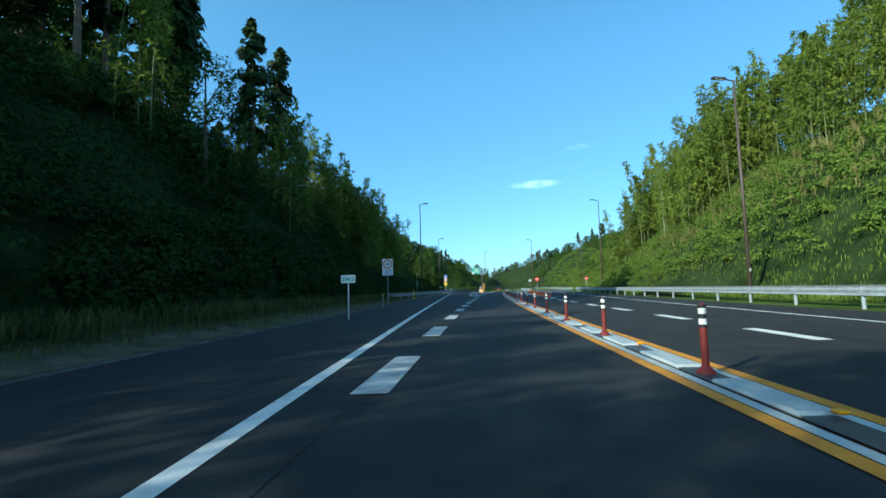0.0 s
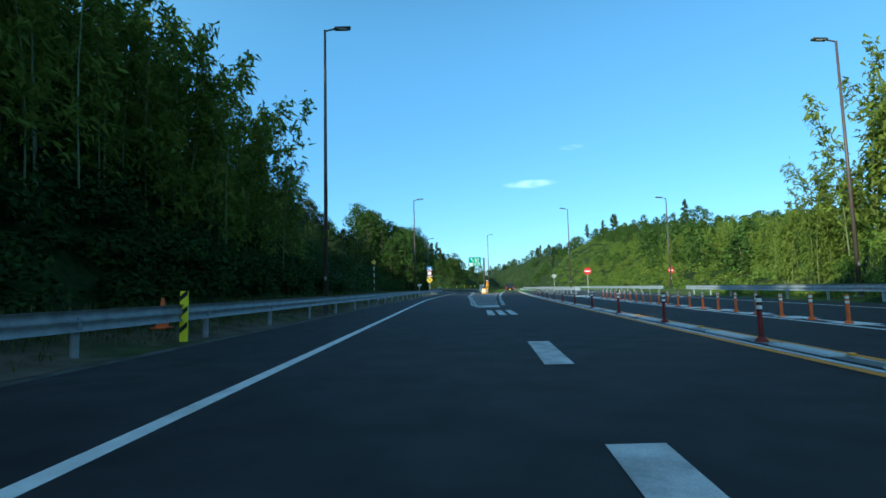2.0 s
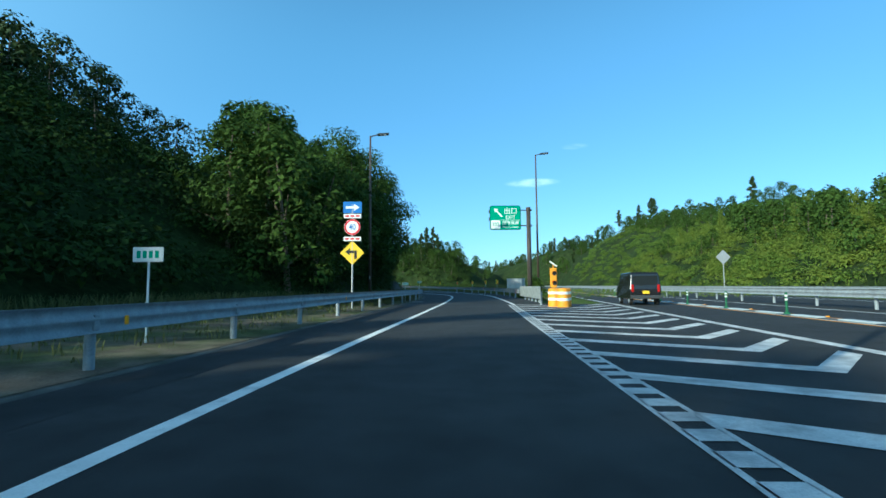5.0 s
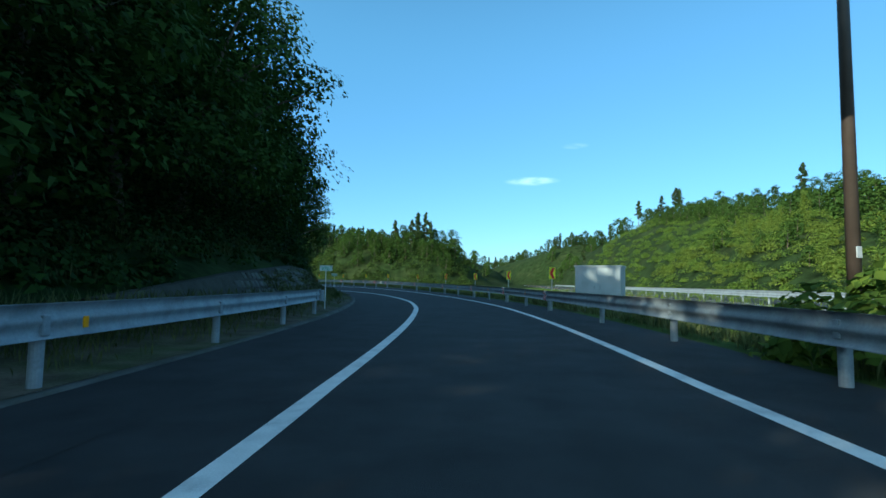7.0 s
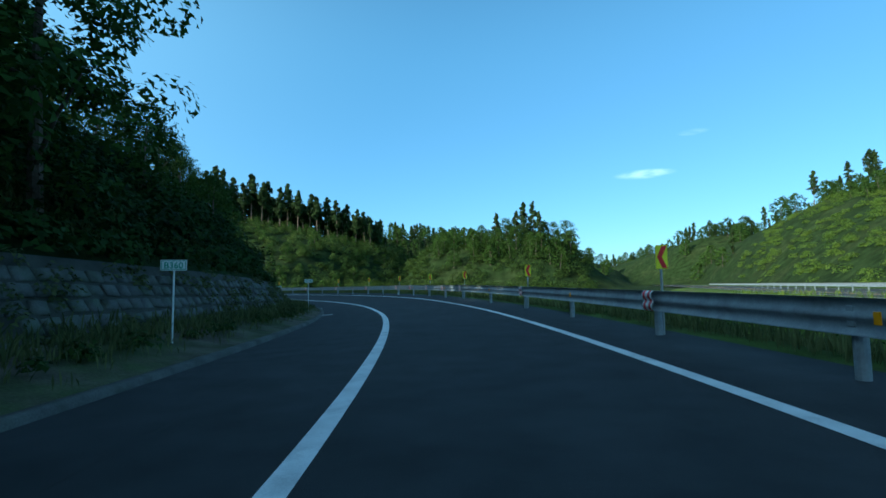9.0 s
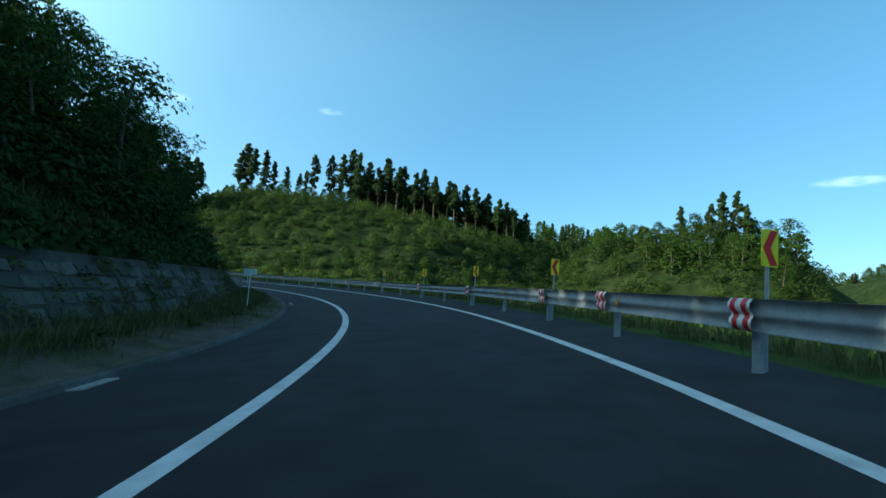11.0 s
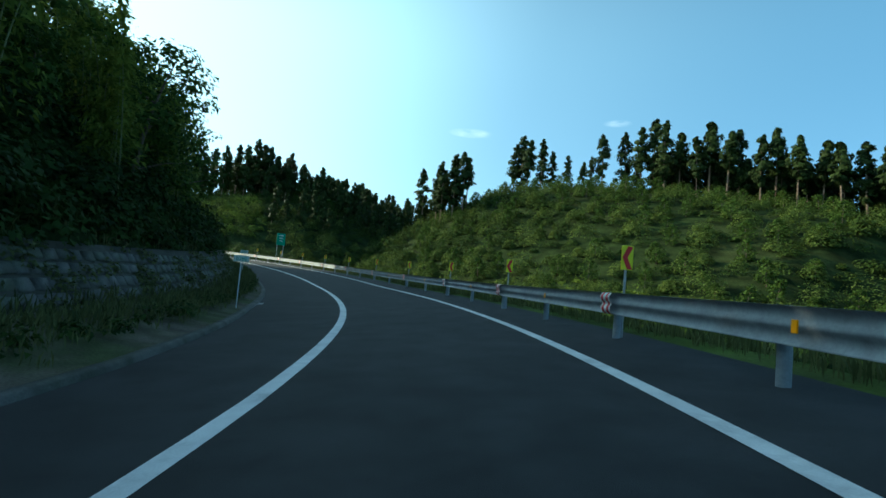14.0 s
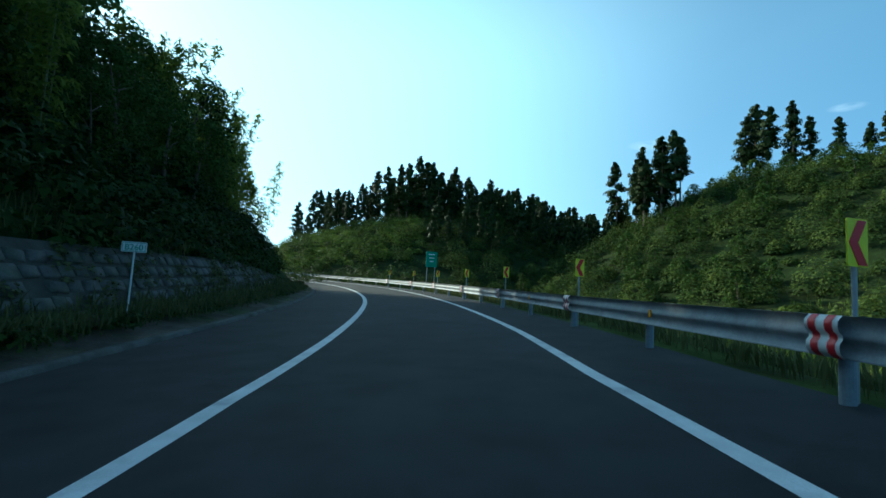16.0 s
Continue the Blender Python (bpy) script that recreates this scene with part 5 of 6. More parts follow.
def no_entry(r, z, x, y, turn):
    t = thing("no_entry_sign", label="round red no-entry disc with a white bar on a grey post", category="road sign", group="no-entry signs")
    slim_post(t, z, 0.04)
    bm = bmesh.new(); plate(bm, disc(r), -0.012, 0.0); bmesh.ops.translate(bm, vec=(0, 0, z), verts=bm.verts)
    f = part("disc", bm, RED_SIGN, t)
    bm = bmesh.new(); plate(bm, rounded(r * 1.5, r * 0.34, 0.02), -0.018, -0.013); bmesh.ops.translate(bm, vec=(0, 0, z), verts=bm.verts)
    part("bar", bm, WHITE, f, "white bar")
    t.matrix_basis = pose(x, y, 0.0, 0, 0, turn)


no_entry(0.48, 3.05, 20.4, 116.8, -4)
no_entry(0.42, 2.95, 33.0, 119.4, -4)
dm = thing("diamond_sign", label="grey back of a diamond sign on a grey post", category="road sign")
slim_post(dm, 3.6, 0.035)
bm = bmesh.new(); plate(bm, ((0, 0.62), (0.62, 0), (0, -0.62), (-0.62, 0)), -0.01, 0.01); bmesh.ops.translate(bm, vec=(0, 0, 3.4), verts=bm.verts)
part("board", bm, POLE_GREY, dm)
dm.matrix_basis = pose(25.8, 161.4, 0)
gs = thing("guide_sign", label="dark green guide board on two posts beyond the bend", category="road sign")
bm = bmesh.new(); plate(bm, rounded(1.7, 2.2, 0.08), -0.02, 0.02); bmesh.ops.translate(bm, vec=(0, 0, 3.2), verts=bm.verts)
gbd = part("board", bm, GREEN_SIGN, gs)
for k in range(3):
    bm = bmesh.new(); plate(bm, rounded(1.0 - 0.2 * k, 0.14, 0.02), -0.03, -0.022); bmesh.ops.translate(bm, vec=(0, 0, 3.9 - 0.5 * k), verts=bm.verts)
    part("bar", bm, WHITE, gbd)
for x in (-0.6, 0.6):
    bm = bmesh.new(); rod(bm, (x, 0.06, -4.0), (x, 0.06, 4.2), 0.05, n=10)
    part("post", bm, POLE_GREY, gs)
gs.matrix_basis = pose(-132.0, 262.2, 2.9, 0, 0, 110)

# ---------------------------------------------------------------- lane divider posts and blocks


def tube_post(h, colour, bands, label, group, sleeve=0.0):
    t = thing("lane_post", label=label, category="lane post", group=group)
    bm = bmesh.new(); rod(bm, (0, 0, 0), (0, 0, 0.04), 0.12, 0.1, n=14); rod(bm, (0, 0, 0.04), (0, 0, 0.09), 0.09, 0.05, n=14)
    part("base", bm, colour, t)
    bm = bmesh.new(); rod(bm, (0, 0, 0.06), (0, 0, h - 0.02), 0.045, n=14); rod(bm, (0, 0, h - 0.02), (0, 0, h), 0.045, 0.025, n=14)
    part("tube", bm, colour, t, smooth=False)
    if sleeve:
        bm = bmesh.new(); rod(bm, (0, 0, sleeve), (0, 0, h - 0.015), 0.0465, n=14)
        part("sleeve", bm, BLACK, t, "black sleeve round the top")
    for z in bands:
        bm = bmesh.new(); rod(bm, (0, 0, z), (0, 0, z + 0.07), 0.048, n=14)
        part("band", bm, WHITE, t, "white reflective band")
    return t


red = tube_post(0.86, RED_RUBBER, (0.6, 0.73), "dull red rubber post with two white bands on the lane divider", "red lane posts", 0.56)
POST_Y = [6.1 + 4.92 * k for k in range(-5, 34)]
red.matrix_basis = pose(*main(POST_Y[0], 0.0, 0.03))
for y in POST_Y[1:27]:
    copy_thing(red, pose(*main(y, 0.0, 0.03)))
grn = tube_post(0.8, GREEN_RUBBER, (0.5, 0.64), "dull green rubber post with white bands on the lane divider", "green lane posts")
grn.matrix_basis = pose(*main(POST_Y[27], 0.0, 0.03))
for y in POST_Y[28:]:
    copy_thing(grn, pose(*main(y, 0.0, 0.03)))
tagged(copy_thing(grn, pose(*main(54.6, 4.05, 0.0))), "dull green rubber post with white bands on the painted island")
org = tube_post(0.75, ORANGE_RUBBER, (0.52, 0.64), "bright orange rubber post with white bands on the painted island", "orange lane posts")
org.matrix_basis = pose(*main(50.6, 4.0))
for k in range(1, 30):
    if k != 3:
        copy_thing(org, pose(*main(50.6 + 1.45 * k, 4.0 + 0.02 * k)))
divider = thing("lane_divider", label="low pale rubber blocks with dark gaps along the centre of the road", category="lane divider", kind="structure")
bm = bmesh.new()
box(bm, 0.34, 1.5, 0.06, (0, 0, 0.03), 0.025)
BLOCK = bpy.data.meshes.new("block"); bm.to_mesh(BLOCK); bm.free(); BLOCK.materials.append(PALE_BLOCK)
bm = bmesh.new()
box(bm, 0.3, 0.94, 0.03, (0, 0, 0.015), 0.012)
BASE = bpy.data.meshes.new("base"); bm.to_mesh(BASE); bm.free(); BASE.materials.append(DARK_GREY)
bm = bmesh.new()
box(bm, 0.1, 0.1, 0.035, (0, 0, 0.0175), 0.012)
STUD = bpy.data.meshes.new("stud"); bm.to_mesh(STUD); bm.free(); STUD.materials.append(AMBER)
for y in POST_Y:
    for me, o, q, zz in ((BLOCK, 1.23, 0, 0), (BLOCK, 3.69, 0, 0), (BASE, 0, 0, 0.0), (BASE, 2.46, 0, 0), (STUD, 2.86, 0.12, 0.058)):
        ob = new(me.name, me); ob.parent = divider
        ob.matrix_basis = pose(*main(y + o, q, zz), 0, 0, main_turn(y))

# drain covers beside the exit road
for s, d, w in ((105.5, -5.7, 1.2), (122.5, -5.0, 1.0), (157.9, -4.0, 1.1), (229.3, -4.55, 0.95), (285.6, -5.4, 0.9), (218.0, -4.3, 0.8)):
    dc = thing("drain_cover", label="pale concrete drain cover set beside the kerb", category="drain cover", group="drain covers")
    bm = bmesh.new(); box(bm, w, 0.75, 0.02, (0, 0, 0.012), 0.004)
    part("slab", bm, CONCRETE, dc)
    bm = bmesh.new()
    for k in range(5):
        box(bm, 0.03, 0.4, 0.004, (-0.2 + 0.1 * k, 0, 0.0245))
    part("slot", bm, DARK_GREY, dc, "narrow dark slots")
    dc.matrix_basis = ramp_pose(s, d) @ pose(0, 0, 0, 0, -math.degrees(float(np.interp(s, RS, RBANK))), 0)
# scraps of paper on the shoulder
for s_, d_, a_ in ((251.0, -3.7, 20), (252.4, -3.68, 65)):
    litter = thing("paper_scrap", ramp_pose(s_, d_, 0.004, a_) @ pose(0, 0, 0, 0, -6, 0), "crumpled white paper scrap lying on the asphalt shoulder", "litter", "paper scraps")
    bm = bmesh.new()
    g_ = [[bm.verts.new((0.05 * i - 0.1, 0.035 * j - 0.05, 0.004 + 0.022 * abs(math.sin(i * 2.1 + j * 1.3)))) for j in range(4)] for i in range(5)]
    for i in range(4):
        for j in range(3):
            bm.faces.new((g_[i][j], g_[i + 1][j], g_[i + 1][j + 1], g_[i][j + 1]))
    bmesh.ops.solidify(bm, geom=bm.faces[:], thickness=0.003)
    part("sheet", bm, WHITE, litter)
# concrete chute block in the wall
chute = thing("drain_chute", label="pale concrete drain chute block set in the stone wall", category="drain chute")
for y in (-0.55, 0.55):
    bm = bmesh.new(); box(bm, 1.7, 0.14, 1.5, (0, y, 0.7), 0.015)
    part("side_wall", bm, CONCRETE, chute)
bm = bmesh.new(); box(bm, 1.5, 0.95, 0.12, (-0.05, 0, 1.25), 0.01)
part("channel", bm, CONCRETE, chute)
bm = bmesh.new(); box(bm, 0.14, 1.24, 1.44, (0.79, 0, 0.66), 0.015)
part("front_slab", bm, CONCRETE, chute)
bm = bmesh.new(); box(bm, 0.6, 1.3, 0.1, (1.05, 0, 0.1), 0.015)
part("apron", bm, CONCRETE, chute)
chute.matrix_basis = ramp_pose(264.2, -6.6, 0.1)
# low white fence rails seen behind the left rail
lowf = thing("low_fence", label="low white pipe fence behind the guard rail", category="fence")
for y in np.arange(96, 112, 2.5):
    x = float(ramp(y, -8.3)[0]); xb = float(ramp(y + 2.5, -8.3)[0])
    bm = bmesh.new(); rod(bm, (0, 0, -0.4), (0, 0, 0.55), 0.04, n=8)
    part("post", bm, WHITE, lowf).matrix_basis = pose(x, y, 0)
    for z in (0.14, 0.46):
        bm = bmesh.new(); rod(bm, (x, y, z), (xb, y + 2.5, z), 0.03, n=8)
        part("rail", bm, WHITE, lowf)
# fence-mounted board with hazard stripes on the left
hz = thing("hazard_board", label="narrow yellow and black board beside a traffic cone behind the rail", category="hazard board")
bm = bmesh.new(); box(bm, 0.2, 0.03, 1.2, (0, 0, 0.6), 0.005)
hb = part("board", bm, LIME_SIGN, hz)
for k in range(3):
    bm = bmesh.new(); plate(bm, ((-0.09, 0.0), (0.09, 0.15), (0.09, 0.27), (-0.09, 0.12)), -0.022, -0.018); bmesh.ops.translate(bm, vec=(0, 0, 0.2 + 0.38 * k), verts=bm.verts)
    part("stripe", bm, BLACK, hb)
hz.matrix_basis = pose(-5.15, 62.6, 0.05)
cone = thing("traffic_cone", label="orange traffic cone with a white band behind the rail", category="traffic cone")
bm = bmesh.new(); rod(bm, (0, 0, 0.03), (0, 0, 0.75), 0.15, 0.03, n=18); box(bm, 0.38, 0.38, 0.04, (0, 0, 0.02), 0.01)
part("cone_body", bm, ORANGE_RUBBER, cone)
bm = bmesh.new(); rod(bm, (0, 0, 0.34), (0, 0, 0.52), 0.103, 0.073, n=18)
part("band", bm, WHITE, cone, "white band")
cone.matrix_basis = pose(-5.9, 63.0, 0.35)
dl = thing("delineator", label="small white post with an amber reflector at the verge", category="delineator")
bm = bmesh.new(); rod(bm, (0, 0, -0.2), (0, 0, 0.7), 0.035, n=10)
part("tube", bm, POLE_GREY, dl)
bm = bmesh.new(); rod(bm, (0, -0.04, 0.78), (0, -0.02, 0.78), 0.06, n=16)
part("reflector", bm, AMBER, dl, "round amber reflector")
dl.matrix_basis = pose(-5.2, 35.5, 0.1)

# ---------------------------------------------------------------- the dark van ahead
van = thing("van", label="boxy black van on the main road, seen from behind", category="van")
prof = ((-1.7, 0.35), (-1.72, 0.9), (-1.6, 1.75), (-1.45, 1.86), (0.9, 1.84), (1.25, 1.1), (1.8, 0.95), (1.85, 0.35))
bm = bmesh.new()
rings = []
for x in (-0.84, -0.8, 0.8, 0.84):
    inset = 0.04 if abs(x) > 0.82 else 0.0
    rings.append([bm.verts.new((x * (0.9 if z > 1.4 else 1.0), y * (1 - inset * 0.3), z - (inset if z > 1.4 else 0))) for y, z in prof])
for a, b in zip(rings[:-1], rings[1:]):
    for i in range(len(prof)):
        bm.faces.new((a[i], a[(i + 1) % len(prof)], b[(i + 1) % len(prof)], b[i]))
bm.faces.new(rings[0]); bm.faces.new(rings[-1][::-1])
bmesh.ops.recalc_face_normals(bm, faces=bm.faces[:])
part("body", bm, CAR_BLACK, van)
bm = bmesh.new(); box(bm, 1.3, 0.03, 0.55, (0, -1.68, 1.38), 0.01, rot=None)
part("rear_window", bm, CAR_GLASS, van)
bm = bmesh.new(); box(bm, 1.66, 0.12, 0.2, (0, -1.74, 0.45), 0.03)
part("bumper", bm, DARK_GREY, van)
bm = bmesh.new(); box(bm, 0.36, 0.02, 0.17, (0, -1.77, 0.72), 0.005)
part("number_plate", bm, YELLOW_SIGN, van, "plain yellow plate")
for x in (-0.7, 0.7):
    bm = bmesh.new(); box(bm, 0.13, 0.06, 0.42, (x, -1.71, 0.95), 0.02)
    part("tail_light", bm, TAIL_RED, van)
for x in (-0.72, 0.72):
    for y in (-1.15, 1.2):
        bm = bmesh.new(); rod(bm, (x - 0.08, y, 0.3), (x + 0.08, y, 0.3), 0.3, n=20)
        w = part("wheel", bm, TYRE, van)
        bm = bmesh.new(); rod(bm, (x - 0.085, y, 0.3), (x + 0.085, y, 0.3), 0.18, n=16)
        part("rim", bm, STEEL, w)
van.matrix_basis = pose(*main(150.0, -2.5, 0.0), 0, 0, main_turn(150))

# ---------------------------------------------------------------- plants
rng = np.random.default_rng(11)


def leaf_quads(centres, size, rng_, long=1.6, up=0.35, droop=None, folded=False, out=None):
    """Pointed leaves at the places given, three-cornered or folded with four: verts and faces."""
    n = len(centres)
    size = np.broadcast_to(size, n) * rng_.uniform(0.7, 1.3, n)
    nrm = rng_.normal(size=(n, 3)); nrm[:, 2] = np.abs(nrm[:, 2]) * 0.8 + up
    if out is not None:
        nrm = nrm * 0.5 + out * 1.3
    nrm /= np.linalg.norm(nrm, axis=1, keepdims=True)
    ax = rng_.normal(size=(n, 3)) if droop is None else droop + rng_.normal(size=(n, 3)) * 0.35
    ax -= nrm * (ax * nrm).sum(1, keepdims=True)
    ax /= np.linalg.norm(ax, axis=1, keepdims=True)
    sd = np.cross(nrm, ax)
    L, W = (size * long / 2)[:, None], (size / 2)[:, None]
    a = centres - ax * L
    b = centres + sd * W + nrm * W * 0.35
    c = centres + ax * L
    d = centres - sd * W + nrm * W * 0.35
    if not folded:
        b, d = b - ax * L * rng_.uniform(0.3, 1.0, n)[:, None], d - ax * L * rng_.uniform(0.3, 1.0, n)[:, None]
        return np.stack([b, c, d], 1).reshape(-1, 3), np.arange(3 * n).reshape(-1, 3)
    v = np.stack([a, b, c, d], 1).reshape(-1, 3)
    return v, np.arange(4 * n).reshape(-1, 4)


def ball(n, r, rng_, hollow=0.45):
    p = rng_.normal(size=(n, 3)); p /= np.linalg.norm(p, axis=1, keepdims=True)
    return p * (hollow + (1 - hollow) * rng_.random(n) ** 0.6)[:, None] * np.asarray(r)


def foliage(name, centres, size, material, parent, seed, **kw):
    v, f = leaf_quads(np.asarray(centres), size, np.random.default_rng(seed), **kw)
    ob = new(name, np_mesh(name, v, f, material))
    ob.parent = parent
    return ob


def broadleaf(seed, h=9.0, w=3.4, leaves=2500, low=0.08, leaf=0.0233, limbs=3, material=None, label="leafy green broadleaf tree on the hillside"):
    r = np.random.default_rng(seed)
    t = thing("broadleaf_tree", label=label, category="tree", group="broadleaf trees")
    bm = bmesh.new()
    lean = r.normal(size=2) * 0.05 * h
    spine = [(lean[0] * u * u, lean[1] * u * u, h * u * 0.85 - (1.0 if u == 0 else 0)) for u in np.linspace(0, 1, 6)]
    tube(bm, spine, [0.02 * h * (1 - 0.85 * u) for u in np.linspace(0, 1, 6)])
    part("trunk", bm, BARK, t)
    cl = []
    n = 46
    for k in range(n):
        u = (k + r.random()) / n
        a = k * 2.4 + r.normal() * 0.4
        prof = math.sin(math.pi * min(1.0, 0.16 + 0.84 * u) ** 0.85) ** 0.6
        rad = w * prof * (0.3 + 0.72 * r.random() ** 0.7)
        z = h * (low + (0.93 - low) * u)
        tip = (rad * math.cos(a) + lean[0] * u * u, rad * math.sin(a) + lean[1] * u * u, z)
        cl.append(tip)
        if limbs and k in (11, 23, 35):
            bm = bmesh.new()
            z0 = max(0.15 * h, z - 0.16 * h)
            q = z0 / (h * 0.85)
            tube(bm, [(lean[0] * q * q, lean[1] * q * q, z0), tuple((np.array((0, 0, z0)) + np.array(tip)) / 2 + (0, 0, 0.02 * h)), tip], [0.007 * h, 0.005 * h, 0.002 * h], 6)
            part("limb", bm, BARK, t)
    per = leaves // n
    lobes = [ball(per, (w * r.uniform(0.18, 0.38), w * r.uniform(0.18, 0.38), h * r.uniform(0.04, 0.085)), r, 0.45) for c in cl]
    pts = np.concatenate([np.array(c) + b for c, b in zip(cl, lobes)])
    face = np.concatenate([b + np.array((c[0], c[1], 0.25 * h)) * 0.12 for c, b in zip(cl, lobes)])
    face /= np.linalg.norm(face, axis=1, keepdims=True)
    foliage("crown", pts, leaf * h, material or L_BROAD, t, seed, long=1.5, out=face)
    return t


def cedar(seed, h=16.0, bare=0.3, leaves=1800, leaf=0.026):
    r = np.random.default_rng(seed)
    t = thing("cedar_tree", label="tall dark cedar with a bare lower trunk on the ridge", category="tree", group="cedar trees")
    bm = bmesh.new()
    tube(bm, [(0, 0, -1.0), (r.normal() * 0.08, r.normal() * 0.08, h * 0.5), (r.normal() * 0.1, r.normal() * 0.1, h * 0.97)], [0.013 * h + 0.03, 0.01 * h, 0.02])
    part("trunk", bm, CEDAR_BARK, t)
    pts, dr, face = [], [], []
    nb = 36
    for k in range(nb):
        u = (k + r.random()) / nb
        z = h * (bare + (1 - bare) * u)
        rad = (0.14 * h) * (1 - u) ** 0.42 * min(1.0, 0.55 + 2.2 * u) * r.uniform(0.45, 1.2) + 0.2
        if u < 0.12:
            rad *= 0.6
        a = r.uniform(0, 6.28)
        tip = np.array((rad * math.cos(a) * 0.7, rad * math.sin(a) * 0.7, z))
        if k in (5, 13, 22):
            bm = bmesh.new()
            tube(bm, [(0, 0, z - 0.2), tuple(tip)], [0.035, 0.012], 5)
            part("limb", bm, CEDAR_BARK, t)
        m = leaves // nb
        tuft = ball(m, (rad * 0.55 + 0.1, rad * 0.55 + 0.1, h * 0.034), r, 0.35)
        pts.append(tip + tuft); face.append(tuft + np.array((math.cos(a), math.sin(a), 0.4)) * rad * 0.3)
        o = np.array((math.cos(a), math.sin(a), -0.5)); dr.append(np.repeat(o[None], m, 0))
    face = np.concatenate(face); face /= np.linalg.norm(face, axis=1, keepdims=True)
    v, f = leaf_quads(np.concatenate(pts), leaf * h, r, 2.0, 0.3, np.concatenate(dr), out=face)
    ob = new("crown", np_mesh("crown", v, f, L_CEDAR)); ob.parent = t
    return t


def bamboo(seed, h=11.0, leaves=2350, leaf=0.0145):
    r = np.random.default_rng(seed)
    t = thing("bamboo_clump", label="clump of arching yellow-green bamboo with feathery tops", category="bamboo", group="bamboo clumps")
    pts, dr = [], []
    nc = 6
    for k in range(nc):
        a = r.uniform(0, 6.28)
        bx, by = r.normal() * 0.9, r.normal() * 0.9
        hh = h * r.uniform(0.75, 1.05)
        lean = r.uniform(0.06, 0.2) * hh
        arc = [np.array((bx + lean * u ** 2.4 * math.cos(a), by + lean * u ** 2.4 * math.sin(a), hh * (u - 0.06 * u ** 3) - 0.6 * (u == 0))) for u in np.linspace(0, 1, 7)]
        bm = bmesh.new()
        tube(bm, [tuple(p) for p in arc], [0.038 * (1 - i / 8) for i in range(7)], 6)
        part("culm", bm, CULM, t)
        m = leaves // nc
        u = 0.28 + 0.72 * r.random(m) ** 0.8
        base = np.stack([np.interp(u, np.linspace(0, 1, 7), [p[i] for p in arc]) for i in range(3)], -1)
        spray = r.integers(0, 26, m)
        sa = r.uniform(0, 6.28, 26); su = np.linspace(0.14, 1, 26)
        u = su[spray] + r.normal(size=m) * 0.012
        base = np.stack([np.interp(u, np.linspace(0, 1, 7), [p[i] for p in arc]) for i in range(3)], -1)
        out = r.random(m) * (0.16 * hh) * (1.15 - np.clip(u, 0, 1)) + 0.1
        d = np.stack([np.cos(sa[spray]), np.sin(sa[spray]), np.full(m, 0.25)], -1)
        p = base + d * out[:, None] + r.normal(size=(m, 3)) * 0.16
        p[:, 2] -= (out ** 2) * 0.25
        pts.append(p); dr.append(np.stack([d[:, 0], d[:, 1], np.full(m, -0.9)], -1))
    v, f = leaf_quads(np.concatenate(pts), leaf * h, r, 3.2, 0.2, np.concatenate(dr))
    ob = new("leaves", np_mesh("leaves", v, f, L_BAMBOO)); ob.parent = t
    return t


KINDS = {"b": [(broadleaf, dict(seed=s, h=9.0, w=w)) for s, w in ((1, 3.3), (2, 2.8), (3, 3.9), (4, 3.2))],
         "h": [(broadleaf, dict(seed=s, h=9.0, w=w, leaves=5500, leaf=0.0156)) for s, w in ((11, 3.3), (12, 3.0), (13, 3.7))],
         "g": [(broadleaf, dict(seed=s, h=9.0, w=w, leaves=1700, leaf=0.03)) for s, w in ((8, 3.4), (9, 2.9))],
         "n": [(bamboo, dict(seed=s, h=11.0, leaves=720, leaf=0.022)) for s in (44, 45)],
         "f": [(broadleaf, dict(seed=s, h=9.0, w=w, leaves=506, leaf=0.062, limbs=0)) for s, w in ((5, 3.3), (6, 2.8), (7, 3.8))],
         "c": [(cedar, dict(seed=s, h=16.0, bare=b)) for s, b in ((21, 0.1), (22, 0.22), (23, 0.16))],
         "t": [(cedar, dict(seed=s, h=17.0, bare=b)) for s, b in ((31, 0.34), (32, 0.44), (33, 0.28))],
         "d": [(cedar, dict(seed=s, h=16.0, bare=b, leaves=486, leaf=0.05)) for s, b in ((51, 0.06), (52, 0.12), (53, 0.1))],
         "v": [(broadleaf, dict(seed=s, h=9.0, w=w, leaves=1150, leaf=0.036, limbs=0, material=L_HILL_SHADE, label="rounded broadleaf tree coloured dark for the hillside's shade")) for s, w in ((15, 3.6), (16, 3.2), (17, 4.0))],
         "m": [(bamboo, dict(seed=s, h=11.0)) for s in (41, 42, 43)]}
HEIGHT = {"b": 9.0, "v": 9.0, "h": 9.0, "g": 9.0, "n": 11.0, "f": 9.0, "c": 16.0, "d": 16.0, "t": 17.0, "m": 11.0}
MADE = {}


def template(kind, k, m=None):
    if (kind, k) not in MADE:
        fn, kw = KINDS[kind][k]
        MADE[(kind, k)] = fn(**kw)
        return MADE[(kind, k)], True
    return MADE[(kind, k)], False


WOOD_POOL = []


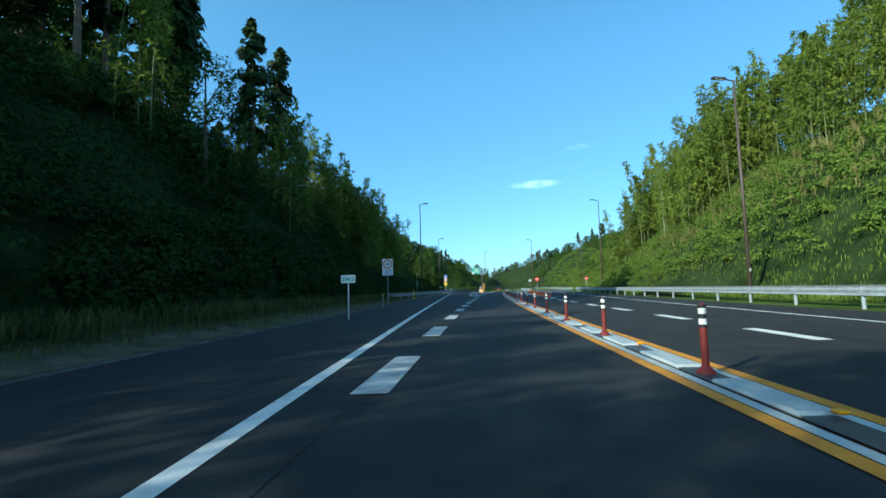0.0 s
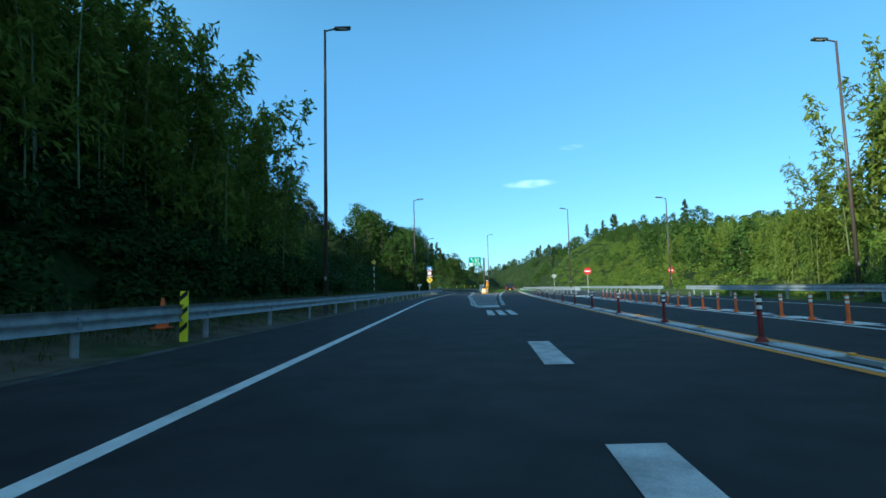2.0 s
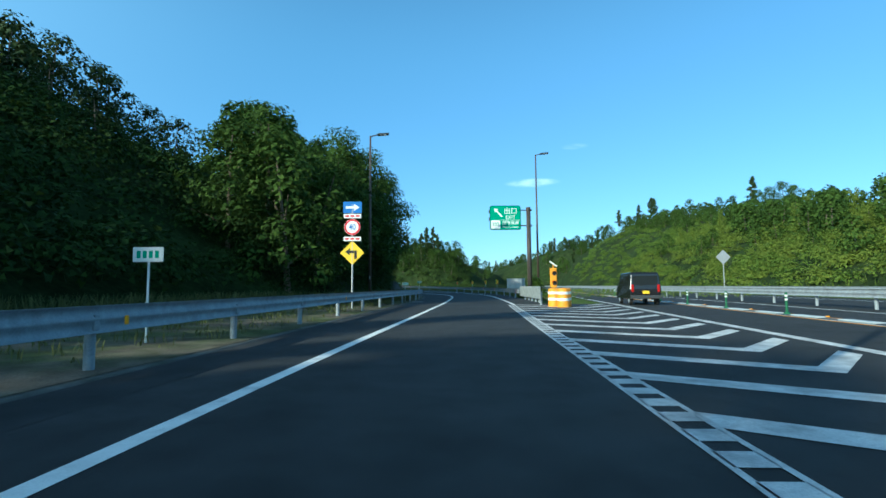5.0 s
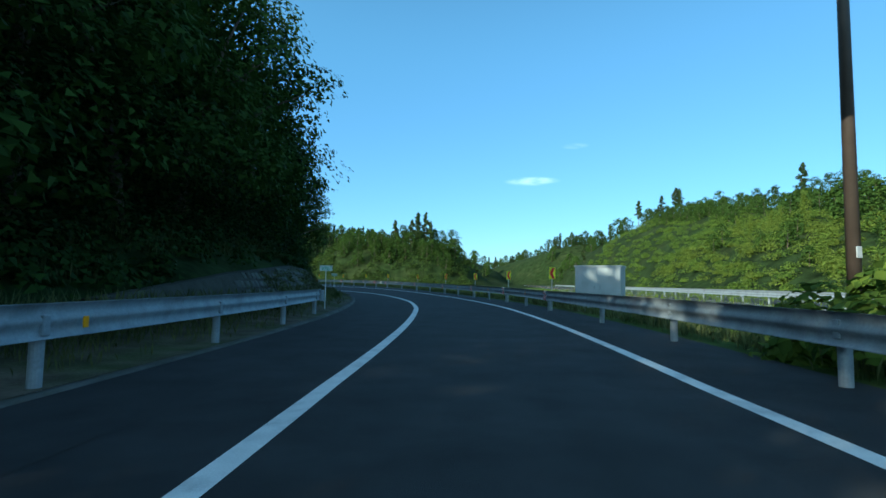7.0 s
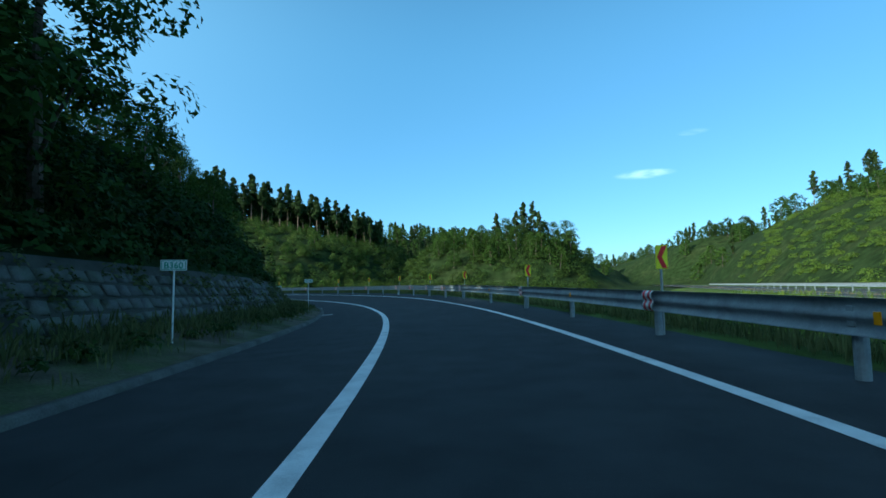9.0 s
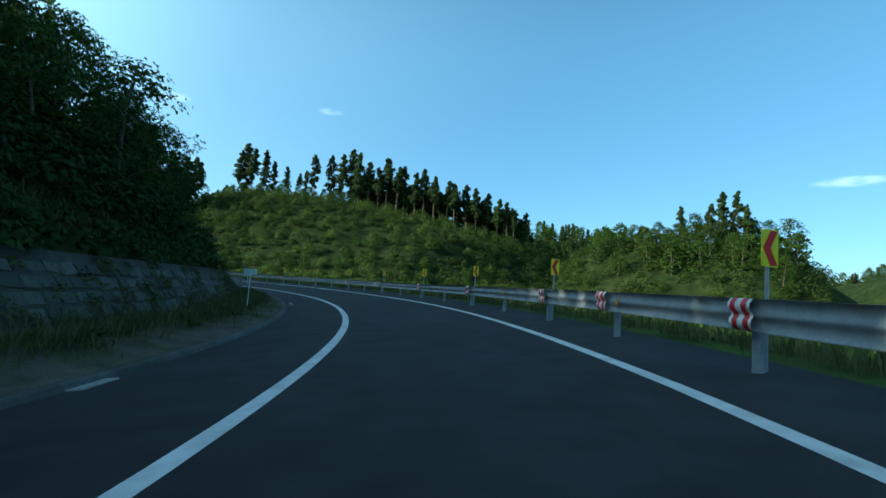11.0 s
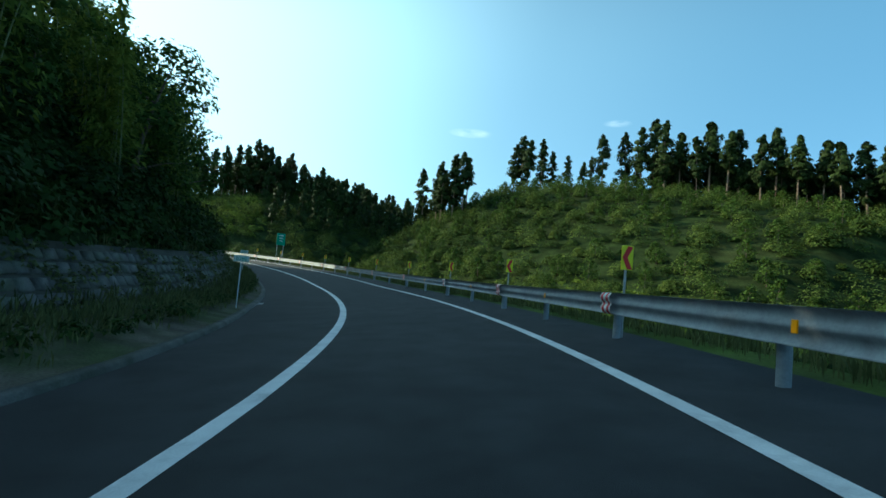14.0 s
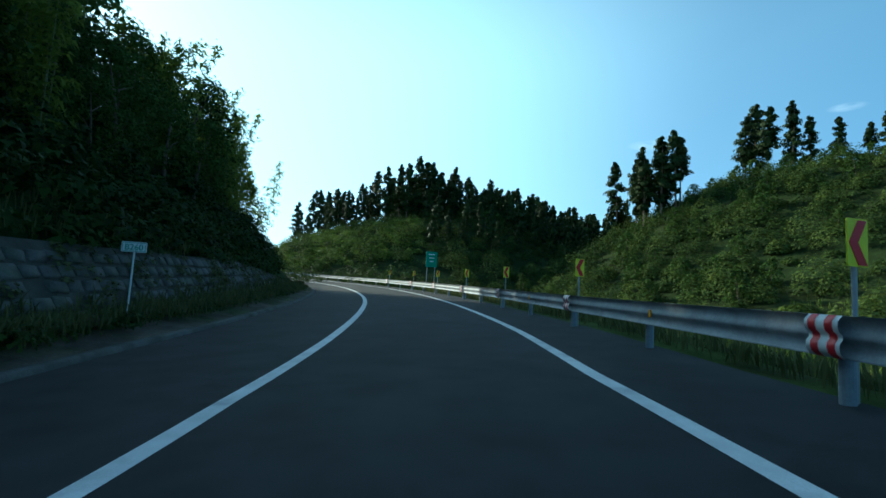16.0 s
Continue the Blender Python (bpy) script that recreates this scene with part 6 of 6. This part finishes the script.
def plant(kind, x, y, height, pool=False, oak=False):
    k = int(rng.integers(len(KINDS[kind])))
    sc = height / HEIGHT[kind]
    z = float(ground_at(np.array([x]), np.array([y]))[0]) - 0.15
    m = pose(x, y, z, rng.normal() * 2, rng.normal() * 2, rng.uniform(0, 360)) @ Matrix.Diagonal((sc, sc, sc, 1))
    # trees on the shaded left hill take the leaf with shade in its colour
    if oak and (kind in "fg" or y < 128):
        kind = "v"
    ob, fresh = template(kind, k)
    if fresh:
        ob.matrix_basis = m if oak else pose(x, y, z, 0, 0, rng.uniform(0, 360))
    elif pool:
        WOOD_POOL.append((kind, k, m))
    else:
        copy_thing(ob, m)


def scatter(n, kinds, s_rng, d_rng, h_rng, where, apart=2.2, pool=False, oak=False):
    """Plants n of the kinds at random in a band along a road, kept apart; pool: into the joined far woods."""
    got = []
    tries = 0
    while len(got) < n and tries < n * 25:
        tries += 1
        s, d = rng.uniform(*s_rng), rng.uniform(*d_rng)
        x, y = (float(v) for v in where(s, d)[:2])
        if all((x - a) ** 2 + (y - b) ** 2 > apart ** 2 for a, b in got):
            got.append((x, y))
            plant(kinds[int(rng.integers(len(kinds)))], x, y, rng.uniform(*h_rng), pool, oak)


def join_woods():
    """The far trees, which nobody could count, as one mass of crowns and one of trunks."""
    by_mat = {}
    for kind, k, m in WOOD_POOL:
        for o in MADE[(kind, k)].children:
            me = o.data
            if o.name.startswith(("limb", "culm")):
                continue
            key = (o.name.split(".")[0], me.materials[0].name)
            v = np.empty(len(me.vertices) * 3, np.float32); me.vertices.foreach_get("co", v)
            mm = np.array(m)
            v = v.reshape(-1, 3) @ mm[:3, :3].T + mm[:3, 3]
            k_ = 4 if o.name.startswith("trunk") else 3
            f = np.array([p.vertices[:k_] for p in me.polygons if len(p.vertices) == k_])
            by_mat.setdefault(key, []).append((v, f, me.materials[0]))
    for (nm, mt), rows in by_mat.items():
        vs, fs, k = [], [], 0
        for v, f, material in rows:
            vs.append(v); fs.append(f + k); k += len(v)
        ob = new("far_woods", np_mesh("far_woods", np.concatenate(vs), np.concatenate(fs), rows[0][2]))
        tagged(ob, "mixed green woods covering the distant hillsides", "woods", kind="stuff")


# wooded hill left of the main road
scatter(5, "hm", (8, 34), (-19, -14), (3.0, 4.5), ramp, 2.4)
scatter(16, "mmn", (38, 62), (-19, -13), (3.5, 5), ramp, 2.0)
scatter(24, "mmm", (54, 88), (-16.5, -11.5), (8, 11), ramp, 2.0)
scatter(14, "gn", (55, 88), (-27, -17), (8, 11), ramp, 3.0)
for s, d, h, kind in ((22, -23, 15, "t"), (26, -22, 14, "t"), (30, -23.5, 16, "t"), (33, -21.5, 15, "t"), (36, -22.5, 15, "c"), (39, -24, 16, "t"), (18, -24, 14, "t"), (46, -20.5, 9, "c"), (51, -20, 9, "c"), (28, -27, 15, "t"), (43, -26, 14, "t")):
    x, y = (float(v) for v in ramp(s, d)[:2])
    plant(kind, x, y, h)
scatter(16, "gct", (4, 34), (-34, -25), (8, 12), ramp, 3.0)
# out of view behind the start: added to shade the road
scatter(15, "bb", (-26, 4), (-16, -12), (5.5, 7), ramp, 2.6)
# mostly hidden behind the bank's crest: added to cast shade on the next hill
scatter(64, "dfd", (15, 98), (-90, -32), (11, 15), ramp, 4.0, True)
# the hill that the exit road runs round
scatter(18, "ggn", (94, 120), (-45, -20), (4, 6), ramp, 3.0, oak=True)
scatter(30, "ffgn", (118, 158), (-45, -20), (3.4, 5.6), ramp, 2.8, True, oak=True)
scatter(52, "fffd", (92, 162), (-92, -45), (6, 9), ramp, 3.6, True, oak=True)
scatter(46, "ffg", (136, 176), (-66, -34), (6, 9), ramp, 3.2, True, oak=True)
scatter(24, "hhh", (164, 199), (-13, -9.8), (9, 13), ramp, 2.4)
scatter(22, "gg", (166, 202), (-26, -13), (9.5, 13), ramp, 3.0)
scatter(4, "h", (197, 203), (-10, -8.8), (8.5, 10), ramp, 1.8)
scatter(16, "bb", (147, 166), (-14.5, -10), (8, 10.5), ramp, 2.2)
scatter(50, "bbb", (204, 330), (-15, -11), (3.2, 5.2), ramp, 2.0)
scatter(16, "bb", (238, 264), (-13.5, -10.5), (4, 6.2), ramp, 2.2)
scatter(46, "gggn", (206, 345), (-27, -14), (4.6, 7.2), ramp, 2.5)
scatter(30, "ff", (210, 330), (-42, -27), (6, 9), ramp, 3.4, True)
scatter(22, "bbm", (300, 352), (-22, -10.5), (5.5, 8.5), ramp, 2.2)
scatter(14, "bm", (276, 306), (-13.5, -10.5), (5.5, 7.5), ramp, 2.2)
scatter(5, "m", (330, 343), (-13, -11), (8, 10), ramp, 1.6)
scatter(16, "ggn", (325, 372), (-34, -18), (9, 13), ramp, 2.8)


def along(a, b):
    ax, ay = a; bx, by = b
    ln = math.hypot(bx - ax, by - ay)
    ux, uy = (bx - ax) / ln, (by - ay) / ln
    return lambda s, d: (ax + ux * s + uy * d, ay + uy * s - ux * d)


# cedar ridge beyond the bend
ridge = along((-176, 350), (-78, 385))
for s, d, h in ((-2, 8, 19), (-2, 4, 23), (3, 7, 19), (9.5, 9, 17.5), (12, 6, 14), (17.5, 6, 12), (22, 5, 10), (26, 7, 11), (30.5, 8, 17.5), (36, 4, 19), (42.5, 9, 19), (44.5, 6, 22), (48.5, 8, 20.5), (51, 4, 18.5),
                (57, 9, 16.5), (59, 6, 21), (63.5, 8, 18.5), (65.5, 4, 19.5), (71, 9, 17.5), (73.5, 6, 20), (78, 8, 17.5), (82, 4, 18), (86, 9, 17), (90, 6, 18), (94, 8, 17.5), (97.5, 4, 17), (101.5, 9, 15), (105, 6, 14.5), (107.5, 8, 10.5)):
    x, y = ridge(s, d)
    plant("ct"[int(rng.integers(2))] if s < 56 else "t", x, y, h)
scatter(16, "ttc", (40, 70), (-12, 3), (12, 16), ridge, 2.6)
scatter(26, "tt", (66, 106), (-12, 5), (11, 15), ridge, 2.2)
scatter(30, "f", (8, 112), (4, 18), (3, 5.5), ridge, 3.4, True)
scatter(10, "tc", (-8, 8), (-7, 7), (14, 18), along((-164, 312), (-160, 320)), 2.2)
west = along((-212, 256), (-300, 335))
scatter(50, "cct", (-4, 60), (-12, 26), (12, 16.5), west, 2.6)
scatter(150, "d", (0, 120), (-12, 40), (10, 14), west, 2.6, True)
scatter(46, "d", (40, 112), (-18, -4), (11, 15), ridge, 2.4, True)
scatter(50, "d", (-30, 30), (-30, 30), (13, 18), along((-250, 345), (-240, 360)), 4.0, True)
scatter(24, "f", (-8, 60), (14, 44), (3, 6), west, 3.0, True)
scatter(130, "f", (-6, 116), (10, 78), (2.8, 5.0), ridge, 3.4, True)
scatter(46, "d", (34, 108), (-16, 2), (12, 15), ridge, 2.2, True)
scatter(60, "d", (0, 150), (-20, 20), (15, 20), along((-380, 380), (-250, 470)), 4.0, True)
knoll = along((-46, 386), (0, 380))
scatter(30, "ggf", (4, 54), (6, 22), (6.5, 9.5), knoll, 3.0, True)
scatter(30, "ffff", (2, 56), (-18, 8), (6.5, 9.5), knoll, 2.6, True)
for kind, x, y, h in (("c", -8, 370, 16.5), ("c", -5, 371.5, 16), ("c", -2, 370, 13), ("t", -11, 372, 13), ("c", -19, 373, 13), ("g", -15, 374, 11), ("g", 2, 374, 9.5), ("g", 7, 374, 12), ("g", -25, 375, 9)):
    plant(kind, x, y, h)
scatter(26, "df", (0, 110), (-34, 34), (10, 14), along((-60, 520), (-10, 620)), 5, True)
scatter(64, "d", (-216, -166), (262, 320), (7.5, 10.5), lambda s, d: (s, d), 2.8, True)
scatter(24, "c", (-224, -200), (226, 258), (10, 14), lambda s, d: (s, d), 2.8)
# right-hand hillside
scatter(46, "mmmm", (-25, 66), (26, 33), (9.5, 13), main, 2.0)
scatter(34, "mmmb", (-20, 88), (32, 43), (10, 13.5), main, 2.6)
scatter(28, "mmmm", (52, 92), (20.5, 28), (9, 13.5), main, 2.0)
scatter(6, "m", (78, 96), (20, 28), (6, 9), main, 2.6)
scatter(44, "fnn", (128, 190), (38, 64), (6, 9), main, 3.0, True)
scatter(50, "ffnn", (185, 270), (52, 92), (7, 10), main, 3.2, True)
scatter(60, "ffff", (262, 350), (62, 108), (5, 8), main, 3.6, True)
scatter(56, "ffff", (345, 440), (58, 110), (5, 8), main, 3.6, True)
scatter(60, "ffd", (440, 720), (20, 100), (9, 14), main, 5.0, True)
scatter(50, "ff", (146, 262), (62, 112), (7, 10), main, 3.4, True)
for kind, x, y, h in (("f", 106, 428, 10), ("t", 112, 426, 15), ("f", 119, 427, 8), ("c", 125, 424, 13), ("t", 132, 425, 16), ("c", 135, 424, 15), ("g", 142, 425, 7), ("g", 149, 425, 9), ("g", 157, 426, 12), ("f", 165, 421, 9), ("g", 161, 400, 11), ("f", 160, 386, 11), ("c", 159, 367, 19),
                      ("g", 149, 345, 12), ("g", 150, 339, 13), ("g", 152, 332, 15), ("g", 150, 323, 13), ("f", 113, 572, 12), ("f", 123, 566, 13), ("f", 135, 566, 14), ("f", 105, 441, 13)):
    plant(kind, x, y, h)
scatter(70, "ffd", (-10, 190), (-16, 16), (9, 12), along((128, 585), (66, 765)), 4.0, True)
plant("t", 108.5, 616.0, 15)
scatter(170, "ddf", (-50, 100), (-40, 75), (10, 13), along((-130, 520), (-85, 560)), 3.4, True)
scatter(40, "ffd", (-84, -44), (392, 470), (7, 10), lambda s, d: (s, d), 3.4, True)
scatter(26, "fn", (130, 300), (36, 60), (4, 6.5), main, 4.0, True)
scatter(40, "ffd", (420, 700), (-75, -30), (9, 13), main, 5.0, True)
# tall cedars standing over the bank beyond the bend, given by their tops
for x, y, top in ((-198.4, 239.0, 28.4), (-202.9, 242.0, 28.8), (-201.2, 245.2, 31.5), (-203.5, 249.3, 35.9), (-200.7, 251.8, 36.7), (-203.8, 255.5, 38.3), (-199.8, 257.9, 38.1), (-202.8, 260.3, 41.0), (-205.8, 263.0, 40.5), (-200.7, 264.8, 38.9), (-203.5, 267.7, 37.2), (-201.3, 270.5, 34.1)):
    plant("c" if y < 262 else "t", x, y, max(7.0, top - float(ground_at(np.array([x]), np.array([y]))[0])))
join_woods()


def undergrowth(name, label, where, s_rng, d_rng, count, radius, material, seed, leaf=0.2, flat=0.6, per=110, long=1.3, keep=None, folded=False, lift=0.0, rise=None, spaced=False):
    """Low leafy growth over a band of slope, as one mass."""
    r = np.random.default_rng(seed)
    s, d = r.uniform(*s_rng, count), r.uniform(*d_rng, count)
    if spaced:
        cols_ = max(1, int(math.sqrt(count * (s_rng[1] - s_rng[0]) / (d_rng[1] - d_rng[0]))))
        k_ = np.arange(count)
        s = s_rng[0] + (k_ % cols_ + r.uniform(0.0, 1.0, count)) / cols_ * (s_rng[1] - s_rng[0])
        d = d_rng[0] + (k_ // cols_ + r.uniform(0.0, 1.0, count)) / (count // cols_ + 1) * (d_rng[1] - d_rng[0])
    xy = where(s, d)
    x, y = (xy[..., 0], xy[..., 1]) if isinstance(xy, np.ndarray) else xy
    z = ground_at(x, y) + lift * r.random(count) ** 1.5 if rise is None else xy[..., 2] + rise
    if keep is not None:
        ok = keep(x, y, s, d); x, y, z = x[ok], y[ok], z[ok]
    n = len(x)
    rad = radius * r.uniform(0.55, 1.35, n)
    p = ball(n * per, (1, 1, 1), r, 0.55)
    p[:, 2] = np.abs(p[:, 2]) * flat
    face = p / np.linalg.norm(p, axis=1, keepdims=True)
    p *= np.repeat(rad, per)[:, None]
    p += np.repeat(np.stack([x, y, z - 0.1], -1), per, 0)
    v, f = leaf_quads(p, leaf, r, long, 0.5, folded=folded, out=face)
    ob = new(name, np_mesh(name, v, f, material))
    return tagged(ob, label, "undergrowth", kind="stuff")


def far_xy(a, b):
    fn = along(a, b)
    return lambda s, d: fn(s, d)


# growth in L_BANK carries the banks' shade in its leaf colour
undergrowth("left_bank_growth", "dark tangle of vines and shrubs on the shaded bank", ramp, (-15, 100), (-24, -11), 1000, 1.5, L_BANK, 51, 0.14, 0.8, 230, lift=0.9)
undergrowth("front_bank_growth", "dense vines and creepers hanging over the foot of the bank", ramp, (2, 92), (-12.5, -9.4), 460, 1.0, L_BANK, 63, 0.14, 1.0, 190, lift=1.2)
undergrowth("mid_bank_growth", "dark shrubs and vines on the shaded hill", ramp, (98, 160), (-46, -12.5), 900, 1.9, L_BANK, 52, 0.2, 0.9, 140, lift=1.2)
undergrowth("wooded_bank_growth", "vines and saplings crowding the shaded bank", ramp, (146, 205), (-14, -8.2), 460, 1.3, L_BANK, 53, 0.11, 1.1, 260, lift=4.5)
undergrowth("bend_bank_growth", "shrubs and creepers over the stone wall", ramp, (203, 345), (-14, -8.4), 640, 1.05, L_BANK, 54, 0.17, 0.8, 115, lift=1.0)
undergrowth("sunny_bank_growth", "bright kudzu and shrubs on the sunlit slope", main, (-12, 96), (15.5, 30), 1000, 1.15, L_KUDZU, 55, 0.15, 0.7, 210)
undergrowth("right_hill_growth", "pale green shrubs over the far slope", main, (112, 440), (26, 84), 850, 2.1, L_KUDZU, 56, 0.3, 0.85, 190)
undergrowth("cedar_slope_growth", "green scrub covering the slope below the cedars", far_xy((-185, 345), (-60, 390)), (-22, 140), (2, 84), 640, 1.6, L_SHRUB, 57, 0.25, 0.9, 250, spaced=True)
undergrowth("cedar_slope_bushes", "yellow-green bushes coloured light as if sunlit, below the cedars", far_xy((-185, 345), (-60, 390)), (-22, 140), (4, 84), 215, 2.7, L_BUSH, 69, 0.26, 1.25, 520, spaced=True)
undergrowth("west_slope_growth", "sunlit scrub on the slope beyond the bend", lambda s, d: (s, d), (-230, -118), (185, 335), 620, 2.2, L_SHRUB, 58, 0.27, 1.2, 330, spaced=True, keep=lambda x, y, s, d: land(x, y) > 0.3)
# bright leaf colour paints in the sunlit patch of scrub
undergrowth("west_bank_kudzu", "bright kudzu spread over the sunlit bank beyond the bend", lambda s, d: (s, d), (-192, -160), (222, 262), 250, 1.8, L_KUDZU, 70, 0.25, 1.0, 230, spaced=True, keep=lambda x, y, s, d: land(x, y) > 0.3)
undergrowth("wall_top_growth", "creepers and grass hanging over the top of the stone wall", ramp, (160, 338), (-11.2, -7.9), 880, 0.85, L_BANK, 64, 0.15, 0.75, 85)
undergrowth("bamboo_slope_growth", "feathery young bamboo over the sunlit slope", main, (126, 310), (32, 66), 480, 2.1, L_BAMBOO, 65, 0.24, 0.9, 150, 2.6)
undergrowth("wall_weeds", "weeds and creepers rooted in the wall's joints", lambda s, d: ramp(s, WALL_D(s) - 0.62 * d ** 1.6 * WALL_H(s), 0.35 + d ** 1.6 * WALL_H(s)), (178, 326), (0, 1), 900, 0.32, L_WEED, 66, 0.08, 1.0, 70, rise=-0.05)
undergrowth("verge_weeds", "low weeds on the soil strip before the wall", lambda s, d: ramp(s, KERB_L(s) * (1 - d) - VERGE_END(s) * d, 0.3), (172, 330), (0.3, 1.0), 380, 0.28, L_SHRUB, 67, 0.08, 0.9, 60, rise=0.12)
undergrowth("rail_weeds", "low leafy weeds behind the guard rail", ramp, (160, 335), (5.6, 10.5), 520, 0.55, L_SHRUB, 68, 0.11, 0.8, 90, lift=0.2)
undergrowth("infield_growth", "yellow-green weeds and low shrubs on the open ground", ramp, (168, 330), (8.5, 46), 420, 1.0, L_KUDZU, 59, 0.28, 0.55, 110, keep=lambda x, y, s, d: (x - median_x(y) < -7))
undergrowth("hill_scrub", "mixed green scrub round the wooded knoll", far_xy((-75, 380), (15, 376)), (-5, 90), (-20, 44), 380, 2.6, L_SHRUB, 60, 0.42, 1.25, 170, keep=lambda x, y, s, d: (x - median_x(y) < -12))
undergrowth("rail_bush", "broad-leaved kudzu spilling over the guard rail", lambda s, d: (9.5 + d, 164.0 + s), (0, 2.8), (0, 1.6), 16, 0.6, L_KUDZU, 61, 0.17, 1.1, 150, folded=True, lift=1.5)


def grass(name, label, where, s_rng, d_fn, count, height, material, seed, zfn=None):
    r = np.random.default_rng(seed)
    s = r.uniform(*s_rng, count)
    d = d_fn(s, r.random(count))
    base = where(s, d)
    if zfn is not None:
        base = base.copy(); base[:, 2] = zfn(s, d, base)
    blades = 5
    b = np.repeat(base, blades, 0) + r.normal(size=(count * blades, 3)) * (0.1, 0.1, 0)
    n = len(b)
    h = height * r.uniform(0.4, 1.2, n)
    a = r.uniform(0, 6.28, n)
    side = np.stack([np.cos(a), np.sin(a), np.zeros(n)], -1) * 0.018 * (height / 0.4) ** 0.5
    lean = np.stack([-np.sin(a), np.cos(a), np.zeros(n)], -1) * (h * r.uniform(0.1, 0.6, n))[:, None]
    top = b + lean + np.array((0, 0, 1.0)) * h[:, None]
    mid = b + lean * 0.35 + np.array((0, 0, 0.6)) * h[:, None]
    v = np.stack([b, mid + side, top, mid - side], 1).reshape(-1, 3)
    f = np.arange(4 * n).reshape(-1, 4)
    ob = new(name, np_mesh(name, v, f, material))
    return tagged(ob, label, "grass", kind="stuff")


vz = lambda s, d, b: b[:, 2] + np.interp((KERB_L(s) - d) / np.maximum(VERGE_END(s) + KERB_L(s), 0.3), [0, 0.35, 1], [0.04, 0.6, 1]) * verge_h(1.0)(s)
vd = lambda s, u: KERB_L(s) - 0.3 - u ** 0.6 * (VERGE_END(s) + KERB_L(s) - 0.25)
grass("verge_grass", "uneven green grass on the soil strip behind the kerb", ramp, (-15, 330), vd, 11000, 0.24, L_WEED, 71, vz)
grass("tall_verge_grass", "tall rank grass at the foot of the bank", ramp, (-15, 172), lambda s, u: -VERGE_END(s) + 1.6 - u * 2.8, 6500, 0.7, L_WEED, 72, lambda s, d, b: b[:, 2] + 0.25)
grass("rail_grass", "long green grass behind the guard rail", ramp, (158, 335), lambda s, u: RIGHT_LINE(s) + 2.35 + u ** 1.6 * 4.0, 6500, 0.42, L_WEED, 73, lambda s, d, b: b[:, 2] - 0.08 - np.clip(d - RIGHT_LINE(s) - 2.8, 0, 5) * 0.28)
grass("sunny_grass", "bright tall grass at the foot of the sunlit slope", main, (-28, 98), lambda s, u: OPP_EDGE(s) + 1.5 + u ** 1.3 * 11.0, 7500, 0.42, L_GRASS, 74, lambda s, d, b: np.maximum(ground_at(b[:, 0], b[:, 1]), 0.1))
grass("wall_grass", "long grass drooping over the stone wall", ramp, (168, 335), lambda s, u: -8.2 - u * 2.6, 4200, 0.5, L_WEED, 77, lambda s, d, b: ground_at(b[:, 0], b[:, 1]))
grass("wall_foot_grass", "rank dull green grass along the foot of the stone wall", ramp, (172, 332), lambda s, u: WALL_D(s) + 0.9 - u * 1.15, 4200, 0.4, L_WEED, 78, lambda s, d, b: b[:, 2] + 0.38 + np.clip(WALL_D(s) - d, 0, 1) * 1.3)
grass("dry_grass", "tufts of dry straw-coloured grass on the sunlit slope", main, (-10, 70), lambda s, u: 18 + u * 8.0, 700, 0.75, L_STRAW, 75, lambda s, d, b: ground_at(b[:, 0], b[:, 1]) + 0.5)
grass("infield_grass", "rough yellow-green grass on the open ground", ramp, (165, 330), lambda s, u: RIGHT_LINE(s) + 6.0 + u * 40, 6000, 0.8, L_GRASS, 76, lambda s, d, b: ground_at(b[:, 0], b[:, 1]))

# ---------------------------------------------------------------- blocks of the stone wall
STONES = []
for k in range(6):
    r_ = np.random.default_rng(90 + k)
    bm = bmesh.new()
    box(bm, 0.1, 0.45, 0.285, (0, 0, 0), 0.035)
    for v in bm.verts:
        v.co += Vector(r_.normal(size=3) * (0.008, 0.022, 0.014))
    me = bpy.data.meshes.new("stone"); bm.to_mesh(me); bm.free(); me.materials.append(STONE)
    STONES.append(me)
wr = np.random.default_rng(97)
extra_v, extra_f, nv = [], [], 0
count = 0
for row in range(6):
    s = 175.0 + (row % 2) * 0.25
    while s < 322:
        hgt = float(WALL_H(s))
        z = 0.15 + row * 0.305
        if z + 0.12 < hgt and not (263.3 < s < 265.1) and wr.random() > 0.04:
            tilt = math.degrees(math.atan(0.62))
            w = wr.uniform(0.88, 1.1)
            m = ramp_pose(s, float(WALL_D(s)) - 0.62 * z - 0.01 + wr.normal() * 0.014, 0.35 + z) @ pose(0, 0, 0, wr.normal() * 2.5 - 2, -tilt, wr.normal() * 2) @ Matrix.Diagonal((1, w * wr.uniform(0.9, 1.05), wr.uniform(0.92, 1.07), 1))
            me = STONES[int(wr.integers(6))]
            if 226 < s < 262 and count < 300:
                ob = new("stone", me); ob.parent = wall; ob.matrix_basis = m; count += 1
            else:
                co = np.array([m @ v.co for v in me.vertices])
                for p in me.polygons:
                    ids = list(p.vertices)
                    for i in range(1, len(ids) - 1):
                        extra_f.append((nv + ids[0], nv + ids[i], nv + ids[i + 1]))
                extra_v.append(co); nv += len(co)
        s += 0.485 * wr.uniform(0.94, 1.1)
more = new("stones", np_mesh("stones", np.concatenate(extra_v), np.array(extra_f), STONE))
more.parent = wall
tagged(more, kind="stuff")
